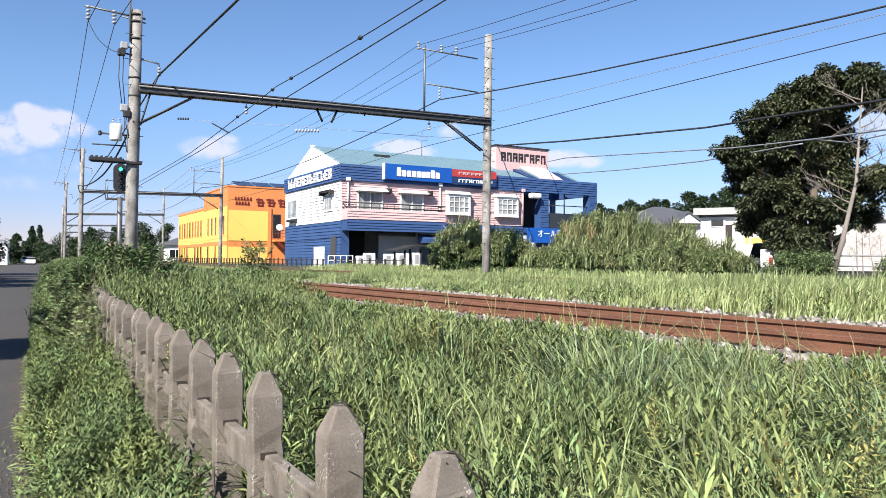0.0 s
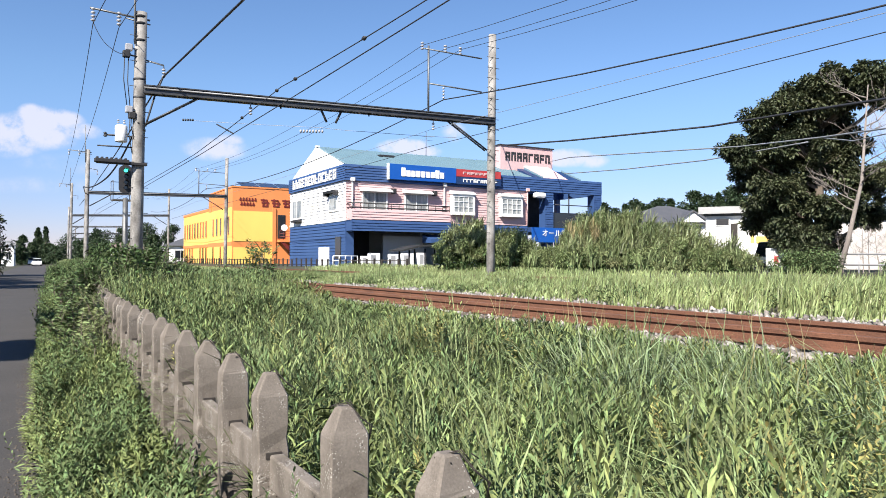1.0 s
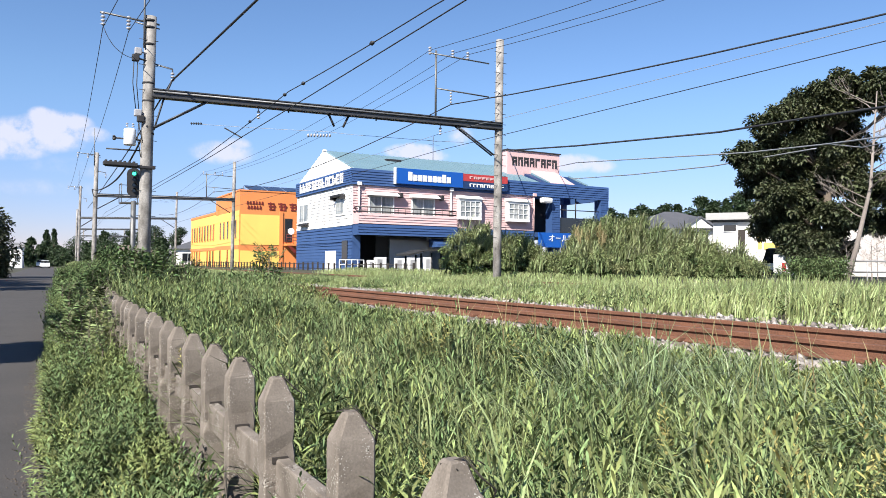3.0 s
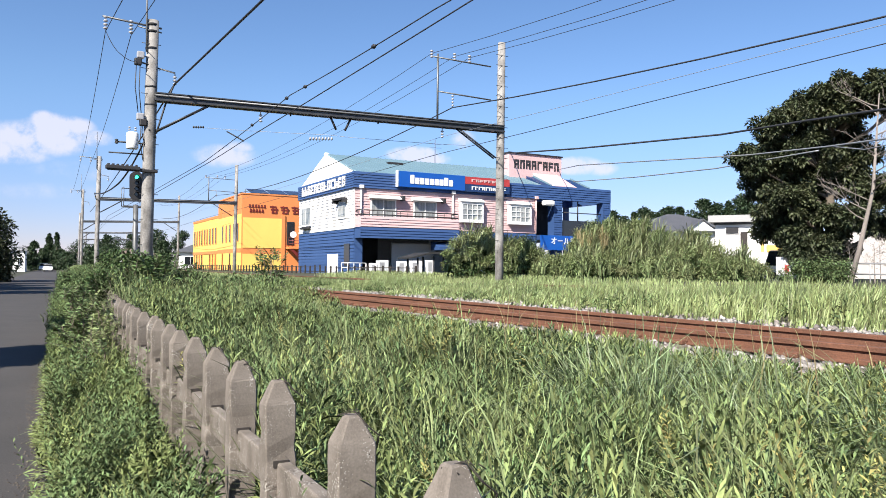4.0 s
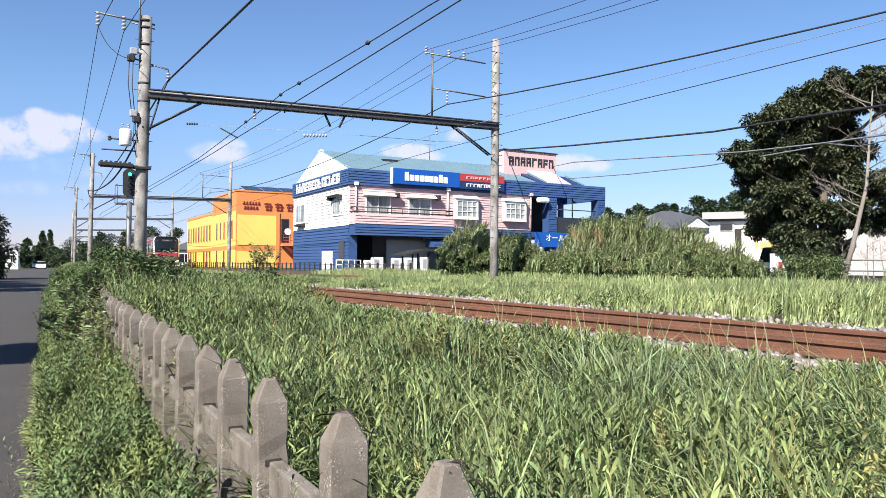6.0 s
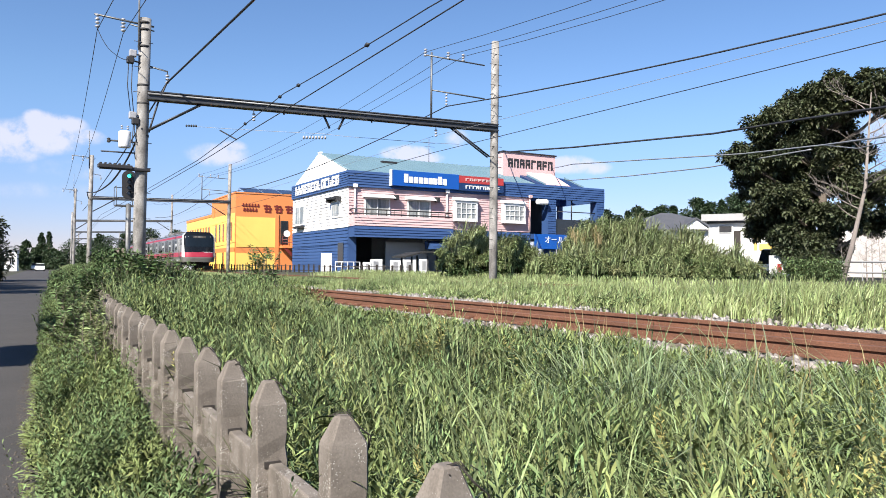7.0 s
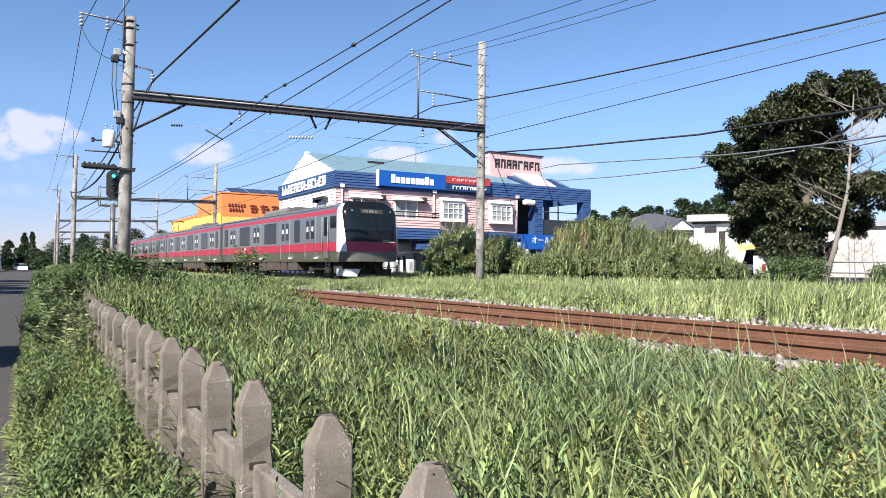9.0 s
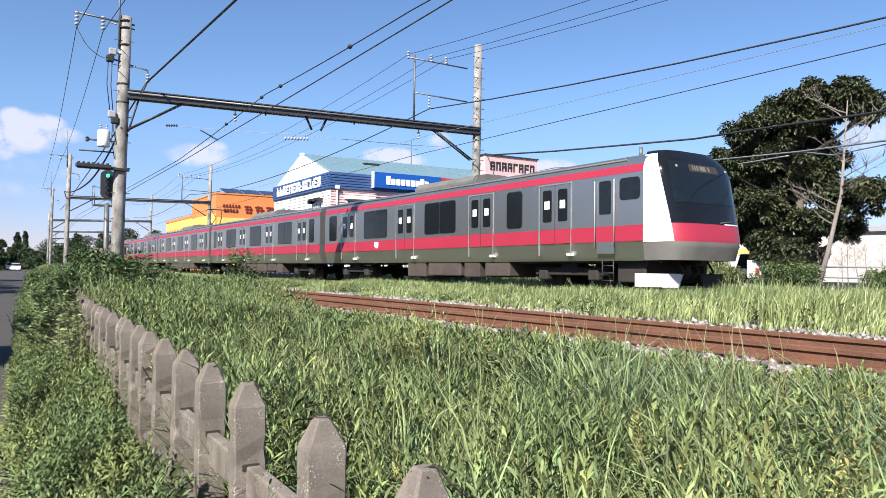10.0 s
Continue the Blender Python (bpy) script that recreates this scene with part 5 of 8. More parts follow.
def car_shell(bm, y0, y1):
    half = body_outline()
    ring = half + [(-x, z) for x, z in half[::-1]]
    lo, hi = [bm.verts.new((x, y0, z)) for x, z in ring], [bm.verts.new((x, y1, z)) for x, z in ring]
    for i in range(len(ring)):
        j = (i + 1) % len(ring)
        f = bm.faces.new((lo[i], lo[j], hi[j], hi[i]))
    bm.faces.new(lo), bm.faces.new(hi)


def side_band(car, y0, y1, pts, material, name, label):
    """A thin coloured film along both sides, following the section points."""
    for s in (-1, 1):
        bm = bmesh.new()
        for (xa, za), (xb, zb) in zip(pts, pts[1:]):
            v = [bm.verts.new((s * (xa + 0.006), y0, za)), bm.verts.new((s * (xa + 0.006), y1, za)), bm.verts.new((s * (xb + 0.006), y1, zb)), bm.verts.new((s * (xb + 0.006), y0, zb))]
            bm.faces.new(v)
        for y in (y0, y1):
            v = [bm.verts.new((s * (x + k), y, z)) for x, z, k in [(x, z, 0.006) for x, z in pts] + [(x, z, -0.01) for x, z in pts[::-1]]]
            bm.faces.new(v)
        part(name, bm, material, car, label)


def round_pane(bm, s, y0, y1, z0, z1, x, r=0.1, t=0.012):
    """A pane with rounded corners on the side s."""
    pts = []
    for cy, cz, a0 in ((y1 - r, z1 - r, 0), (y0 + r, z1 - r, 90), (y0 + r, z0 + r, 180), (y1 - r, z0 + r, 270)):
        for k in range(4):
            a = radians(a0 + 30 * k)
            pts.append((cy + r * math.cos(a), cz + r * math.sin(a)))
    a = [bm.verts.new((s * x, y, z)) for y, z in pts]
    b = [bm.verts.new((s * (x + t), y, z)) for y, z in pts]
    bm.faces.new(b)
    for i in range(len(a)):
        j = (i + 1) % len(a)
        bm.faces.new((a[i], a[j], b[j], b[i]))


def side_door(car, s, yc):
    d = bmesh.new()
    for k in (-1, 1):
        y0, y1 = (yc - 0.64, yc - 0.012) if k < 0 else (yc + 0.012, yc + 0.64)
        xs = sorted((s * (HALF - 0.02), s * (HALF + 0.014)))
        box(d, xs[0], y0, 1.76, xs[1], y1, 3.04)
    door = part("door", d, STEEL_CAR, car, "pair of stainless sliding doors")
    d = bmesh.new()
    for k in (-1, 1):
        y0, y1 = (yc - 0.64, yc - 0.012) if k < 0 else (yc + 0.012, yc + 0.64)
        xs = sorted((s * (HALF - 0.02), s * (HALF + 0.014)))
        box(d, xs[0], y0, 1.34, xs[1], y1, 1.755)
    part("door_band", d, CAR_RED, door)
    p = bmesh.new()
    for k in (-1, 1):
        round_pane(p, s, yc + k * 0.33 - 0.19, yc + k * 0.33 + 0.19, 1.98, 2.92, HALF + 0.012, 0.06)
    part("door_window", p, CAR_GLASS, door)
    for k in (-1, 1):
        p = bmesh.new()
        xs = sorted((s * (HALF + 0.024), s * (HALF + 0.03)))
        box(p, xs[0], yc + k * 0.33 - 0.11, 2.36, xs[1], yc + k * 0.33 + 0.11, 2.6)
        part("door_sticker", p, PAINT_WHITE, door, "white notice on the door glass")
    # pale door trim; the rear jamb is widened to draw its highlight
    p = bmesh.new()
    for y, half in ((yc - 0.665, 0.012), (yc + 0.68, 0.028)):
        xs = sorted((s * (HALF - 0.01), s * (HALF + 0.02)))
        box(p, xs[0], y - half, 1.0, xs[1], y + half, 3.1)
    xs = sorted((s * (HALF - 0.01), s * (HALF + 0.024)))
    box(p, xs[0], yc - 0.67, 3.06, xs[1], yc + 0.7, 3.09)
    part("door_frame", p, STEEL_TRIM, door)
    p = bmesh.new()
    for y in (yc - 0.645, yc, yc + 0.645):
        xs = sorted((s * (HALF - 0.03), s * (HALF + 0.016)))
        box(p, xs[0], y - 0.008, 1.34, xs[1], y + 0.008, 3.05)
    part("door_seal", p, RUBBER, door)
    p = bmesh.new()
    xs = sorted((s * (HALF - 0.1), s * (HALF + 0.02)))
    box(p, xs[0], yc - 0.68, 0.98, xs[1], yc - 0.5, 1.06)
    part("step_plate", p, PAINT_WHITE, door)


def side_window(car, s, y0, y1, z0=1.88, z1=3.0):
    p = bmesh.new()
    round_pane(p, s, y0 - 0.025, y1 + 0.025, z0 - 0.025, z1 + 0.025, HALF - 0.002, 0.12, 0.01)
    w = part("window", p, RUBBER, car)
    p = bmesh.new()
    if y1 - y0 > 1.2:
        m = y0 + (y1 - y0) * 0.5
        round_pane(p, s, y0, m - 0.015, z0, z1, HALF + 0.004, 0.1)
        round_pane(p, s, m + 0.015, y1, z0, z1, HALF + 0.004, 0.1)
    else:
        round_pane(p, s, y0, y1, z0, z1, HALF + 0.004, 0.1)
    part("window_glass", p, CAR_GLASS, w)


def bogie(car, yc):
    bm = bmesh.new()
    for s in (-1, 1):
        x0, x1 = sorted((s * 0.78, s * 0.98))
        box(bm, x0, yc - 1.5, 0.42, x1, yc + 1.5, 0.66, bevel=0.05)
        box(bm, x0, yc - 0.35, 0.6, x1, yc + 0.35, 0.84, bevel=0.06)
        for dy in (-1.05, 1.05):
            x2, x3 = sorted((s * 0.8, s * 1.06))
            box(bm, x2, yc + dy - 0.2, 0.28, x3, yc + dy + 0.2, 0.6, bevel=0.05)
    box(bm, -0.8, yc - 0.3, 0.4, 0.8, yc + 0.3, 0.7)
    b = part("bogie", bm, UNDER, car, "dark brown grimy bogie")
    for dy in (-1.05, 1.05):
        w = bmesh.new()
        for s in (-1, 1):
            tube(w, [(s * 0.5, yc + dy, 0.43), (s * 0.53, yc + dy, 0.43), (s * 0.54, yc + dy, 0.43), (s * 0.64, yc + dy, 0.43)], [0.46, 0.46, 0.43, 0.425], 20)
        tube(w, [(-0.5, yc + dy, 0.43), (0.5, yc + dy, 0.43)], 0.08, 8)
        part("wheelset", w, UNDER, b)


def roof_gear(car, y0, y1, seed):
    mid = (y0 + y1) / 2
    bm = bmesh.new()
    outline = [(-1.0, 3.55), (1.0, 3.55), (1.0, 3.72), (0.85, 3.9), (0.4, 3.98), (-0.4, 3.98), (-0.85, 3.9), (-1.0, 3.72)]
    prism(bm, outline, mid - 2.0, mid + 2.0)
    bmesh.ops.bevel(bm, geom=[e for e in bm.edges if abs(e.verts[0].co.y - e.verts[1].co.y) < 0.01], offset=0.06, segments=2, affect="EDGES")
    part("air_conditioner", bm, ROOF_GREY, car, "grey roof air-conditioning unit")
    bm = bmesh.new()
    for k in (-6.3, -3.6, 3.6, 6.3):
        box(bm, -0.5, mid + k - 0.45, 3.54, 0.5, mid + k + 0.45, 3.7, bevel=0.04)
    part("roof_vent", bm, ROOF_GREY, car)
    bm = bmesh.new()
    tube(bm, [(HALF - 0.10, y0, 3.48), (HALF - 0.10, y1, 3.48)], 0.03, 5)
    tube(bm, [(-HALF + 0.10, y0, 3.48), (-HALF + 0.10, y1, 3.48)], 0.03, 5)
    part("rain_gutter", bm, ROOF_GREY, car)
    bm = bmesh.new()
    half = body_outline()[5:]
    ring = half + [(-x, z) for x, z in half[::-1]]
    lo = [bm.verts.new((x * 0.985, y0 + 0.02, z + 0.006)) for x, z in ring]
    hi = [bm.verts.new((x * 0.985, y1 - 0.02, z + 0.006)) for x, z in ring]
    for i in range(len(ring) - 1):
        bm.faces.new((lo[i], lo[i + 1], hi[i + 1], hi[i]))
    part("roof_skin", bm, ROOF_GREY, car, "dull grey roof")


def under_gear(car, y0, y1, seed):
    rng = random.Random(seed)
    y = y0 + 5.6
    while y < y1 - 6.2:
        l = rng.choice((0.9, 1.3, 1.7, 2.1))
        if y + l > y1 - 5.4:
            break
        bm = bmesh.new()
        box(bm, -1.28, y, rng.uniform(0.28, 0.42), 1.28, y + l, 0.86, bevel=0.04)
        part("equipment_box", bm, UNDER_BOX, car)
        y += l + rng.uniform(0.1, 0.35)
    bm = bmesh.new()
    box(bm, -1.2, y0 + 0.3, 0.78, 1.2, y1 - 0.3, 0.86)
    part("underframe", bm, UNDER, car)


def front_point(u, z):
    """The cab's curved nose: u runs from one side (-1) to the other (1); y is negative forwards."""
    a = u * math.pi / 2
    sx = math.copysign(abs(math.sin(a)) ** 0.55, u)
    lift = max(0.0, z - 1.35) / 2.2
    reach = 1.12 - 0.50 * lift ** 1.2 - 0.10 * max(0.0, (1.2 - z)) / 0.4
    y = -reach * abs(math.cos(a)) ** 0.5
    w = HALF - (0.06 * max(0.0, 1.3 - z) / 0.45)
    if z > 3.1:
        w -= 0.42 * ((z - 3.1) / 0.58) ** 2.2
        y += 0.22 * ((z - 3.1) / 0.58) ** 2
    return Vector((w * sx, y, z))


def front_patch(bm, u0, u1, z0, z1, nu, nz, out=0.0):
    grid = []
    for j in range(nz + 1):
        z = z0 + (z1 - z0) * j / nz
        row = []
        for i in range(nu + 1):
            u = u0 + (u1 - u0) * i / nu
            p = front_point(u, z)
            n = Vector((p.x * 0.35, -1 + abs(u) * 0.6, 0)).normalized()
            row.append(bm.verts.new(p + n * out))
        grid.append(row)
    for a, b in zip(grid, grid[1:]):
        for i in range(nu):
            f = bm.faces.new((a[i], a[i + 1], b[i + 1], b[i]))
            f.smooth = True


def cab_front(car):
    for z0, z1, mat_, nm, lab in ((0.84, 1.30, NOSE_GREY, "nose_sill", "stainless lower nose, greyed for its dark reflection"), (1.30, 1.76, CAR_RED, "nose_band", "crimson nose band"), (1.76, 3.68, CAR_BLACK, "front_mask", "black glazed front mask")):
        bm = bmesh.new()
        front_patch(bm, -1, 1, z0, z1, 40, 10)
        part(nm, bm, mat_, car, lab)
    for s in (-1, 1):
        bm = bmesh.new()
        grid = []
        for j in range(13):
            z = 1.30 + (3.58 - 1.30) * j / 12
            inner = 0.61 + 0.17 * (j / 12) ** 1.1 if s < 0 else 0.52 + 0.1 * j / 12
            row = []
            for i in range(9):
                u = s * (inner + (1.0 - inner) * i / 8)
                p = front_point(u, z)
                row.append(bm.verts.new(p + Vector((s * 0.012, -0.012, 0))))
            grid.append(row)
        for a, b in zip(grid, grid[1:]):
            for i in range(8):
                f = bm.faces.new((a[i], a[i + 1], b[i + 1], b[i]))
                f.smooth = True
        part("white_corner", bm, PAINT_WHITE, car, "white painted front corner")
        bm = bmesh.new()
        p = front_point(s * 0.34, 3.22)
        tube(bm, [p + Vector((0, -0.005, 0)), p + Vector((0, -0.03, 0))], 0.032, 14)
        part("headlight", bm, HEADLIGHT, car, "lit round headlight")
    bm = bmesh.new()
    lo = [bm.verts.new(front_point(u / 20, 3.68)) for u in range(-20, 21)]
    hi = [bm.verts.new((p.co.x * 0.98, 0.05, 3.69)) for p in lo]
    for i in range(40):
        bm.faces.new((lo[i], lo[i + 1], hi[i + 1], hi[i]))
    part("nose_cap", bm, CAR_BLACK, car)
    bm = bmesh.new()
    front_patch(bm, -0.52, 0.50, 2.28, 3.36, 24, 8, 0.008)
    part("windscreen", bm, SCREEN, car, "glossy dark windscreen")
    bm = bmesh.new()
    front_patch(bm, 0.06, 0.46, 1.755, 1.785, 14, 1, 0.012)
    part("nose_line", bm, PAINT_WHITE, car, "thin white line over the band")
    # destination display, drawn as bars, and the wiper
    bm = bmesh.new()
    front_patch(bm, -0.12, 0.12, 3.1, 3.3, 12, 2, 0.012)
    sign = part("destination_sign", bm, UNDER, car, "dark destination display")
    for k in range(5):
        bm = bmesh.new()
        front_patch(bm, -0.075 + 0.022 * k, -0.062 + 0.022 * k, 3.14, 3.27, 1, 1, 0.017)
        part("display_bar", bm, ROOF_GREY, sign)
    bm = bmesh.new()
    tube(bm, [front_point(0.02, 1.8) + Vector((0, -0.03, 0)), front_point(0.22, 1.86) + Vector((0, -0.03, 0))], 0.015, 5)
    part("wiper", bm, GALV, car)
    # snow plough skirt and coupler
    bm = bmesh.new()
    prism(bm, [(-1.15, 0.14), (-0.6, 0.14), (-0.4, 0.5), (-1.25, 0.5)], -0.42, -0.34)
    box(bm, -1.25, -0.34, 0.16, -1.17, 0.45, 0.5)
    part("skirt", bm, PAINT_WHITE, car, "pale grey obstacle-clearing skirt")
    bm = bmesh.new()
    prism(bm, [(0.45, 0.14), (1.15, 0.14), (1.25, 0.5), (0.3, 0.5)], -0.42, -0.34)
    box(bm, 1.17, -0.34, 0.16, 1.25, 0.9, 0.5)
    part("skirt", bm, UNDER, car, "dark skirt panel beside the hoses")
    bm = bmesh.new()
    box(bm, -0.14, -0.75, 0.72, 0.14, 0.3, 1.0, bevel=0.04)
    box(bm, -0.35, -0.5, 0.5, -0.2, -0.1, 0.75, bevel=0.04)
    box(bm, 0.25, -0.55, 0.5, 0.4, -0.1, 0.75, bevel=0.04)
    box(bm, -1.1, 0.2, 0.25, 1.1, 1.2, 0.84, bevel=0.05)
    for k in range(5):
        x = -0.55 + k * 0.3
        tube(bm, [(x, -0.35, 0.85), (x + 0.05, -0.5, 0.55), (x + 0.12, -0.3, 0.4)], 0.03, 6)
    part("coupler", bm, UNDER, car, "dark coupler and hoses")
    bm = bmesh.new()
    tube(bm, [(-0.5, 0.9, 3.6), (-0.5, 0.9, 3.95)], 0.045, 8)
    part("roof_aerial", bm, GALV, car)
    bm = bmesh.new()
    tube(bm, [(0.45, 1.3, 3.6), (0.45, 1.3, 3.98)], 0.05, 8)
    part("roof_aerial", bm, GALV, car)
    # crew door and cab window
    for s in (-1, 1):
        bm = bmesh.new()
        xs = sorted((s * (HALF - 0.02), s * (HALF + 0.012)))
        box(bm, xs[0], 0.98, 1.02, xs[1], 1.6, 3.06)
        d = part("crew_door", bm, STEEL_CAR, car, "stainless crew door")
        bm = bmesh.new()
        xs = sorted((s * (HALF - 0.02), s * (HALF + 0.016)))
        box(bm, xs[0], 0.99, 1.34, xs[1], 1.59, 1.755)
        part("door_band", bm, CAR_RED, d)
        bm = bmesh.new()
        round_pane(bm, s, 1.08, 1.5, 2.08, 2.98, HALF + 0.012, 0.05)
        part("door_window", bm, CAR_GLASS, d)
        bm = bmesh.new()
        for y in (0.94, 1.64):
            tube(bm, [(s * (HALF + 0.05), y, 1.2), (s * (HALF + 0.05), y, 3.0)], 0.018, 6)
        part("handrail", bm, GREY_PANEL, d)
        bm = bmesh.new()
        round_pane(bm, s, 0.1, 0.78, 2.42, 3.0, HALF + 0.002, 0.1)
        part("cab_window", bm, CAR_GLASS, car)
    bm = bmesh.new()
    for z in (0.3, 0.5, 0.7):
        tube(bm, [(-1.35, 1.1, z), (-1.35, 1.5, z)], 0.018, 5)
    for y in (1.1, 1.5):
        tube(bm, [(-1.35, y, 0.25), (-1.35, y, 0.86)], 0.018, 5)
    part("step_ladder", bm, DARKSTEEL, car)


def pantograph(car, y):
    bm = bmesh.new()
    box(bm, -0.6, y - 0.5, 3.62, 0.6, y + 0.5, 3.7)
    for s in (-1, 1):
        tube(bm, [(s * 0.3, y + 0.4, 3.7), (s * 0.2, y - 0.7, 4.3), (s * 0.4, y + 0.05, 4.95)], 0.03, 6)
    for k in (-0.15, 0.15):
        tube(bm, [(-0.85, y + k, 4.82), (-0.6, y + k, 4.97), (0.6, y + k, 4.97), (0.85, y + k, 4.82)], 0.03, 6)
    part("pantograph", bm, DARKSTEEL, car, "raised pantograph")


def build_car(lead, seed, label):
    """A car whose front is at y = 0 and which trails along +y; its own space has rail level at z = 0."""
    car = thing("train_car", label, "train car", group="cars of the train")
    y0, y1 = (0.0, 19.3) if lead else (0.1, 19.6)
    bm = bmesh.new()
    car_shell(bm, y0, y1)
    part("body", bm, STEEL_CAR, car, "brushed stainless body")
    side_band(car, y0, y1, [(HALF - 0.004, 1.33), (HALF, 1.345), (HALF, 1.75)], CAR_RED, "side_band", "crimson waist band")
    side_band(car, y0, y1, [(HALF, 3.125), (HALF - 0.024, 3.29), (HALF - 0.03, 3.325)], CAR_RED, "roof_band", "crimson band under the roof")
    doors = (3.27, 6.89, 11.85, 16.8) if lead else (2.42, 7.38, 12.32, 17.28)
    for s in (-1, 1):
        for d in doors:
            side_door(car, s, d)
        if lead:
            for a, b in ((4.78, 5.5), (8.4, 10.4), (13.3, 15.3), (18.05, 18.8)):
                side_window(car, s, a, b)
        else:
            for a, b in ((0.85, 1.45), (3.9, 5.9), (8.85, 10.85), (13.8, 15.8), (18.25, 18.85)):
                side_window(car, s, a, b)
    roof_gear(car, y0 + (0.6 if lead else 0), y1, seed)
    under_gear(car, y0, y1, seed)
    bogie(car, 3.2)
    bogie(car, 16.9)
    if lead:
        cab_front(car)
        for s in (-1, 1):
            bm = bmesh.new()
            xs = sorted((s * (HALF + 0.004), s * (HALF + 0.011)))
            box(bm, xs[0], 14.0, 1.5, xs[1], 14.34, 1.69)
            box(bm, xs[0], 14.06, 1.44, xs[1], 14.24, 1.51)
            part("emblem", bm, PAINT_WHITE, car, "small white emblem on the waist band")
    bm = bmesh.new()
    for k in range(4):
        box(bm, -0.75, y1 + 0.02 + k * 0.1, 0.95, 0.75, y1 + 0.08 + k * 0.1, 3.35, bevel=0.02)
    part("gangway", bm, RUBBER, car, "black gangway bellows")
    return car


CARS = [build_car(True, 1, "stainless commuter train lead car with crimson bands and black front")]
second = build_car(False, 2, "stainless commuter train car with crimson bands")
third = build_car(False, 3, "stainless commuter train car with crimson bands")
CARS += [second, third]
for i in range(3, 10):
    CARS.append(copy_thing(second if i % 2 else third, pose(RUN_X, 200 + 20 * i, RAIL)))
for i in (2, 5):
    pantograph(CARS[i], 4.0)


def train_front(t):
    """Where along the line the nose is at t seconds."""
    return 12.4 + 18.55 * (10.0 - t) + 2.2 * max(0.0, 8.0 - t)


def motions():
    for i, car in enumerate(CARS):
        rows = []
        for k in range(21):
            t = k * 0.5
            a = train_front(t) + 20.0 * i - 0.2 * (i > 0)
            b = a + 19.5
            xa, xb = RUN_X + bend(a), RUN_X + bend(b)
            dip = math.degrees(math.atan2(grade(b) - grade(a), b - a))
            rows.append((t, pose(xa, a, RAIL + grade(a), dip, 0, -math.degrees(math.atan2(xb - xa, b - a)))))
        walk(car, rows)


# ---- plants ----
def blade_mesh(name, spots, height, width, lean, material, label, category, seed, droop=0.35):
    """Grass blades in three segments that taper and bow over. spots: (n, 3) feet; height, width: numbers or arrays."""
    rng = np.random.default_rng(seed)
    n = len(spots)
    h = height * rng.uniform(0.6, 1.25, n)
    w = width * rng.uniform(0.7, 1.3, n)
    az, face = rng.uniform(0, 2 * np.pi, n), rng.uniform(0, 2 * np.pi, n)
    ln = lean * rng.uniform(0.2, 1.3, n)
    d = np.stack((np.cos(az), np.sin(az)), -1)
    s = np.stack((np.cos(face), np.sin(face)), -1)
    rows = []
    for f, out, wf in ((0, 0, 0.8), (0.45, 0.3, 1.0), (0.8, 0.72, 0.65), (1.0, 1.15, 0.0)):
        z = h * (f - droop * ln * out * out * 0.6)
        c = np.stack((spots[:, 0] + d[:, 0] * ln * h * out, spots[:, 1] + d[:, 1] * ln * h * out, spots[:, 2] + z), -1)
        off = np.stack((s[:, 0] * w * wf / 2, s[:, 1] * w * wf / 2, np.zeros(n)), -1)
        rows.append((c - off, c + off) if wf else (c,))
    verts = np.stack([v for r in rows for v in r], 1)
    idx = np.arange(n)[:, None, None] * 7
    tri = np.array([(0, 1, 3), (0, 3, 2), (2, 3, 5), (2, 5, 4), (4, 5, 6)])
    return fast_mesh(name, verts.reshape(-1, 3), (idx + tri[None]).reshape(-1, 3), material, label, category)


def leaf_arrays(feet, axis, length, width, rng, cup=0.25, simple=False):
    """Folded leaves: foot, two shoulders, tip, midrib raised or sunk. axis: unit vectors (n, 3)."""
    n = len(feet)
    up = np.array((0, 0, 1.0))
    side = np.cross(axis, up)
    side /= np.maximum(np.linalg.norm(side, axis=1, keepdims=True), 1e-3)
    roll = rng.normal(0, 0.5, n)[:, None]
    nrm = np.cross(side, axis)
    side, nrm = side * np.cos(roll) + nrm * np.sin(roll), nrm * np.cos(roll) - side * np.sin(roll)
    L, Wd = length[:, None], width[:, None]
    a = feet
    m = feet + axis * L * 0.42
    b, c = m + side * Wd / 2 + nrm * Wd * cup, m - side * Wd / 2 + nrm * Wd * cup
    t = feet + axis * L - up * L * 0.18
    if simple:
        v = np.stack((a, b, t, c), 1)
        f = (np.arange(n)[:, None, None] * 4 + np.array([(0, 1, 2), (0, 2, 3)])[None]).reshape(-1, 3)
        return v.reshape(-1, 3), f
    v = np.stack((a, b, t, c, m), 1)
    tri = np.array([(0, 1, 4), (1, 2, 4), (0, 4, 3), (4, 2, 3)])
    f = (np.arange(n)[:, None, None] * 5 + tri[None]).reshape(-1, 3)
    return v.reshape(-1, 3), f


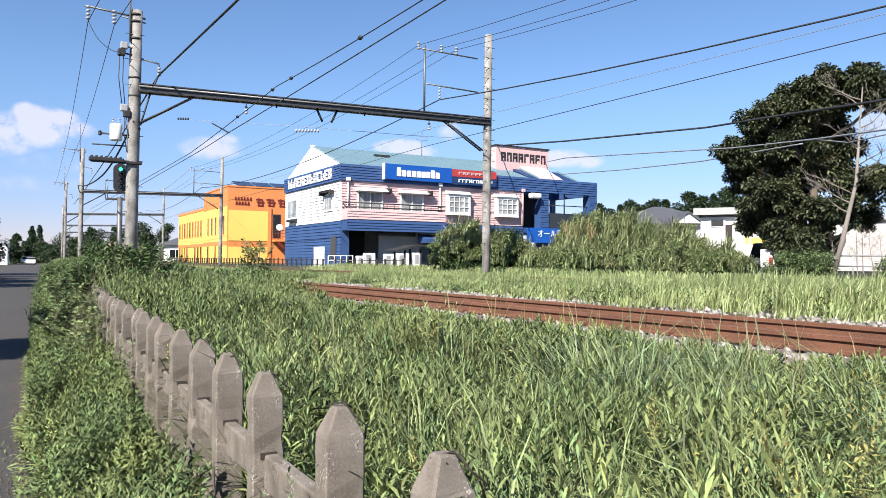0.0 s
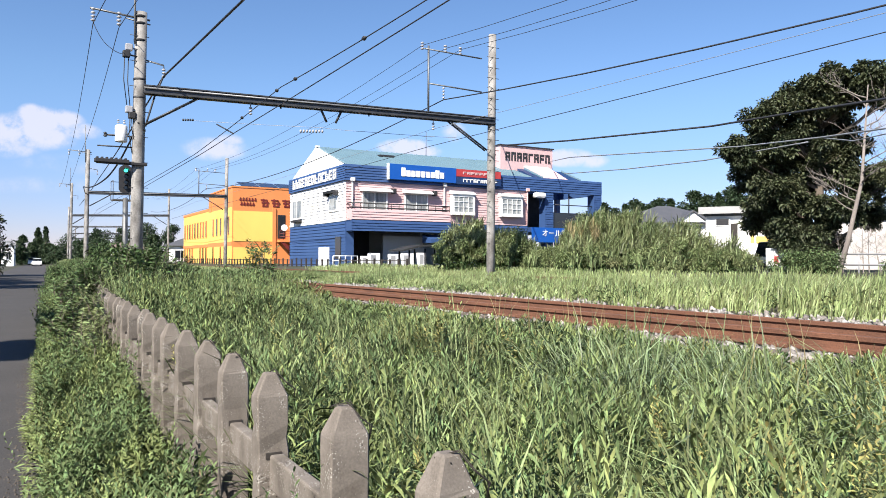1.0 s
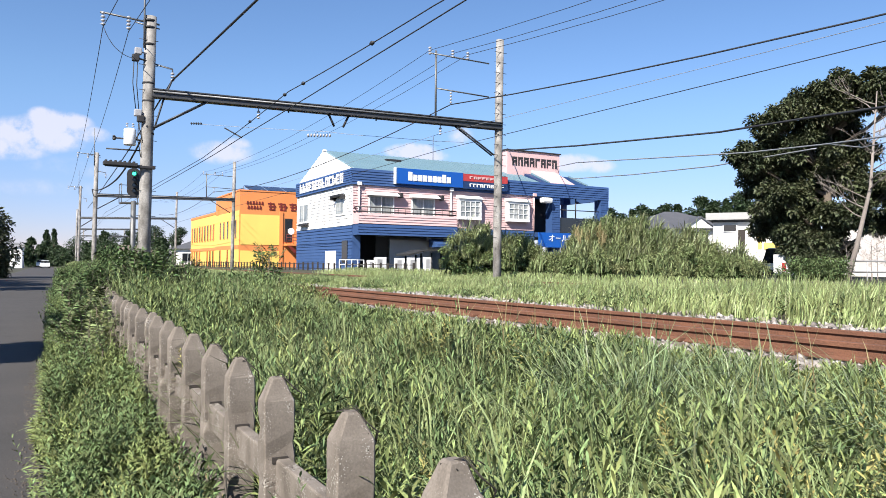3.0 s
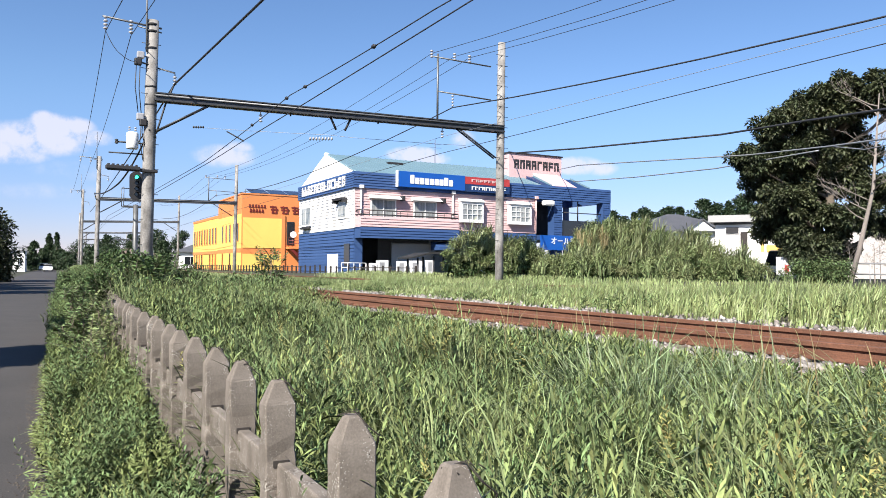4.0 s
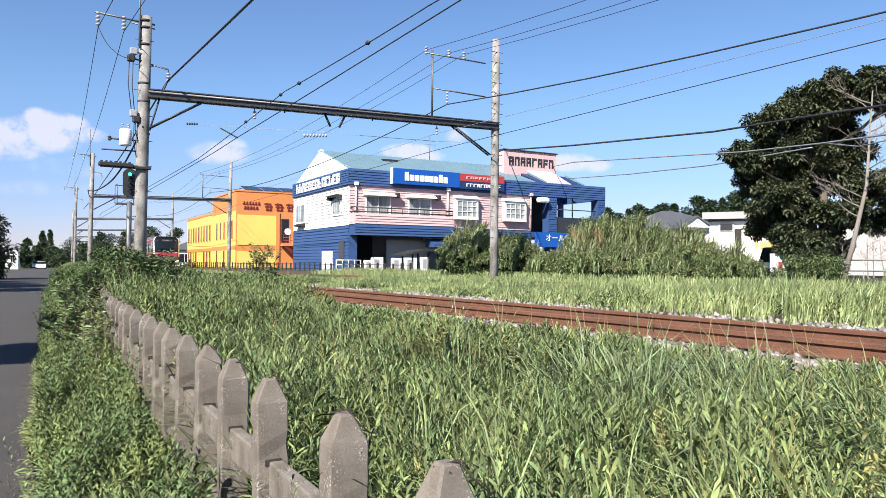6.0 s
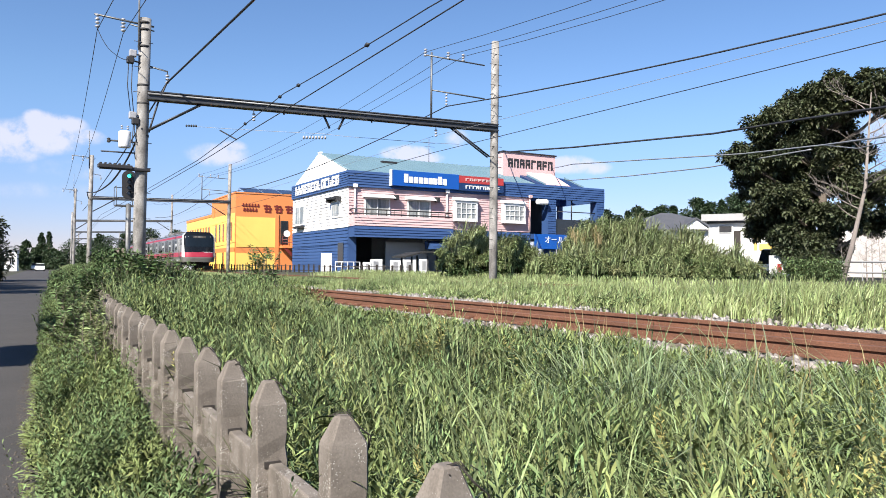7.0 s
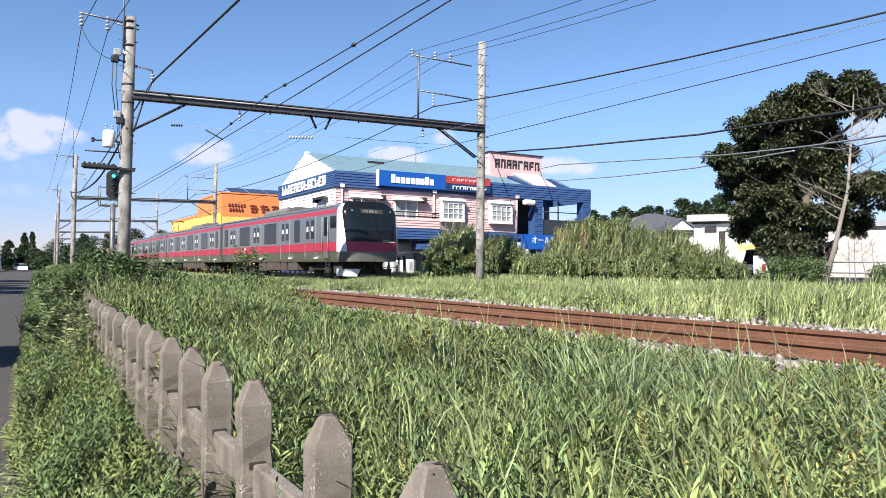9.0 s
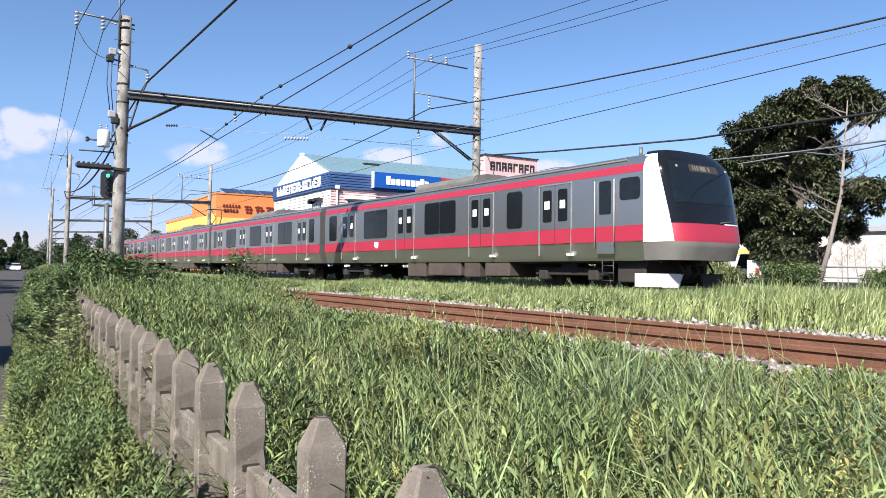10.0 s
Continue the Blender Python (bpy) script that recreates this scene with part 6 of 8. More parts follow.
def weed_mesh(name, spots, height, leaves, size, material, label, category, seed, slim=0.26, stem=0.2, simple=False, lift=0.45):
    """Upright weeds: leaves whorled up a stem, larger in the middle."""
    rng = np.random.default_rng(seed)
    n = len(spots)
    h = (height * rng.uniform(0.45, 1.25, n))
    tilt = rng.normal(0, 0.12, (n, 2))
    k = np.repeat(np.arange(n), leaves)
    f = np.tile((np.arange(leaves) + 0.5) / leaves, n)
    f = stem + (1 - stem) * f
    az = np.tile(np.arange(leaves) * 2.4, n) + rng.uniform(0, 6.28, n)[k] + rng.normal(0, 0.3, n * leaves)
    feet = spots[k].copy()
    feet[:, 2] += h[k] * f
    feet[:, :2] += tilt[k] * (h[k] * f)[:, None]
    rise = lift + 1.5 * f ** 2 + rng.normal(0, 0.35, n * leaves)
    axis = np.stack((np.cos(az), np.sin(az), rise), -1)
    axis /= np.linalg.norm(axis, axis=1, keepdims=True)
    L = size * (1.15 - 0.55 * f) * rng.uniform(0.7, 1.3, n * leaves)
    v, t = leaf_arrays(feet, axis, L, L * slim, rng, 0.25, simple)
    return fast_mesh(name, v, t, material, label, category)


def shoot_mesh(name, spots, height, leaves, size, material, label, category, seed, slim=0.22, bare=0.3, fold=True, rise=1.0):
    """Herb shoots: a leafy spire of arched leaves, spreading low down and gathered into an upright tuft at the tip."""
    rng = np.random.default_rng(seed)
    n = len(spots)
    h = np.asarray(height) * rng.uniform(0.75, 1.2, n)
    tilt = rng.normal(0, 0.13, (n, 2))
    vigour = rng.uniform(0.75, 1.3, n)
    k = np.repeat(np.arange(n), leaves)
    u = np.tile((np.arange(leaves) + 0.5) / leaves, n)
    f = bare + (1 - bare) * u ** 0.85
    az = np.tile(np.arange(leaves) * 2.4, n) + rng.uniform(0, 6.28, n)[k] + rng.normal(0, 0.25, n * leaves)
    feet = spots[k].copy()
    feet[:, 2] += h[k] * f
    feet[:, :2] += tilt[k] * (h[k] * f)[:, None]
    lift = rise * (0.15 + 1.5 * u ** 2.2) + rng.normal(0, 0.16, n * leaves)
    axis = np.stack((np.cos(az), np.sin(az), lift), -1)
    axis[:, :2] += tilt[k]
    axis /= np.linalg.norm(axis, axis=1, keepdims=True)
    L = (size * vigour[k] * (0.62 + 0.5 * np.sin(np.pi * np.minimum(1, u * 1.15))) * rng.uniform(0.8, 1.2, n * leaves))[:, None]
    W = L * slim
    up = np.array((0, 0, 1.0))
    side = np.cross(axis, up)
    side /= np.maximum(np.linalg.norm(side, axis=1, keepdims=True), 1e-3)
    roll = rng.normal(0, 0.28, n * leaves)[:, None]
    nrm = np.cross(side, axis)
    side, nrm = side * np.cos(roll) + nrm * np.sin(roll), nrm * np.cos(roll) - side * np.sin(roll)
    sag = rng.uniform(0.1, 0.32, n * leaves)[:, None] * L
    c1, c2, tip = feet + axis * L * 0.36, feet + axis * L * 0.72 - up * sag * 0.4, feet + axis * L - up * sag
    if fold:
        lap = nrm * W * 0.16
        v = np.stack((feet, c1 + side * W * 0.5 + lap, c1, c1 - side * W * 0.5 + lap, c2 + side * W * 0.4 + lap, c2, c2 - side * W * 0.4 + lap, tip), 1)
        tri = np.array([(0, 1, 2), (0, 2, 3), (1, 4, 5), (1, 5, 2), (2, 5, 6), (2, 6, 3), (4, 7, 5), (5, 7, 6)])
    else:
        v = np.stack((feet, c1 + side * W * 0.5, c1 - side * W * 0.5, c2 + side * W * 0.42, c2 - side * W * 0.42, tip), 1)
        tri = np.array([(0, 1, 2), (1, 3, 4), (1, 4, 2), (3, 5, 4)])
    faces = (np.arange(n * leaves)[:, None, None] * v.shape[1] + tri[None]).reshape(-1, 3)
    return fast_mesh(name, v.reshape(-1, 3), faces, material, label, category)


def tuft_mesh(name, centres, blades, height, width, lean, spread, material, label, category, seed, wind=(0.0, 0.0), fine=True):
    """Grass in tufts: blades that leave one foot and arch outwards, all bent a little with the wind."""
    rng = np.random.default_rng(seed)
    n = len(centres)
    k = np.repeat(np.arange(n), blades)
    m = n * blades
    h = (np.broadcast_to(height, n) * rng.uniform(0.8, 1.2, n))[k] * rng.uniform(0.5, 1.15, m)
    w = width * rng.uniform(0.7, 1.3, m)
    az = rng.uniform(0, 2 * np.pi, m)
    ln = lean * rng.uniform(0.15, 1.25, m)
    d = np.stack((np.cos(az) * ln + wind[0], np.sin(az) * ln + wind[1]), -1)
    reach = np.linalg.norm(d, axis=1)
    turn = az + rng.normal(np.pi / 2, 0.5, m)
    s = np.stack((np.cos(turn), np.sin(turn), np.zeros(m)), -1)
    foot = centres[k].copy()
    foot[:, :2] += rng.normal(0, spread, (m, 2))
    rows = []
    for f, out, wf in ((0, 0, 0.75), (0.4, 0.2, 1.0), (0.75, 0.62, 0.8), (1.0, 1.15, 0.0)) if fine else ((0, 0, 0.75), (0.6, 0.42, 1.0), (1.0, 1.1, 0.0)):
        z = h * (f - 0.42 * np.minimum(1.2, reach) * out * out)
        c = foot + np.stack((d[:, 0] * h * out, d[:, 1] * h * out, z), -1)
        off = s * (w * wf / 2)[:, None]
        rows.append((c - off, c + off) if wf else (c,))
    v = np.stack([q for r in rows for q in r], 1)
    tri = np.array([(0, 1, 3), (0, 3, 2), (2, 3, 5), (2, 5, 4), (4, 5, 6)] if fine else [(0, 1, 3), (0, 3, 2), (2, 3, 4)])
    faces = (np.arange(m)[:, None, None] * v.shape[1] + tri[None]).reshape(-1, 3)
    return fast_mesh(name, v.reshape(-1, 3), faces, material, label, category)


def scatter(n, x_of, y0, y1, seed, power=1.0, foot=0.0):
    """n feet between two edge lines x_of(y) -> (x0, x1)."""
    rng = np.random.default_rng(seed)
    ys = y0 + (y1 - y0) * rng.uniform(0, 1, n) ** power
    out = []
    for y, u in zip(ys, rng.uniform(0, 1, n)):
        x0, x1 = x_of(y)
        x = x0 + (x1 - x0) * u
        out.append((x, y, ground_z(x, y) + foot))
    return np.array(out)


def tops(spots, low=0.0):
    """How tall weeds stand: knee-high by the siding, waist-high by the fence and further along."""
    x, y = spots[:, 0] - np.array([bend(v) for v in spots[:, 1]]), spots[:, 1]
    side = np.interp(x, (1.0, 2.2, 3.2, 4.2, 5.2), (0.66, 0.56, 0.46, 0.31, 0.16))
    side = np.maximum(side, np.interp(y, (9.5, 13, 18), (0.0, 0.34, 0.42)))
    far = np.interp(y, (9, 14, 22, 40), (1.0, 1.45, 1.8, 1.8))
    lump = np.array([1 + 0.4 * noise.noise((p[0] * 0.9, p[1] * 0.6, 3.3)) + 0.75 * noise.noise((p[0] * 2.3, p[1] * 1.7, 8.1)) for p in spots])
    return np.maximum(low, side * far * lump)


def patchy(spots, cut, scale, seed):
    keep = [noise.noise((p[0] * scale, p[1] * scale, seed)) > cut for p in spots]
    return spots[np.array(keep)]


def clump_leaves(name, centres, radii, count, size, material, label, parent=None, category="", seed=1, slim=0.5, shell=0.55, simple=False):
    """Foliage of many small leaves in overlapping clumps; leaves crowd towards each clump's skin."""
    rng = np.random.default_rng(seed)
    feet, axis = [], []
    for c, r, k in zip(centres, radii, count):
        d = rng.normal(0, 1, (k, 3))
        d /= np.linalg.norm(d, axis=1, keepdims=True)
        rad = rng.uniform(shell, 1.08, k)[:, None]
        r = np.asarray(r, float)
        feet.append(np.asarray(c) + d * rad * r)
        a = d * 0.8 + rng.normal(0, 0.6, (k, 3)) + np.array((0, 0, -0.1))
        axis.append(a / np.linalg.norm(a, axis=1, keepdims=True))
    feet, axis = np.concatenate(feet), np.concatenate(axis)
    L = size * rng.uniform(0.6, 1.4, len(feet))
    v, t = leaf_arrays(feet, axis, L, L * slim, rng, 0.25, simple)
    ob = fast_mesh(name, v, t, material, label, category)
    if parent:
        ob.parent = parent
    return ob


def broad_tree(name, base, lobes, across, label, seed, leaf, material):
    """A tapered trunk that forks into limbs, each limb ending in a lobe of leaf clumps; sky shows between the lobes.
    lobes: (sideways, deep, height, radius) along the unit vector across and at right angles to it."""
    rng = random.Random(seed)
    t = thing(name, label, "tree", base)
    rt = Vector(across).normalized()
    fw = Vector((-rt.y, rt.x, 0))
    bm = bmesh.new()
    spine = [Vector((0, 0, -0.3)), Vector((0.05, 0.02, 0.8)), Vector((-0.1, 0.05, 2.6)), Vector((-0.05, 0.1, 5.0)), Vector((0.1, 0.0, 7.6))]
    tube(bm, spine, [0.42, 0.32, 0.26, 0.17, 0.06], 10)
    centres, radii = [], []
    for a, d, h, r in lobes:
        c = rt * a + fw * d + Vector((0, 0, h))
        z = max(0.9, min(7.4, h - 0.55 * math.hypot(a, d) - r * 0.4))
        root = Vector((0.0, 0.03, z))
        mid = root.lerp(c, 0.55) + Vector((rng.uniform(-0.2, 0.2), rng.uniform(-0.2, 0.2), -0.15 * r))
        tube(bm, [root, mid, c], [0.11, 0.075, 0.03], 6)
        r *= 1.06
        for k in range(int(15 * r * r) + 6):
            u = Vector((rng.gauss(0, 1), rng.gauss(0, 1), rng.gauss(0, 1))).normalized() * rng.uniform(0.5, 1.0)
            q = c + Vector((u.x * r, u.y * r, u.z * r * 0.85))
            cr = rng.uniform(0.26, 0.46)
            centres.append(q), radii.append((cr * 1.15, cr * 1.15, cr * 0.75))
            if k % 3 == 0:
                tube(bm, [mid, c.lerp(q, 0.5), q], [0.035, 0.022, 0.008], 4)
    part("trunk", bm, BARK, t, "brown trunk and limbs")
    clump_leaves("crown", centres, radii, [230] * len(centres), leaf, material, "dense leafy crown", t, "", seed, 0.6, 0.3, True)
    return t


def bare_tree(base, height, lean, label, seed, r0=0.11, name="bare_tree"):
    rng = random.Random(seed)
    t = thing(name, label, "tree", base)
    bm = bmesh.new()
    trunk = [Vector((0, 0, -0.3)), Vector((0.36 * lean[0], 0.36 * lean[1], height * 0.18)), Vector((0.8 * lean[0], 0.8 * lean[1], height * 0.5)), Vector((lean[0], lean[1], height))]
    tube(bm, trunk, [r0 * 1.2, r0, r0 * 0.7, r0 * 0.2], 8)

    def limb(a, d, l, r, depth):
        pts = [a]
        for k in range(4):
            d = (d + Vector((rng.uniform(-0.3, 0.3), rng.uniform(-0.3, 0.3), rng.uniform(-0.12, 0.22)))).normalized()
            pts.append(pts[-1] + d * l / 4)
        tube(bm, pts, [r, r * 0.8, r * 0.6, r * 0.45, r * 0.25], 5)
        if depth:
            for k in range(4):
                b = pts[rng.randint(1, 4)]
                limb(b, (d + Vector((rng.uniform(-0.9, 0.9), rng.uniform(-0.9, 0.9), rng.uniform(-0.3, 0.6)))).normalized(), l * 0.5, r * 0.5, depth - 1)

    for k in range(13):
        z = height * (0.34 + 0.64 * k / 13)
        f = np.interp(z / height, (0, 0.18, 0.5, 1.0), (0, 0.36, 0.8, 1.0))
        a = Vector((lean[0] * f, lean[1] * f, z))
        ang = rng.uniform(0, 6.28)
        limb(a, Vector((math.cos(ang), math.sin(ang), 0.45)), height * rng.uniform(0.16, 0.27), r0 * 0.33, 2)
    part("trunk", bm, BARK_PALE, t, "pale bare trunk and twigs")


def bush(base, size, n, per, leaf, material, label, seed, slim=0.45, name="bush"):
    """A shrub: stems, and clumps of leaves heaped over them."""
    rng = random.Random(seed)
    b = thing(name, label, "bush", base)
    w, d, h = size
    centres, radii = [], []
    bm = bmesh.new()
    for i in range(n):
        a = rng.uniform(0, 6.28)
        q = rng.uniform(0, 1) ** 0.6
        x, y = math.cos(a) * q * w / 2, math.sin(a) * q * d / 2
        z = h * (1 - 0.55 * q * q) * rng.uniform(0.25, 0.9)
        r = min(w, h) * rng.uniform(0.14, 0.24)
        centres.append((x, y, z)), radii.append((r, r, r * 0.85))
        if i % 2 == 0:
            tube(bm, [(x * 0.3, y * 0.3, -0.2), (x * 0.7, y * 0.7, z * 0.5), (x, y, z)], [0.03, 0.02, 0.008], 5)
    part("stem", bm, BARK, b)
    clump_leaves("foliage", centres, radii, [per] * n, leaf, material, "leafy shoots", b, "", seed, slim, 0.3, True)
    return b


def thicket(base, size, label, seed, n, leaf):
    """A heap of scrub under creepers: stems, inner leaves coloured dark for shade, and brighter lumps of larger leaves
    over it.
    """
    rng = random.Random(seed)
    b = thing("thicket", label, "bush", base)
    w, d, h = size
    inner, ir, outer, orr = [], [], [], []
    bm = bmesh.new()
    for i in range(n):
        a, q = rng.uniform(0, 6.28), rng.uniform(0, 1) ** 0.6
        x, y = math.cos(a) * q * w / 2, math.sin(a) * q * d / 2
        crest = h * (1 - 0.5 * q * q) * (1 + 0.12 * noise.noise((base[0] + x, base[1] + y, seed * 1.7)))
        z = min(crest * rng.uniform(0.4, 0.9), h * 0.8)
        r = rng.uniform(0.22, 0.42)
        outer.append((x, y, z)), orr.append((r, r, r * 0.8))
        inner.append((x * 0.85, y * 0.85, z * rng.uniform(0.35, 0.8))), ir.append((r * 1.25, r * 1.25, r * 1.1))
        if i % 2 == 0:
            tube(bm, [(x * 0.3, y * 0.3, -0.2), (x * 0.7, y * 0.7, z * 0.5), (x, y, z)], [0.03, 0.02, 0.008], 5)
    part("stem", bm, BARK, b)
    # the darker leaf colour puts the heap's inner shade into the material
    clump_leaves("inner_shade_leaves", inner, ir, [90] * n, 0.17, LEAF_SHRUB, "inner leaves coloured dark for shade", b, "", seed, 0.4, 0.3, True)
    clump_leaves("foliage", outer, orr, [270] * n, 0.115, leaf, "leafy shoots", b, "", seed + 40, 0.34, 0.25, True)
    return b


def frond_shrub(base, size, n, label, seed, material):
    """A shrub of arching fronds, each with pairs of leaflets along its midrib."""
    rng = np.random.default_rng(seed)
    b = thing("frond_shrub", label, "bush", base)
    w, h = size
    bm = bmesh.new()
    feet, axes, lengths = [], [], []
    for i in range(n):
        az, f = rng.uniform(0, 6.28), rng.uniform(0.06, 1.0)
        root = Vector((rng.normal(0, 0.12 * w), rng.normal(0, 0.12 * w), h * f * 0.72))
        d = Vector((math.cos(az), math.sin(az), rng.uniform(0.35, 1.1) + 1.6 * f ** 2))
        l = rng.uniform(0.32, 0.5) * w * (1.15 - 0.5 * f)
        pts = [root + d.normalized() * (l * k / 9) + Vector((0, 0, -0.22 * l * (k / 9) ** 2)) for k in range(10)]
        if i % 4 == 0:
            tube(bm, [(root.x * 0.4, root.y * 0.4, -0.2), root], [0.009, 0.005], 4)
        tube(bm, pts[::3], [0.007, 0.005, 0.004, 0.002], 4)
        side = d.cross(Vector((0, 0, 1))).normalized()
        for k, p in enumerate(pts[1:]):
            for s in (-1, 1):
                feet.append(p), axes.append((side * s + d.normalized() * 0.45 + Vector((0, 0, rng.uniform(-0.2, 0.25)))).normalized())
                lengths.append(l * (0.34 - 0.02 * k) * rng.uniform(0.85, 1.15))
        feet.append(pts[-1]), axes.append(d.normalized()), lengths.append(l * 0.2)
    part("stem", bm, BARK, b)
    v, t = leaf_arrays(np.array(feet), np.array(axes), np.array(lengths), np.array(lengths) * 0.38, rng, 0.15)
    ob = fast_mesh("foliage", v, t, material, "paired leaflets", "")
    ob.parent = b
    return b


# Weeds and grass, zone by zone.
def field(y):
    return fence_x(y) + 0.05, 5.2 + bend(y)


def verge(y):
    return road_x(y) + 0.02, fence_x(y) - 0.12


def between(y):
    return 9.1 + bend(y), 14.5 + bend(y)


def beyond(y):
    return 17.8 + bend(y), 21.0 + bend(y)


WEED = "dense green lance-leaved weeds behind the fence"


def clumped(n, x_of, y0, y1, seed, per=7, spread=0.16, power=1.0):
    """Feet gathered in clumps, with bare gaps between."""
    rng = np.random.default_rng(seed + 500)
    mids = scatter(max(1, n // per), x_of, y0, y1, seed, power)
    out = np.repeat(mids, per, 0)
    out[:, :2] += rng.normal(0, spread, (len(out), 2))
    out[:, 2] = [ground_z(p[0], p[1]) for p in out]
    inside = [x_of(p[1])[0] <= p[0] <= x_of(p[1])[1] for p in out]
    return out[np.array(inside)]


# dark leaf colour here stands in for the shade between the weeds
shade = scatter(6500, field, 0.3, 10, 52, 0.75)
weed_mesh("shade_weeds", shade, tops(shade) * 0.8, 14, 0.09, LEAF_DARK, "low weeds coloured dark for the shade among the taller ones", "weeds", 52, 0.24, 0.1, True)
near = patchy(clumped(1750, field, 0.4, 3.8, 1, 6, 0.13), -0.24, 2.6, 41)
shoot_mesh("field_weeds", near, tops(near) * 0.95, 26, 0.088, LEAF_WEED, WEED, "weeds", 1, 0.125, 0.3, False, 1.5)
near = patchy(clumped(2700, field, 3.6, 8.2, 51, 7, 0.16), -0.22, 2.0, 41)
shoot_mesh("field_weeds", near, tops(near) * 0.95, 20, 0.11, LEAF_WEED, WEED, "weeds", 51, 0.12, 0.3, False, 1.6)
rear = scatter(1300, field, -8, 0.4, 65, 1.0)
weed_mesh("field_weeds", rear, 0.5, 14, 0.12, LEAF_WEED, WEED, "weeds", 65, 0.22, 0.2, True)
rear = scatter(1200, lambda y: (road_x(y) + 0.05, fence_x(y) - 0.05), -8, 0.7, 66, 1.0)
weed_mesh("verge_weeds", rear, 0.35, 14, 0.08, LEAF_WEED, "weeds between the lane and the fence", "weeds", 66, 0.22, 0.2, True)
mid = clumped(3900, field, 7.5, 16, 2, 8, 0.22)
shoot_mesh("field_weeds", mid, tops(mid), 12, 0.115, LEAF_WEED, WEED, "weeds", 2, 0.17, 0.25, False, 1.3)
far = scatter(4600, field, 15, 45, 14, 1.2)
weed_mesh("field_weeds", far, tops(far), 11, 0.15, LEAF_WEED, WEED, "weeds", 14, 0.27, 0.3, True)
low = scatter(2600, lambda y: (3.9 + bend(y), 5.0 + bend(y)), 0.6, 16, 67, 1.0)
low = patchy(low, -0.1, 0.9, 21)
weed_mesh("creeping_weeds", low, 0.2, 16, 0.085, LEAF_SHRUB, "low dark green weeds creeping over the ballast edge", "weeds", 67, 0.45, 0.05, True)
fresh = patchy(patchy(clumped(1750, field, 0.4, 3.8, 3, 5, 0.1), -0.18, 1.1, 3), -0.2, 2.6, 41)
shoot_mesh("light_weeds", fresh, tops(fresh) * 1.05, 22, 0.09, LEAF_LIGHT, "bright green weeds with fresh upright tips", "weeds", 3, 0.13, 0.45, False, 2.0)
fresh = patchy(patchy(clumped(4900, field, 3.4, 14, 63, 7, 0.15, 0.75), -0.1, 0.8, 3), -0.18, 2.0, 41)
shoot_mesh("light_weeds", fresh, tops(fresh) * 1.05, 15, 0.098, LEAF_LIGHT, "bright green weeds with fresh upright tips", "weeds", 64, 0.14, 0.45, False, 2.2)
spots = patchy(scatter(5200, lambda y: (fence_x(y) + 0.15, 4.9 + bend(y)), 1.0, 13, 4, 1.0), -0.22, 0.6, 2)
tuft_mesh("field_grass", spots, 13, tops(spots) * 1.12, 0.0085, 0.45, 0.04, GRASS, "wild grass in tufts among the weeds", "grass", 4, (-0.1, 0.05))
spots = scatter(1800, field, 12, 40, 24, 1.2)
tuft_mesh("field_grass", spots, 10, tops(spots) * 1.0, 0.02, 0.5, 0.08, GRASS, "wild grass in tufts among the weeds", "grass", 24, (0, 0), False)
yellow = np.concatenate((patchy(clumped(420, field, 0.6, 7, 25, 4, 0.06), 0.15, 1.3, 8), np.array([(2.07, 2.24, 0.2), (2.11, 2.28, 0.2), (2.22, 1.79, 0.22), (2.26, 1.83, 0.22), (2.18, 1.74, 0.22), (1.87, 2.61, 0.18), (2.71, 1.71, 0.28), (2.76, 1.76, 0.28)])))
shoot_mesh("yellowed_weeds", yellow, tops(yellow) * 1.08, 46, 0.05, LEAF_YELLOW, "yellowing weeds with withered leaves", "weeds", 25, 0.24, 0.45, False, 1.0)
spots = clumped(110, lambda y: (1.2, 3.6), 0.9, 2.1, 53, 3, 0.07)
shoot_mesh("broad_leaved_weeds", spots, tops(spots) * 1.0, 16, 0.098, LEAF_LIGHT, "pale broad-leaved weeds in the near grass", "weeds", 53, 0.21, 0.45, True, 1.4)
spots = clumped(260, lambda y: (1.3, 3.2), 1.0, 3.4, 54, 5, 0.09)
weed_mesh("feathery_field_weeds", spots, tops(spots) * 0.95, 46, 0.07, LEAF_SHRUB, "feathery grey-green weeds among the lance leaves", "weeds", 54, 0.2, 0.3, True, 0.5)
LANE = "weeds between the lane and the fence"
spots = clumped(2500, verge, 0.7, 8, 5, 11, 0.075, 0.9)
shoot_mesh("verge_weeds", spots, np.array([0.38 + 0.5 * noise.noise((p[0] * 2.4, p[1] * 1.7, 1.7)) for p in spots]), 26, 0.06, LEAF_WEED, LANE, "weeds", 5, 0.22, 0.12, False, 1.1)
spots = clumped(420, lambda y: (road_x(y) - 0.1, road_x(y) + 0.12), 0.9, 12, 68, 5, 0.06)
shoot_mesh("lane_edge_weeds", spots, 0.2, 20, 0.06, LEAF_LIGHT, "straggling weeds lapping over the lane edge", "weeds", 68, 0.25, 0.0, False, 0.5)
spots = scatter(1500, verge, 0.6, 9, 55, 0.9)
feet = scatter(900, lambda y: (fence_x(y) - 0.38, fence_x(y) - 0.08), 2.4, 8, 61, 0.9)
weed_mesh("light_verge_weeds", feet, 0.3, 18, 0.06, LEAF_LIGHT, "pale green weeds at the foot of the pickets", "weeds", 61, 0.24, 0.15, False, 0.7)
feet = scatter(1500, lambda y: (road_x(y) + 0.05, fence_x(y) - 0.05), 9.5, 18, 64, 1.0)
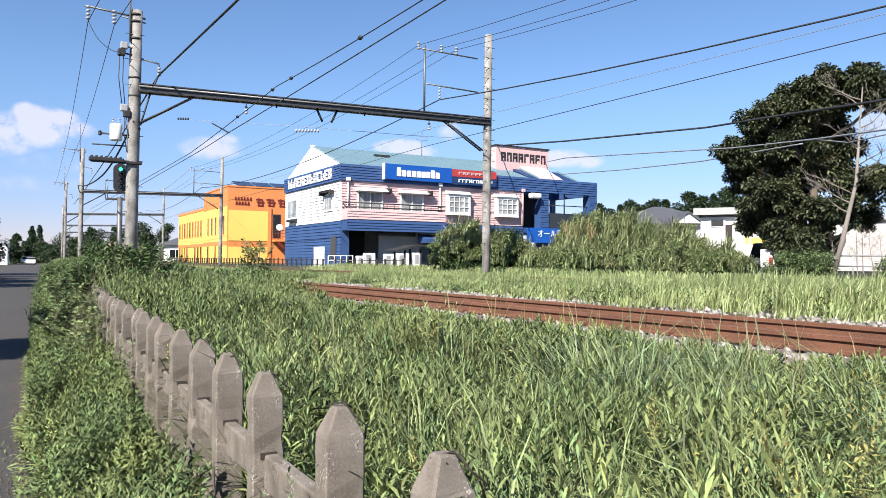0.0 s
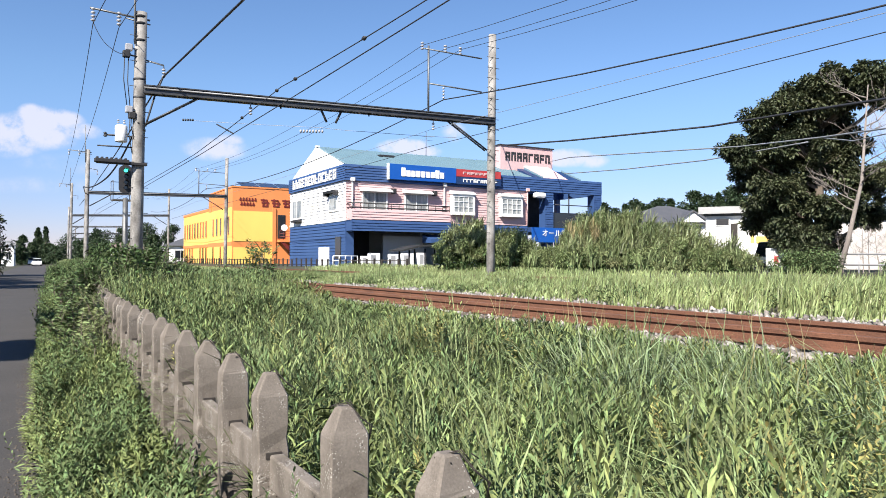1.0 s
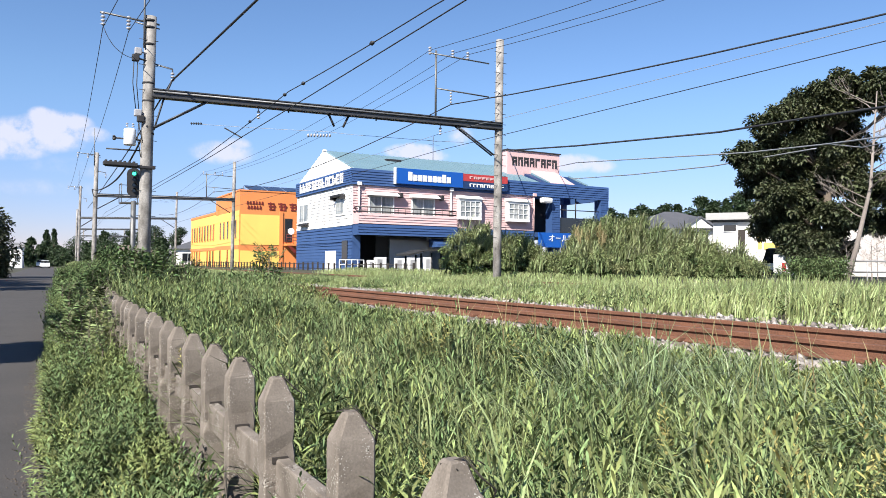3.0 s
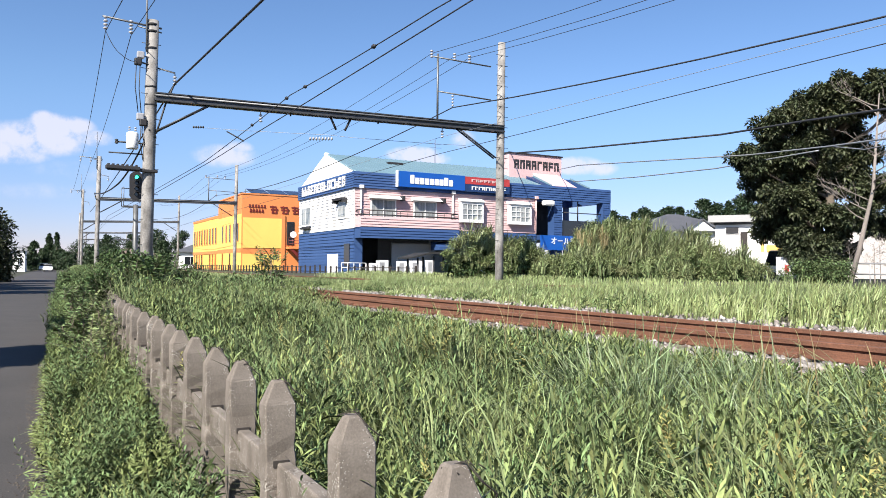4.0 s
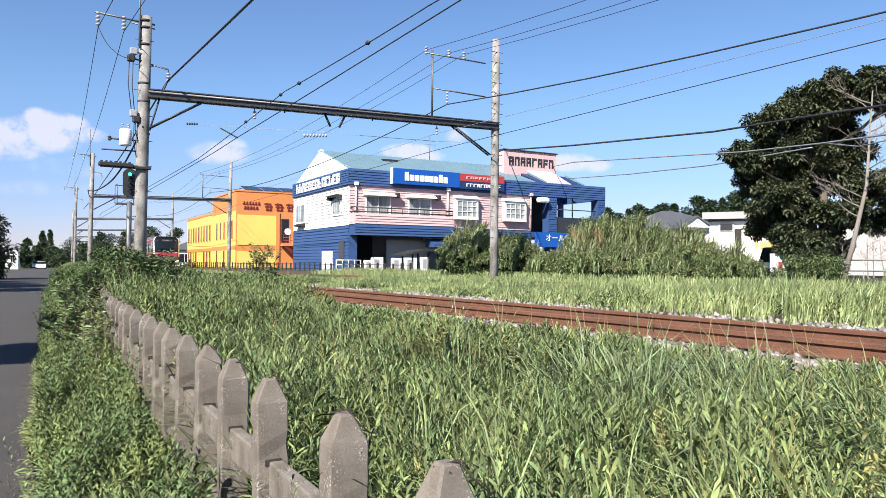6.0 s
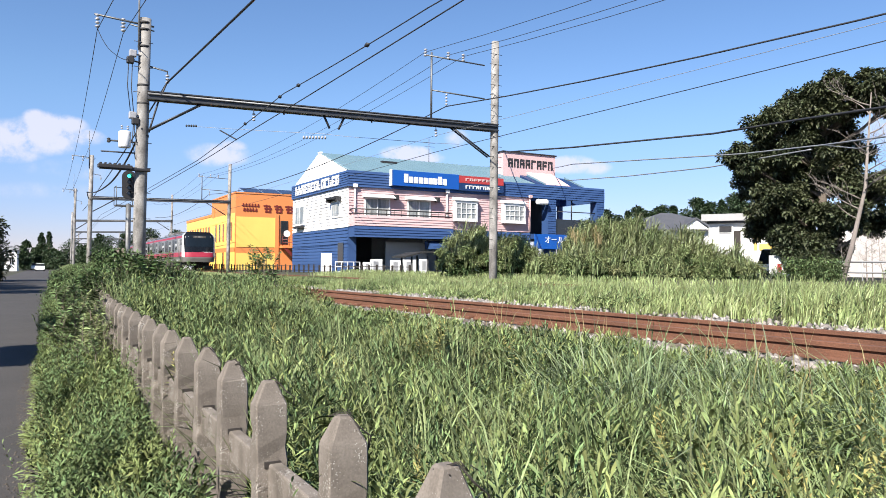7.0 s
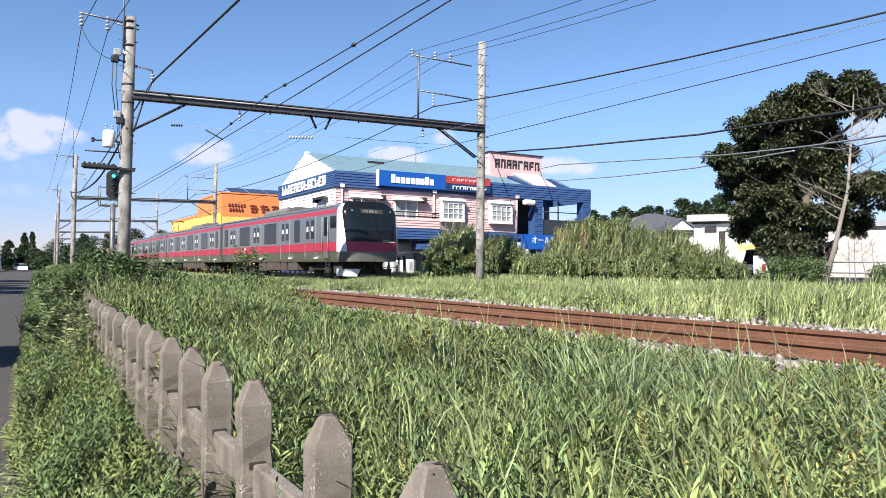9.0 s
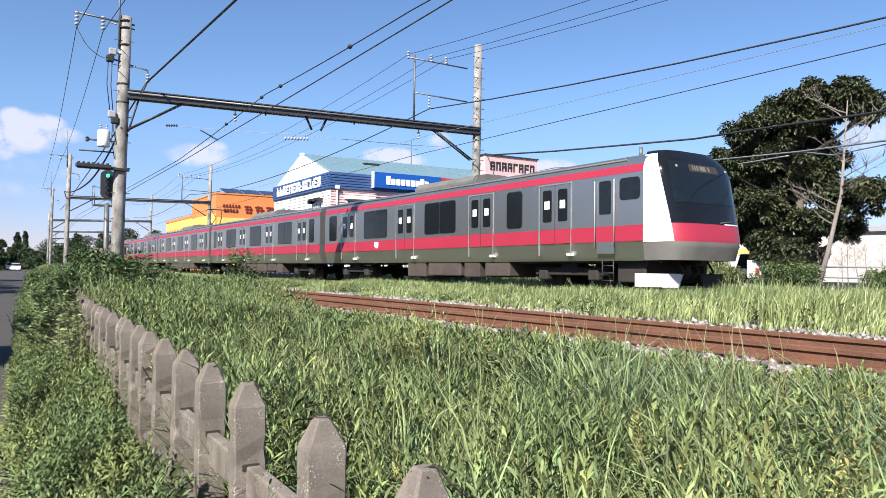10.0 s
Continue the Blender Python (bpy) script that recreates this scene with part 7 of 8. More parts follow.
weed_mesh("light_verge_weeds", feet, 0.62, 20, 0.08, LEAF_LIGHT, "pale green weeds beside the lane", "weeds", 64, 0.26, 0.1, True, 0.6)
feet = scatter(110, verge, 1.5, 9, 62, 0.9)
weed_mesh("feathery_weeds", feet, 0.46, 26, 0.12, LEAF_LIGHT, "feathery light green weeds beside the lane", "weeds", 62, 0.14, 0.5, False, 0.5)
# these leaves are coloured dark for the shaded holes in the verge
weed_mesh("shade_verge_weeds", spots, 0.36, 18, 0.075, LEAF_DARK, "low weeds coloured dark for the shade beside the pickets", "weeds", 55, 0.25, 0.2, True)
spots = scatter(3400, verge, 7.5, 20, 6, 1.0)
weed_mesh("verge_weeds", spots, np.interp(spots[:, 1], (7, 20), (0.45, 0.75)), 16, 0.11, LEAF_WEED, LANE, "weeds", 6, 0.24, 0.15, True)
spots = scatter(2400, verge, 19, 60, 16, 1.2)
weed_mesh("verge_weeds", spots, 0.8, 10, 0.17, LEAF_WEED, LANE, "weeds", 16, 0.32, 0.15, True)
spots = patchy(clumped(2300, verge, 0.6, 11, 26, 9, 0.07, 0.9), 0.02, 1.6, 5)
shoot_mesh("light_verge_weeds", spots, 0.42, 20, 0.06, LEAF_LIGHT, "pale green weeds beside the lane", "weeds", 26, 0.2, 0.4, False, 1.3)
spots = patchy(scatter(420, verge, 1.0, 9, 33, 1.0), 0.15, 1.4, 9)
weed_mesh("withered_weeds", spots, 0.45, 22, 0.05, STRAW, "withered brown stalks beside the pickets", "weeds", 33, 0.25, 0.2)
spots = scatter(1500, lambda y: (road_x(y) - 0.02, road_x(y) + 0.12), 1.0, 14, 36, 1.0)
blade_mesh("edge_grass", spots, 0.11, 0.005, 1.0, GRASS_FAR, "wispy pale grass hanging over the lane edge", "grass", 36, 0.7)
spots = patchy(scatter(900, lambda y: (road_x(y) + 0.02, max(road_x(y) + 0.2, fence_x(y) - 0.4)), 3.0, 9, 34, 1.0), 0.25, 1.1, 12)
blade_mesh("broad_grass", spots, 0.26, 0.022, 0.9, GRASS_FAR, "tufts of broad pale grass beside the lane", "grass", 34, 0.6)
blade_mesh("verge_grass", scatter(9000, verge, 0.6, 30, 7, 1.1), 0.3, 0.007, 0.45, GRASS, "grass between the lane and the fence", "grass", 7)
spots = scatter(4000, between, -2, 34, 8, 1.1)
lump = np.array([1 + 0.5 * noise.noise((p[0] * 0.7, p[1] * 0.5, 5.5)) for p in spots])
tuft_mesh("track_grass", spots, 16, lump * np.interp(spots[:, 0] - np.array([bend(v) for v in spots[:, 1]]), (9.2, 10.2, 11.5, 14.5), (0.2, 0.42, 0.6, 0.66)) * np.interp(spots[:, 1], (9, 13, 24, 34), (1.0, 0.56, 0.44, 0.32)), 0.017, 0.45, 0.07, GRASS_FAR, "sunlit yellow-green grass between the tracks", "grass", 8, (0.1, -0.1), False)
blade_mesh("track_grass", scatter(11000, between, 33, 110, 9, 1.2), 0.28, 0.035, 0.4, GRASS_FAR, "sunlit yellow-green grass between the tracks", "grass", 9)
spots = patchy(scatter(5200, between, -2, 40, 35, 1.1), 0.05, 0.5, 4)
weed_mesh("track_weeds", spots, np.interp(spots[:, 1], (9, 14), (0.3, 0.17)), 9, 0.13, LEAF_WEED, "green weeds among the grass between the tracks", "weeds", 35, 0.24, 0.2, True)
blade_mesh("bank_grass", scatter(9000, beyond, 2, 45, 10, 1.0), 0.32, 0.025, 0.45, GRASS_FAR, "sunlit grass at the foot of the bushes", "grass", 10)
blade_mesh("far_field_grass", scatter(12000, lambda y: (fence_x(y) + 0.2, 5.3 + bend(y)), 38, 110, 11, 1.1), 0.7, 0.05, 0.4, GRASS, "far grass beside the siding", "grass", 11)
# tall grass by the siding, straw-coloured where it has gone to seed
spots = patchy(scatter(150, lambda y: (2.9, 4.7), 0.5, 3.4, 12, 1.0), -0.2, 0.8, 7)
tuft_mesh("seed_grass", spots, 24, np.interp(spots[:, 0], (2.6, 3.6, 4.7), (1.02, 0.74, 0.34)), 0.0065, 0.75, 0.035, GRASS_BLUE, "tall grey-green grass beside the siding", "grass", 12, (-0.2, 0.1))
spots = patchy(scatter(130, lambda y: (3.6, 5.4), 0.8, 6.5, 13, 1.0), -0.1, 0.8, 7)
blade_mesh("seed_heads", spots, np.interp(spots[:, 0], (3.6, 5.4), (0.72, 0.48)), 0.008, 0.25, STRAW, "straw-coloured seed stalks", "grass", 13)

# dark bamboo-like sprigs leaning about the pickets
spots = np.array([(1.32, 3.1, 0.5), (1.42, 3.5, 0.55), (1.3, 4.4, 0.45), (1.36, 3.25, 0.5), (0.80, 2.75, 0.2), (0.83, 2.9, 0.25), (0.78, 3.05, 0.2), (0.86, 3.3, 0.3), (0.84, 2.5, 0.1)])
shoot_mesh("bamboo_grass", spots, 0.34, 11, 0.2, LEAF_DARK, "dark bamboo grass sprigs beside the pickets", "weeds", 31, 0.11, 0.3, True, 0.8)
# Trees and bushes.
LOBES = [(-3.75, -1.1, 6.2, 0.95), (-2.5, -1.4, 7.75, 0.9), (-1.35, -0.5, 8.8, 1.0), (0.1, -1.4, 9.25, 1.05), (1.94, -1.7, 9.3, 0.95), (-1.81, -0.5, 7.23, 1.15), (0.56, 1.5, 7.66, 0.92),
         (-1.0, 1.0, 5.13, 1.54), (0.55, 0.9, 5.36, 1.15), (-2.08, -1.2, 3.99, 1.28), (-0.48, 0.0, 2.79, 1.41), (0.81, -0.9, 3.35, 1.08), (-0.74, -1.3, 1.3, 1.05), (2.79, -1.6, 8.48, 0.77),
         (2.9, -1.2, 4.42, 0.9), (2.17, 1.5, 3.04, 0.77), (-3.18, 1.1, 5.22, 1.08), (-2.9, 1.1, 3.12, 0.97), (0.3, 1.0, 1.49, 0.77),
         (-0.9, -0.8, 6.4, 1.3), (1.0, -0.5, 8.7, 0.9), (-2.5, -0.2, 6.0, 1.1), (-0.5, -1.0, 8.5, 1.15), (-1.7, -1.0, 2.2, 0.9), (1.5, 0.6, 6.5, 0.6), (1.7, -0.4, 4.6, 0.8), (2.3, -0.6, 9.1, 0.8)]
broad_tree("broadleaf_tree", (35.7, 20.3, 0.8), LOBES, (0.494, -0.869, 0), "large dark green broadleaf tree beyond the tracks", 7, 0.175, LEAF_TREE)
bare_tree((32.9, 18.05, 0.8), 8.6, (0.64, -1.12), "leafless grey tree leaning beside the broadleaf tree", 3)
for k, (x, y) in enumerate(((35.9, 18.1), (36.3, 17.2), (36.6, 16.2), (35.4, 19.0), (34.4, 17.6), (34.7, 16.9), (35.0, 16.1), (35.3, 15.2), (35.7, 14.2))):
    bare_tree((x, y, 0.8), 2.1, (0.3 * (-1) ** k, 0.2), "dry leafless shrub beside the guard rail", 60 + k, 0.03, "dry_shrub")
MOUND = [((20.8, 29.8), 3.6, 2.6, 3.2), ((21.9, 28.1), 2.8, 2.6, 2.5), ((23.2, 26.6), 3.0, 2.6, 1.45), ((25.5, 26.6), 2.8, 3.2, 3.1), ((25.9, 26.0), 4.2, 3.4, 3.75), ((27.0, 24.6), 4.2, 3.4, 3.65), ((28.0, 22.9), 4.0, 3.2, 2.85), ((28.9, 21.2), 3.6, 3.0, 1.7), ((23.4, 24.4), 3.4, 2.6, 1.7), ((26.0, 22.6), 3.2, 2.6, 1.5), ((30.3, 18.0), 3.6, 3.0, 1.45), ((31.4, 13.4), 4.0, 3.0, 1.3)]
for i, ((x, y), w, d, h) in enumerate(MOUND):
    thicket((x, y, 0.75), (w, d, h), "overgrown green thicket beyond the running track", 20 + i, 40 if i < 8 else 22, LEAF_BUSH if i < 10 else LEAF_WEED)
# silver grass standing out of the thickets, brown where it is last year's
rng_s = np.random.default_rng(77)
feet = []
for (x, y), w, d, h in MOUND[:10]:
    k = int(190 * w * d / 10)
    a, q = rng_s.uniform(0, 6.28, k), rng_s.uniform(0, 1, k) ** 0.5
    feet.append(np.stack((x + np.cos(a) * q * w / 2, y + np.sin(a) * q * d / 2, 0.75 + h * (0.8 - 0.5 * q * q) * rng_s.uniform(0.35, 0.95, k)), -1))
feet = np.concatenate(feet)
lower = feet[feet[:, 2] < 1.75][::3]
tuft_mesh("silver_grass", lower, 12, 0.7, 0.034, 0.6, 0.06, GRASS, "green tall grass at the foot of the thicket", "grass", 80)
feet = feet[feet[:, 2] > 1.75]
tuft_mesh("silver_grass", feet, 12, 0.95, 0.034, 0.6, 0.06, GRASS_PLUME, "pale plumes of tall grass over the thicket", "grass", 78, (0.1, -0.15))
dry = np.stack((rng_s.normal(25.1, 0.55, 26), rng_s.normal(25.6, 0.5, 26), rng_s.uniform(2.0, 2.9, 26)), -1)
tuft_mesh("dry_silver_grass", dry, 14, 0.8, 0.024, 0.6, 0.06, STRAW, "withered brown plumes of tall grass on the thicket", "grass", 79)
frond_shrub((2.55, 14.6, 0.1), (1.7, 1.8), 130, "dark leafy shrub with paired leaflets at the end of the fence", 41, LEAF_SHRUB)
frond_shrub((3.4, 15.4, 0.2), (1.5, 1.45), 90, "dark leafy shrub with paired leaflets at the end of the fence", 42, LEAF_SHRUB)
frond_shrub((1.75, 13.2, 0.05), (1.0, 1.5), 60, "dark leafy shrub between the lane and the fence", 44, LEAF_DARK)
frond_shrub((5.2, 15.5, 0.4), (1.2, 1.75), 60, "young leafy shrub standing out of the field", 46, LEAF_SHRUB)
for k, (x, y, wide, tall) in enumerate(((0.95, 8.3, 0.7, 0.75), (1.15, 9.3, 0.8, 0.95), (1.0, 10.4, 0.9, 1.15), (1.35, 11.2, 0.9, 1.2), (1.15, 12.3, 1.0, 1.4))):
    frond_shrub((x, y, 0.05), (wide, tall), 46, "leafy shrub leaning out over the lane edge", 70 + k, LEAF_BUSH if k % 2 else LEAF_WEED)
frond_shrub((2.0, 16.5, 0.05), (1.3, 1.6), 80, "dark leafy shrub between the lane and the fence", 47, LEAF_SHRUB)
SPRAY = "tall leafy weeds crowding the end of the fence"
spots = scatter(330, lambda y: (road_x(y) + (0.3 if y > 12 else 0.12), fence_x(y) - 0.02), 8.5, 24, 56, 1.0)
weed_mesh("leafy_sprays", spots, np.interp(spots[:, 1], (8.5, 11, 14, 24), (0.45, 0.6, 0.85, 1.1)), 44, 0.105, LEAF_WEED, SPRAY, "weeds", 56, 0.34, 0.12)
spots = scatter(90, lambda y: (road_x(y) + 0.35, fence_x(y) + 0.5), 11, 20, 57, 1.0)
weed_mesh("leafy_sprays", spots, 0.8, 46, 0.095, LEAF_WEED, SPRAY, "weeds", 57, 0.34, 0.2)
spots = np.stack((np.linspace(1.75, 3.5, 34) + 0.25 * np.sin(np.arange(34) * 2.4), 14.6 + 0.9 * np.sin(np.arange(34) * 5.1), np.full(34, 0.3)), -1)
weed_mesh("leafy_sprays", spots, 1.0, 40, 0.11, LEAF_SHRUB, SPRAY, "weeds", 58, 0.36, 0.15)
bush((2.75, 18.5, 0.1), (1.7, 3.0, 1.7), 36, 300, 0.1, LEAF_SHRUB, "leafy shrub beside the lane", 43)
bush((3.0, 22.0, 0.1), (2.6, 4.0, 1.9), 40, 380, 0.10, LEAF_SHRUB, "leafy shrub beside the lane", 45)


# ---- farther houses and trees ----
def far_tree(name, base, size, material, label, seed, n=26, per=130, leaf=0.5, pointed=False):
    """A distant tree: trunk and a crown of leaf clumps; pointed for a conifer."""
    rng = random.Random(seed)
    w, h = size
    t = thing(name, label, "tree", base)
    bm = bmesh.new()
    tube(bm, [(0, 0, -0.3), (0, 0, h * 0.5), (0, 0, h * 0.9)], [w * 0.05, w * 0.035, w * 0.01], 7)
    part("trunk", bm, BARK, t)
    centres, radii = [], []
    for i in range(n):
        f = rng.uniform(0.12, 1.0)
        wide = (1 - f) * 1.0 + 0.06 if pointed else math.sqrt(max(0.05, 1 - (2 * f - 1) ** 2)) * 0.85
        a = rng.uniform(0, 6.28)
        q = rng.uniform(0.2, 0.8) * wide * w / 2
        r = w * (0.03 + 0.12 * wide) if pointed else w * (0.10 + 0.10 * wide)
        centres.append((math.cos(a) * q, math.sin(a) * q, h * f - r * 0.4))
        radii.append((r, r, r * (1.3 if pointed else 0.85)))
    clump_leaves("crown", centres, radii, [per] * n, leaf, material, "leafy crown", t, "", seed, 0.5, 0.4, True)
    return t


house("grey_roofed_house", (44.9, 42.3, 0.8), -33, 9.0, 8.0, 3.7, 1.75, WHITE_WALL, SLATE, "white house with a dark grey hipped roof", [("f", 1.0, 2.8, 1.0, 2.6), ("f", 5.0, 6.8, 1.0, 2.6)], 0.5, True, True)
flat = thing("flat_roofed_house", "white rendered house with a pale flat roof", "house", (40.8, 31.1, 0.8), -60)
boxes("wall", WHITE_WALL, flat, (0, 0, -0.3, 3.6, 7, 3.6))
boxes("roof_slab", GREY_PANEL, flat, (-0.4, -0.5, 3.75, 2.9, 7.3, 4.2), label="pale grey flat roof")
# slate-dark strip stands in for the shade below the roof slab
boxes("roof_shade_strip", SLATE, flat, (-0.1, -0.1, 3.6, 2.8, 7.1, 3.75))
w_ = boxes("window", PAINT_WHITE, flat, (0.62, -0.07, 2.96, 1.5, -0.002, 3.46))
boxes("pane", SHADE_DARK, w_, (0.67, -0.09, 3.0, 1.44, -0.06, 3.42))
boxes("door", UNDER, flat, (1.55, -0.06, 1.0, 1.98, -0.002, 3.1), label="dark brown door")
boxes("terrace", WHITE_WALL, flat, (1.4, -1.6, -0.3, 3.6, -0.01, 1.75), label="white terrace wall")
boxes("awning", YELLOW, flat, (3.2, -1.7, 1.75, 4.6, -1.3, 2.2), bevel=0.05, label="yellow awning")
boxes("post", YELLOW, flat, (2.86, -1.55, 1.751, 3.08, -1.35, 2.7), label="yellow post")
boxes("awning_post", YELLOW, flat, (3.9, -1.55, -0.3, 4.0, -1.45, 1.76))
house("pale_house", (48.6, 27.4, 0.8), -88, 11.0, 7.0, 3.4, 0.6, CREAM, GREY_PANEL, "pale house behind the bare tree", [("f", 7.5, 9.0, 0.9, 2.1)], 0.25)
guard = thing("guard_rail", "grey metal guard rail in front of the pale house", "guard rail", (33.3, 18.9, 0.8), -86)
for k in range(6):
    bm = bmesh.new()
    tube(bm, [(k * 1.6, 0, -0.2), (k * 1.6, 0, 0.98)], 0.035, 8)
    part("post", bm, GREY_PANEL, guard)
for z in (0.5, 0.98):
    bm = bmesh.new()
    tube(bm, [(0, 0, z), (8, 0, z)], 0.04, 8)
    part("rail", bm, GREY_PANEL, guard)


def vehicle(name, at, rz, paint, label, l=4.2, w=1.7, h=1.5, boxy=False):
    """A parked car: body, glazed cabin, four wheels."""
    v = thing(name, label, "car", at, rz)
    bm = bmesh.new()
    nose = 0.3 if boxy else 0.9
    prism(bm, [(0, 0.3), (l, 0.3), (l, 0.75), (l - 0.1, 0.9), (nose, 0.95), (0.08, 0.75)], 0, w)
    part("body", bm, paint, v)
    bm = bmesh.new()
    prism(bm, [(nose, 0.95), (nose + (0.25 if boxy else 0.6), h - 0.05), (l - 0.25, h - 0.05), (l - 0.1, 0.9)], 0.06, w - 0.06)
    part("window_band", bm, GLASS_DARK, v)
    boxes("roof", paint, v, (nose + 0.3, 0.08, h - 0.06, l - 0.3, w - 0.08, h), bevel=0.02)
    for x in (0.75, l - 0.8):
        for y in (0.1, w - 0.1):
            bm = bmesh.new()
            tube(bm, [(x, y - 0.11, 0.3), (x, y + 0.11, 0.3)], 0.3, 14)
            part("wheel", bm, RUBBER, v)
    return v


board = thing("notice_stand", "white board with a red patch on two posts", "notice board", (33.0, 21.6, 0.85), -32)
boxes("board", PAINT_WHITE, board, (0, 0, 0.35, 1.0, 0.05, 1.25), bevel=0.01)
boxes("patch", SIGN_RED, board, (0.4, -0.008, 0.45, 0.62, -0.001, 0.85), label="red patch")
for x in (0.1, 0.85):
    boxes("post", GALV, board, (x, 0.05, -0.3, x + 0.06, 0.11, 1.2))
vehicle("white_van", (38.6, 26.4, 0.75), -65, PAINT_WHITE, "white boxy van parked below the flat-roofed house", 3.4, 1.5, 1.85, True)
vehicle("white_car", (9.6, 150, 0.0), 86, PAINT_WHITE, "white car far along the lane", 3.6, 1.5, 1.4)
vehicle("silver_car", (10.2, 172, 0.0), 86, PAINT_WHITE, "pale car far along the lane")
house("lane_house", (0.4, 152, 0), -4, 4.9, 8.0, 3.8, 0.8, WHITE_WALL, GREY_PANEL, "white house beside the far end of the lane", [("f", 3.7, 4.4, 1.2, 2.4)], 0.3)
house("dark_roofed_house", (24.8, 118, 0.5), -20, 8.0, 7.0, 2.9, 2.0, WHITE_WALL, SLATE, "white house with a dark roof behind the tracks", [("f", 1.0, 2.8, 0.9, 2.3), ("s", 2.0, 4.0, 0.9, 2.3)])
house("brown_roofed_house", (17.0, 150, 0.3), -20, 12.0, 7.0, 2.6, 1.6, WHITE_WALL, BARK, "low house with a brown roof beyond the line", [("f", 1.0, 3.2, 0.9, 2.2)])
far_tree("roadside_tree", (-1.15, 68, 0), (7.4, 5.9), LEAF_TREE, "dark tree overhanging the lane", 51, 60, 420, 0.3)
bush((-0.5, 69, 0.0), (3.4, 4.0, 2.4), 40, 300, 0.2, LEAF_TREE, "dark hedge below the tree beside the lane", 48, 0.45, "hedge")
# unseen trees added to throw bands of shade across the lane
far_tree("roadside_tree", (-6.3, 9.9, 0), (3.6, 7.4), LEAF_TREE, "unseen tree added to shade the lane", 52, 34, 420, 0.26)
far_tree("roadside_tree", (-5.0, 47, 0), (7.0, 7.5), LEAF_TREE, "unseen tree added to shade the lane", 53, 30, 400, 0.35)
for k, y in enumerate((39.0, 44.5, 51.0, 56.5)):
    far_tree("roadside_tree", (-5.8, y, 0), (6.4, 8.8), LEAF_TREE, "unseen tree added to shade the lane", 54 + k, 30, 220, 0.45)
for i, (x, y, w, h, pt) in enumerate(((11.3, 189.5, 4.8, 9.0, True), (12.9, 188.8, 4.8, 8.6, True), (7.4, 172, 3.2, 5.9, False), (12.6, 200, 6, 5.6, False), (13.2, 170, 5, 3.8, False), (9.6, 180, 4, 4.6, False), (22.6, 182, 3.4, 8.2, False), (27.2, 179, 4.6, 8.2, False), (15.5, 142, 6, 4.6, False), (13.0, 180, 5, 5.0, False), (17.0, 135, 7, 4.6, False), (22.0, 240, 10, 8.5, False), (27.0, 236, 9, 8.0, False), (31.0, 232, 10, 9.5, False), (35.0, 228, 9, 8.5, False), (20.5, 185, 6, 5.5, False), (23.5, 180, 6, 6.0, False), (30.0, 175, 7, 9.0, False), (35.0, 190, 7, 10.0, False), (40.0, 185, 8, 9.5, False), (24.5, 128, 4, 5.2, False), (27.5, 150, 9, 6.0, False))):
    far_tree("conifer_tree" if pt else "distant_tree", (x, y, 0), (w, h), LEAF_FAR, "dark pointed conifer far along the lane" if pt else "distant green tree along the railway", 60 + i, 44 if pt else 24, 130 if pt else 160, 0.3 if pt else 0.42, pt)
for i in range(-3, 15):
    a = radians(46.8 + 0.85 * i)
    far_tree("wooded_hill_tree", (205 * math.sin(a), 205 * math.cos(a), 0.5), (11.0, 15.8 + 0.35 * i + 1.1 * math.sin(i * 2.3)), LEAF_FAR, "distant tree of the wooded skyline", 90 + i, 36, 170, 0.75, i % 4 == 0)

# Cables beyond the running track.
cable("utility_cable", [(18.85, 7.34, 5.5), (20.9, 10.18, 5.94), (22.72, 13.76, 6.4), (24.19, 18.17, 6.76), (23.3, 25.31, 7.09), (24.54, 31.65, 7.82), (36.87, 48.35, 11.18)], 0.04, WIRE, "thick black utility cable beyond the tracks", 0.0)
cable("utility_cable", [(19.44, 7.57, 4.87), (22.2, 10.54, 5.35), (24.34, 13.91, 5.73), (26.46, 18.49, 6.2), (28.8, 31.27, 7.43), (42.2, 48.4, 10.1)], 0.03, WIRE_PALE, "pale bundled utility cable beyond the tracks", 0.0)
cable("utility_cable", [(24.34, 13.91, 5.73), (23.29, 12.21, 5.29), (21.56, 9.76, 5.14), (20.01, 7.79, 4.92)], 0.02, WIRE_PALE, "pale slack utility cable beyond the tracks", 0.0)
cable("utility_cable", [(31.69, 18.65, 6.88), (33.72, 25.68, 7.01), (36.07, 33.69, 7.51), (38.05, 41.94, 8.13)], 0.035, WIRE_PALE, "pale utility cable passing behind the tree", 0.0)
# Dead vine caught on the picket heads.
bm = bmesh.new()
rng_v = random.Random(9)
for y in PICKETS[:20]:
    x = fence_x(y)
    for k in range(2):
        j = [rng_v.uniform(-0.012, 0.012) for _ in range(6)]
        tube(bm, [(x - 0.03 + j[0], y + 0.03, 1.044), (x + 0.005, y + j[1], 1.060 + 0.004 * k), (x + 0.042, y - 0.02 + j[2], 1.012 + 0.2 * j[3]), (x + 0.073, y - 0.03 + j[4], 0.985), (x + 0.076, y - 0.02, 0.95 + j[5])], 0.0022 - 0.0006 * k, 4)
    for k in range(3):
        a = Vector((x + rng_v.uniform(-0.02, 0.07), y - 0.01, 1.037))
        tube(bm, [a, a + Vector((rng_v.uniform(-0.03, 0.03), rng_v.uniform(-0.03, 0.03), rng_v.uniform(0.005, 0.03)))], 0.0018, 4)
solo("dead_vine", bm, UNDER, "dry brown vine stem lying along the picket tops", "vine")


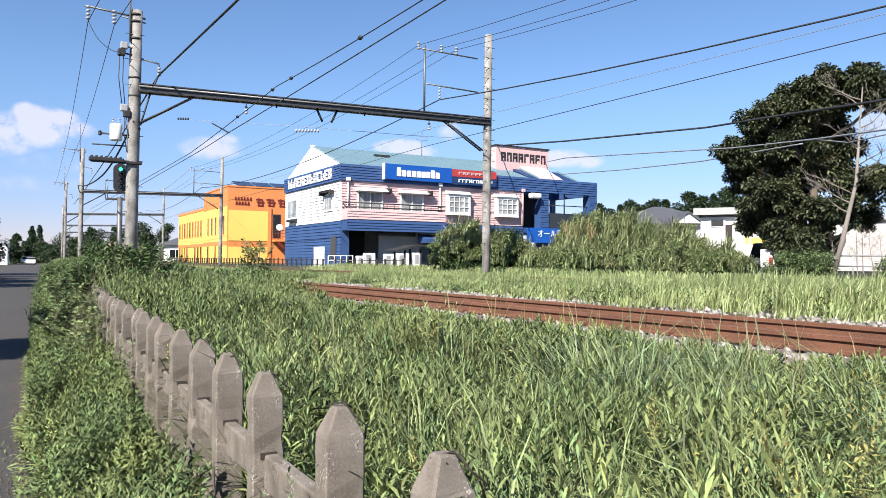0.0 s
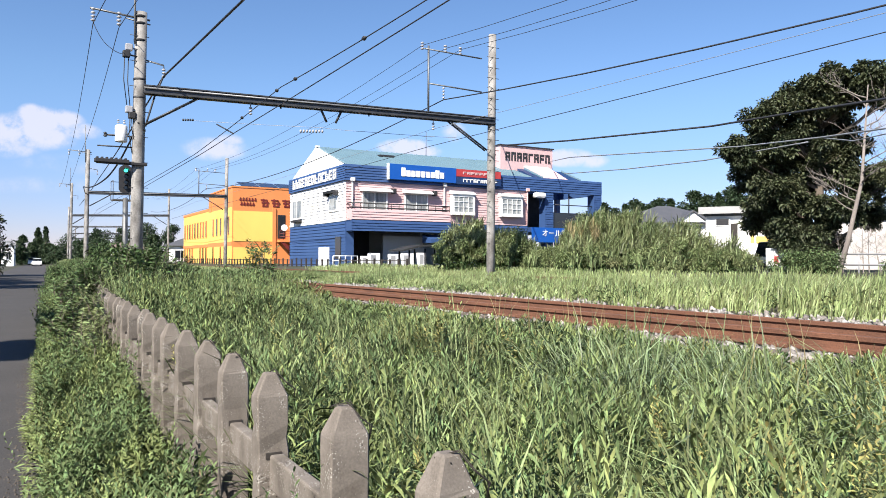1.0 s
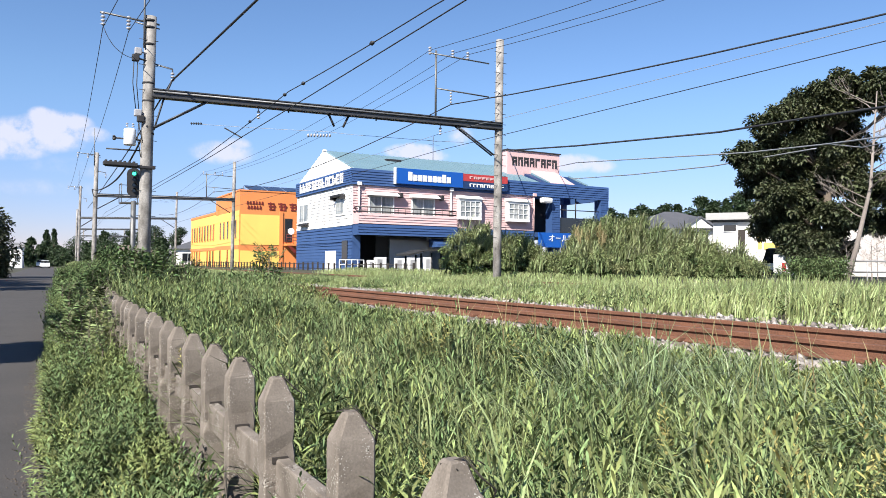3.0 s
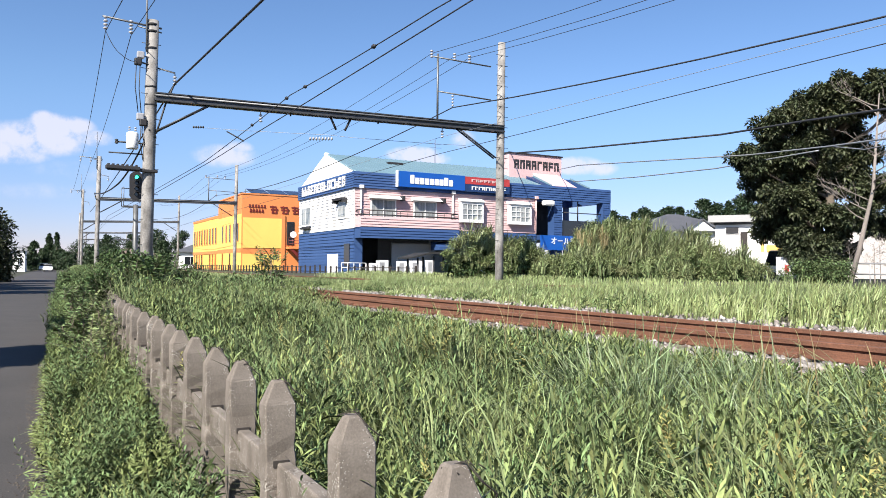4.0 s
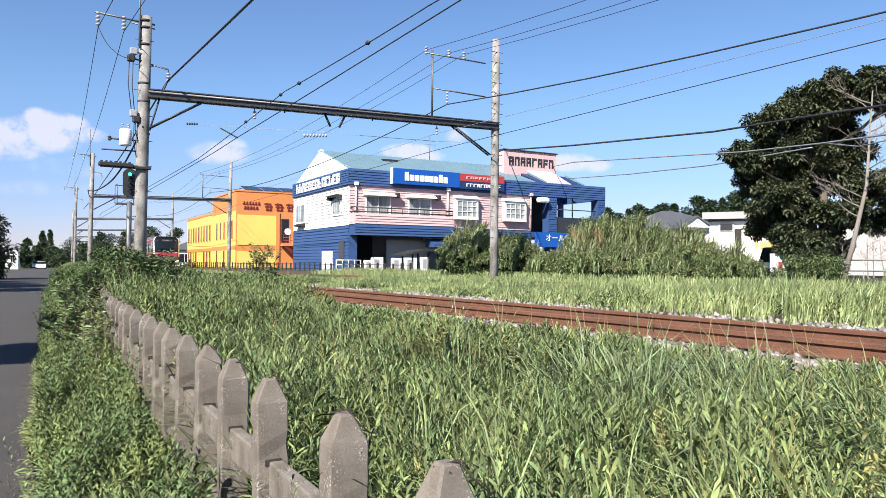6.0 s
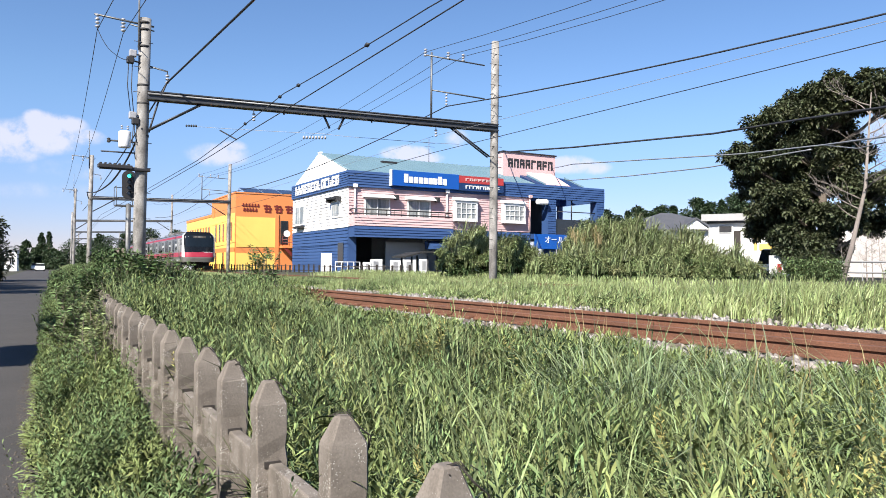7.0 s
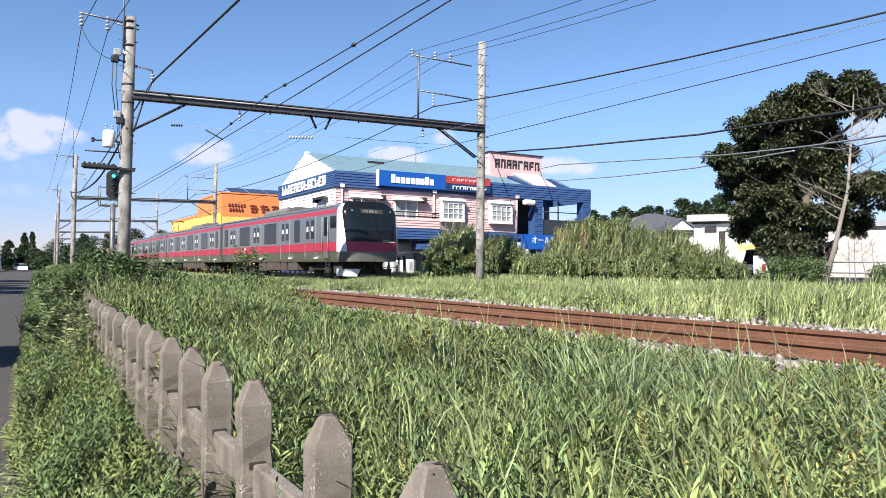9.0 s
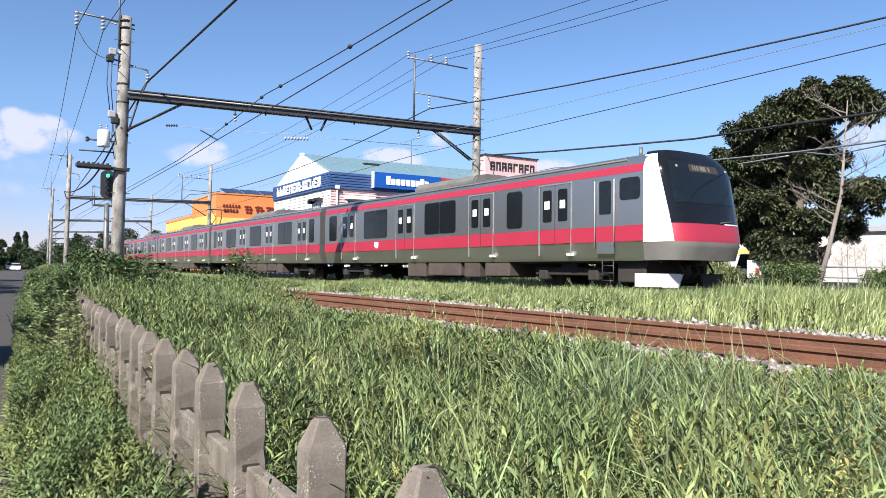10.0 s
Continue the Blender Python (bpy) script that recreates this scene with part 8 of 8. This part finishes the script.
# ---- in front of the shop ----
def rail_fence():
    f = thing("boundary_fence", "dark post-and-rail boundary fence behind the running track", "fence")
    y = 36.0
    bm = bmesh.new()
    box(bm, -0.05, -0.05, -0.2, 0.05, 0.05, 0.78, bevel=0.01)
    me = mesh_of("post", bm, UNDER)
    while y < 104:
        ob = new("post", me)
        ob.parent = f
        ob.matrix_basis = pose(20.6 + bend(y) * 0.6, y, 0.72 + random.uniform(-0.03, 0.03), random.uniform(-1.5, 1.5), 0, 0)
        y += 1.05
    for z in (1.05, 1.40):
        bm = bmesh.new()
        tube(bm, [(20.6 + bend(v) * 0.6, v, z) for v in (36, 50, 64, 78, 90, 104)], 0.022, 5)
        part("rail", bm, UNDER, f)


rail_fence()


def outdoor_unit(at, rz, w=0.85, h=1.1):
    u = thing("outdoor_unit", "white boxed outdoor heat-pump unit beside the shop", "heat pump", at, rz, group="outdoor units by the shop")
    boxes("casing", PAINT_WHITE, u, (0, 0, 0, w, 0.4, h), bevel=0.03)
    boxes("louvre_panel", GREY_PANEL, u, (w * 0.12, -0.012, h * 0.2, w * 0.6, -0.001, h * 0.85))
    boxes("foot", DARKSTEEL, u, (0.08, 0.02, -0.25, 0.16, 0.38, 0.0), (w - 0.16, 0.02, -0.25, w - 0.08, 0.38, 0.0))


for dx, w, h in ((0.6, 0.5, 0.75), (1.15, 0.8, 0.95), (2.7, 0.7, 0.9), (3.7, 0.95, 0.95), (5.0, 0.6, 1.0)):
    c, s_ = math.cos(radians(-3.1)), math.sin(radians(-3.1))
    outdoor_unit((21.75 + c * dx + s_ * 1.6, 46.6 + s_ * dx - c * 1.6, 0.95), -3.1, w, h)


def pipe_fence(at, rz):
    f = thing("pipe_fence", "low white pipe fence beside the shop door", "fence", at, rz)
    for x in (0.0, 0.45, 0.9, 1.35, 1.8):
        bm = bmesh.new()
        tube(bm, [(x, 0, -0.2), (x, 0, 0.95)], 0.03, 6)
        part("post", bm, PAINT_WHITE, f)
    for z in (0.3, 0.62, 0.95):
        bm = bmesh.new()
        tube(bm, [(0, 0, z), (1.8, 0, z)], 0.03, 6)
        part("rail", bm, PAINT_WHITE, f)


pipe_fence((20.35, 45.6, 0.75), -3.1)


def carport(at, rz):
    p = thing("bicycle_shelter", "low dark metal shelter with a flat roof beside the thicket", "shelter", at, rz)
    for x in (0.25, 1.3, 2.7):
        for y in (0.05, 1.75):
            bm = bmesh.new()
            tube(bm, [(x, y, -0.3), (x, y, 1.52 + 0.09 * x)], 0.06, 8)
            part("post", bm, DARKSTEEL, p)
    bm = bmesh.new()
    prism(bm, [(-0.3, 1.47), (0.9, 1.76), (3.4, 1.86), (3.4, 1.96), (0.9, 1.86), (-0.3, 1.56)], -0.3, 2.1)
    part("roof", bm, RUBBER, p, "dark felted sheet roof")


carport((21.9, 38.3, 0.5), -8)


# ---- the other side of the lane, behind the camera's left shoulder ----
# unseen houses and trees, added to darken what the train sides reflect
for k, (y, label) in enumerate(((-22, "unseen house with a grey roof, added for reflections"), (-4, "unseen house across the lane, added for reflections"), (20, "unseen house behind trees, added for reflections"))):
    house("lane_house", (-17.5, y, 0), 0, 8.0, 10.0, 5.0, 1.8, WHITE_WALL, SLATE, label, [("f", 1.0, 2.8, 0.9, 2.2)])
for k, (x, y, w, h) in enumerate(((-8.5, -14, 4, 4.5), (-8.0, 1.0, 4, 4.0), (-8.2, 16, 4, 4.6), (-8.0, 26, 5, 5.0), (-8.0, 34, 5, 5.2))):
    far_tree("unseen_lane_tree", (x, y, 0), (w, h), LEAF_FAR, "unseen tree across the lane, added for reflections", 120 + k, 24, 130, 0.3)

motions()
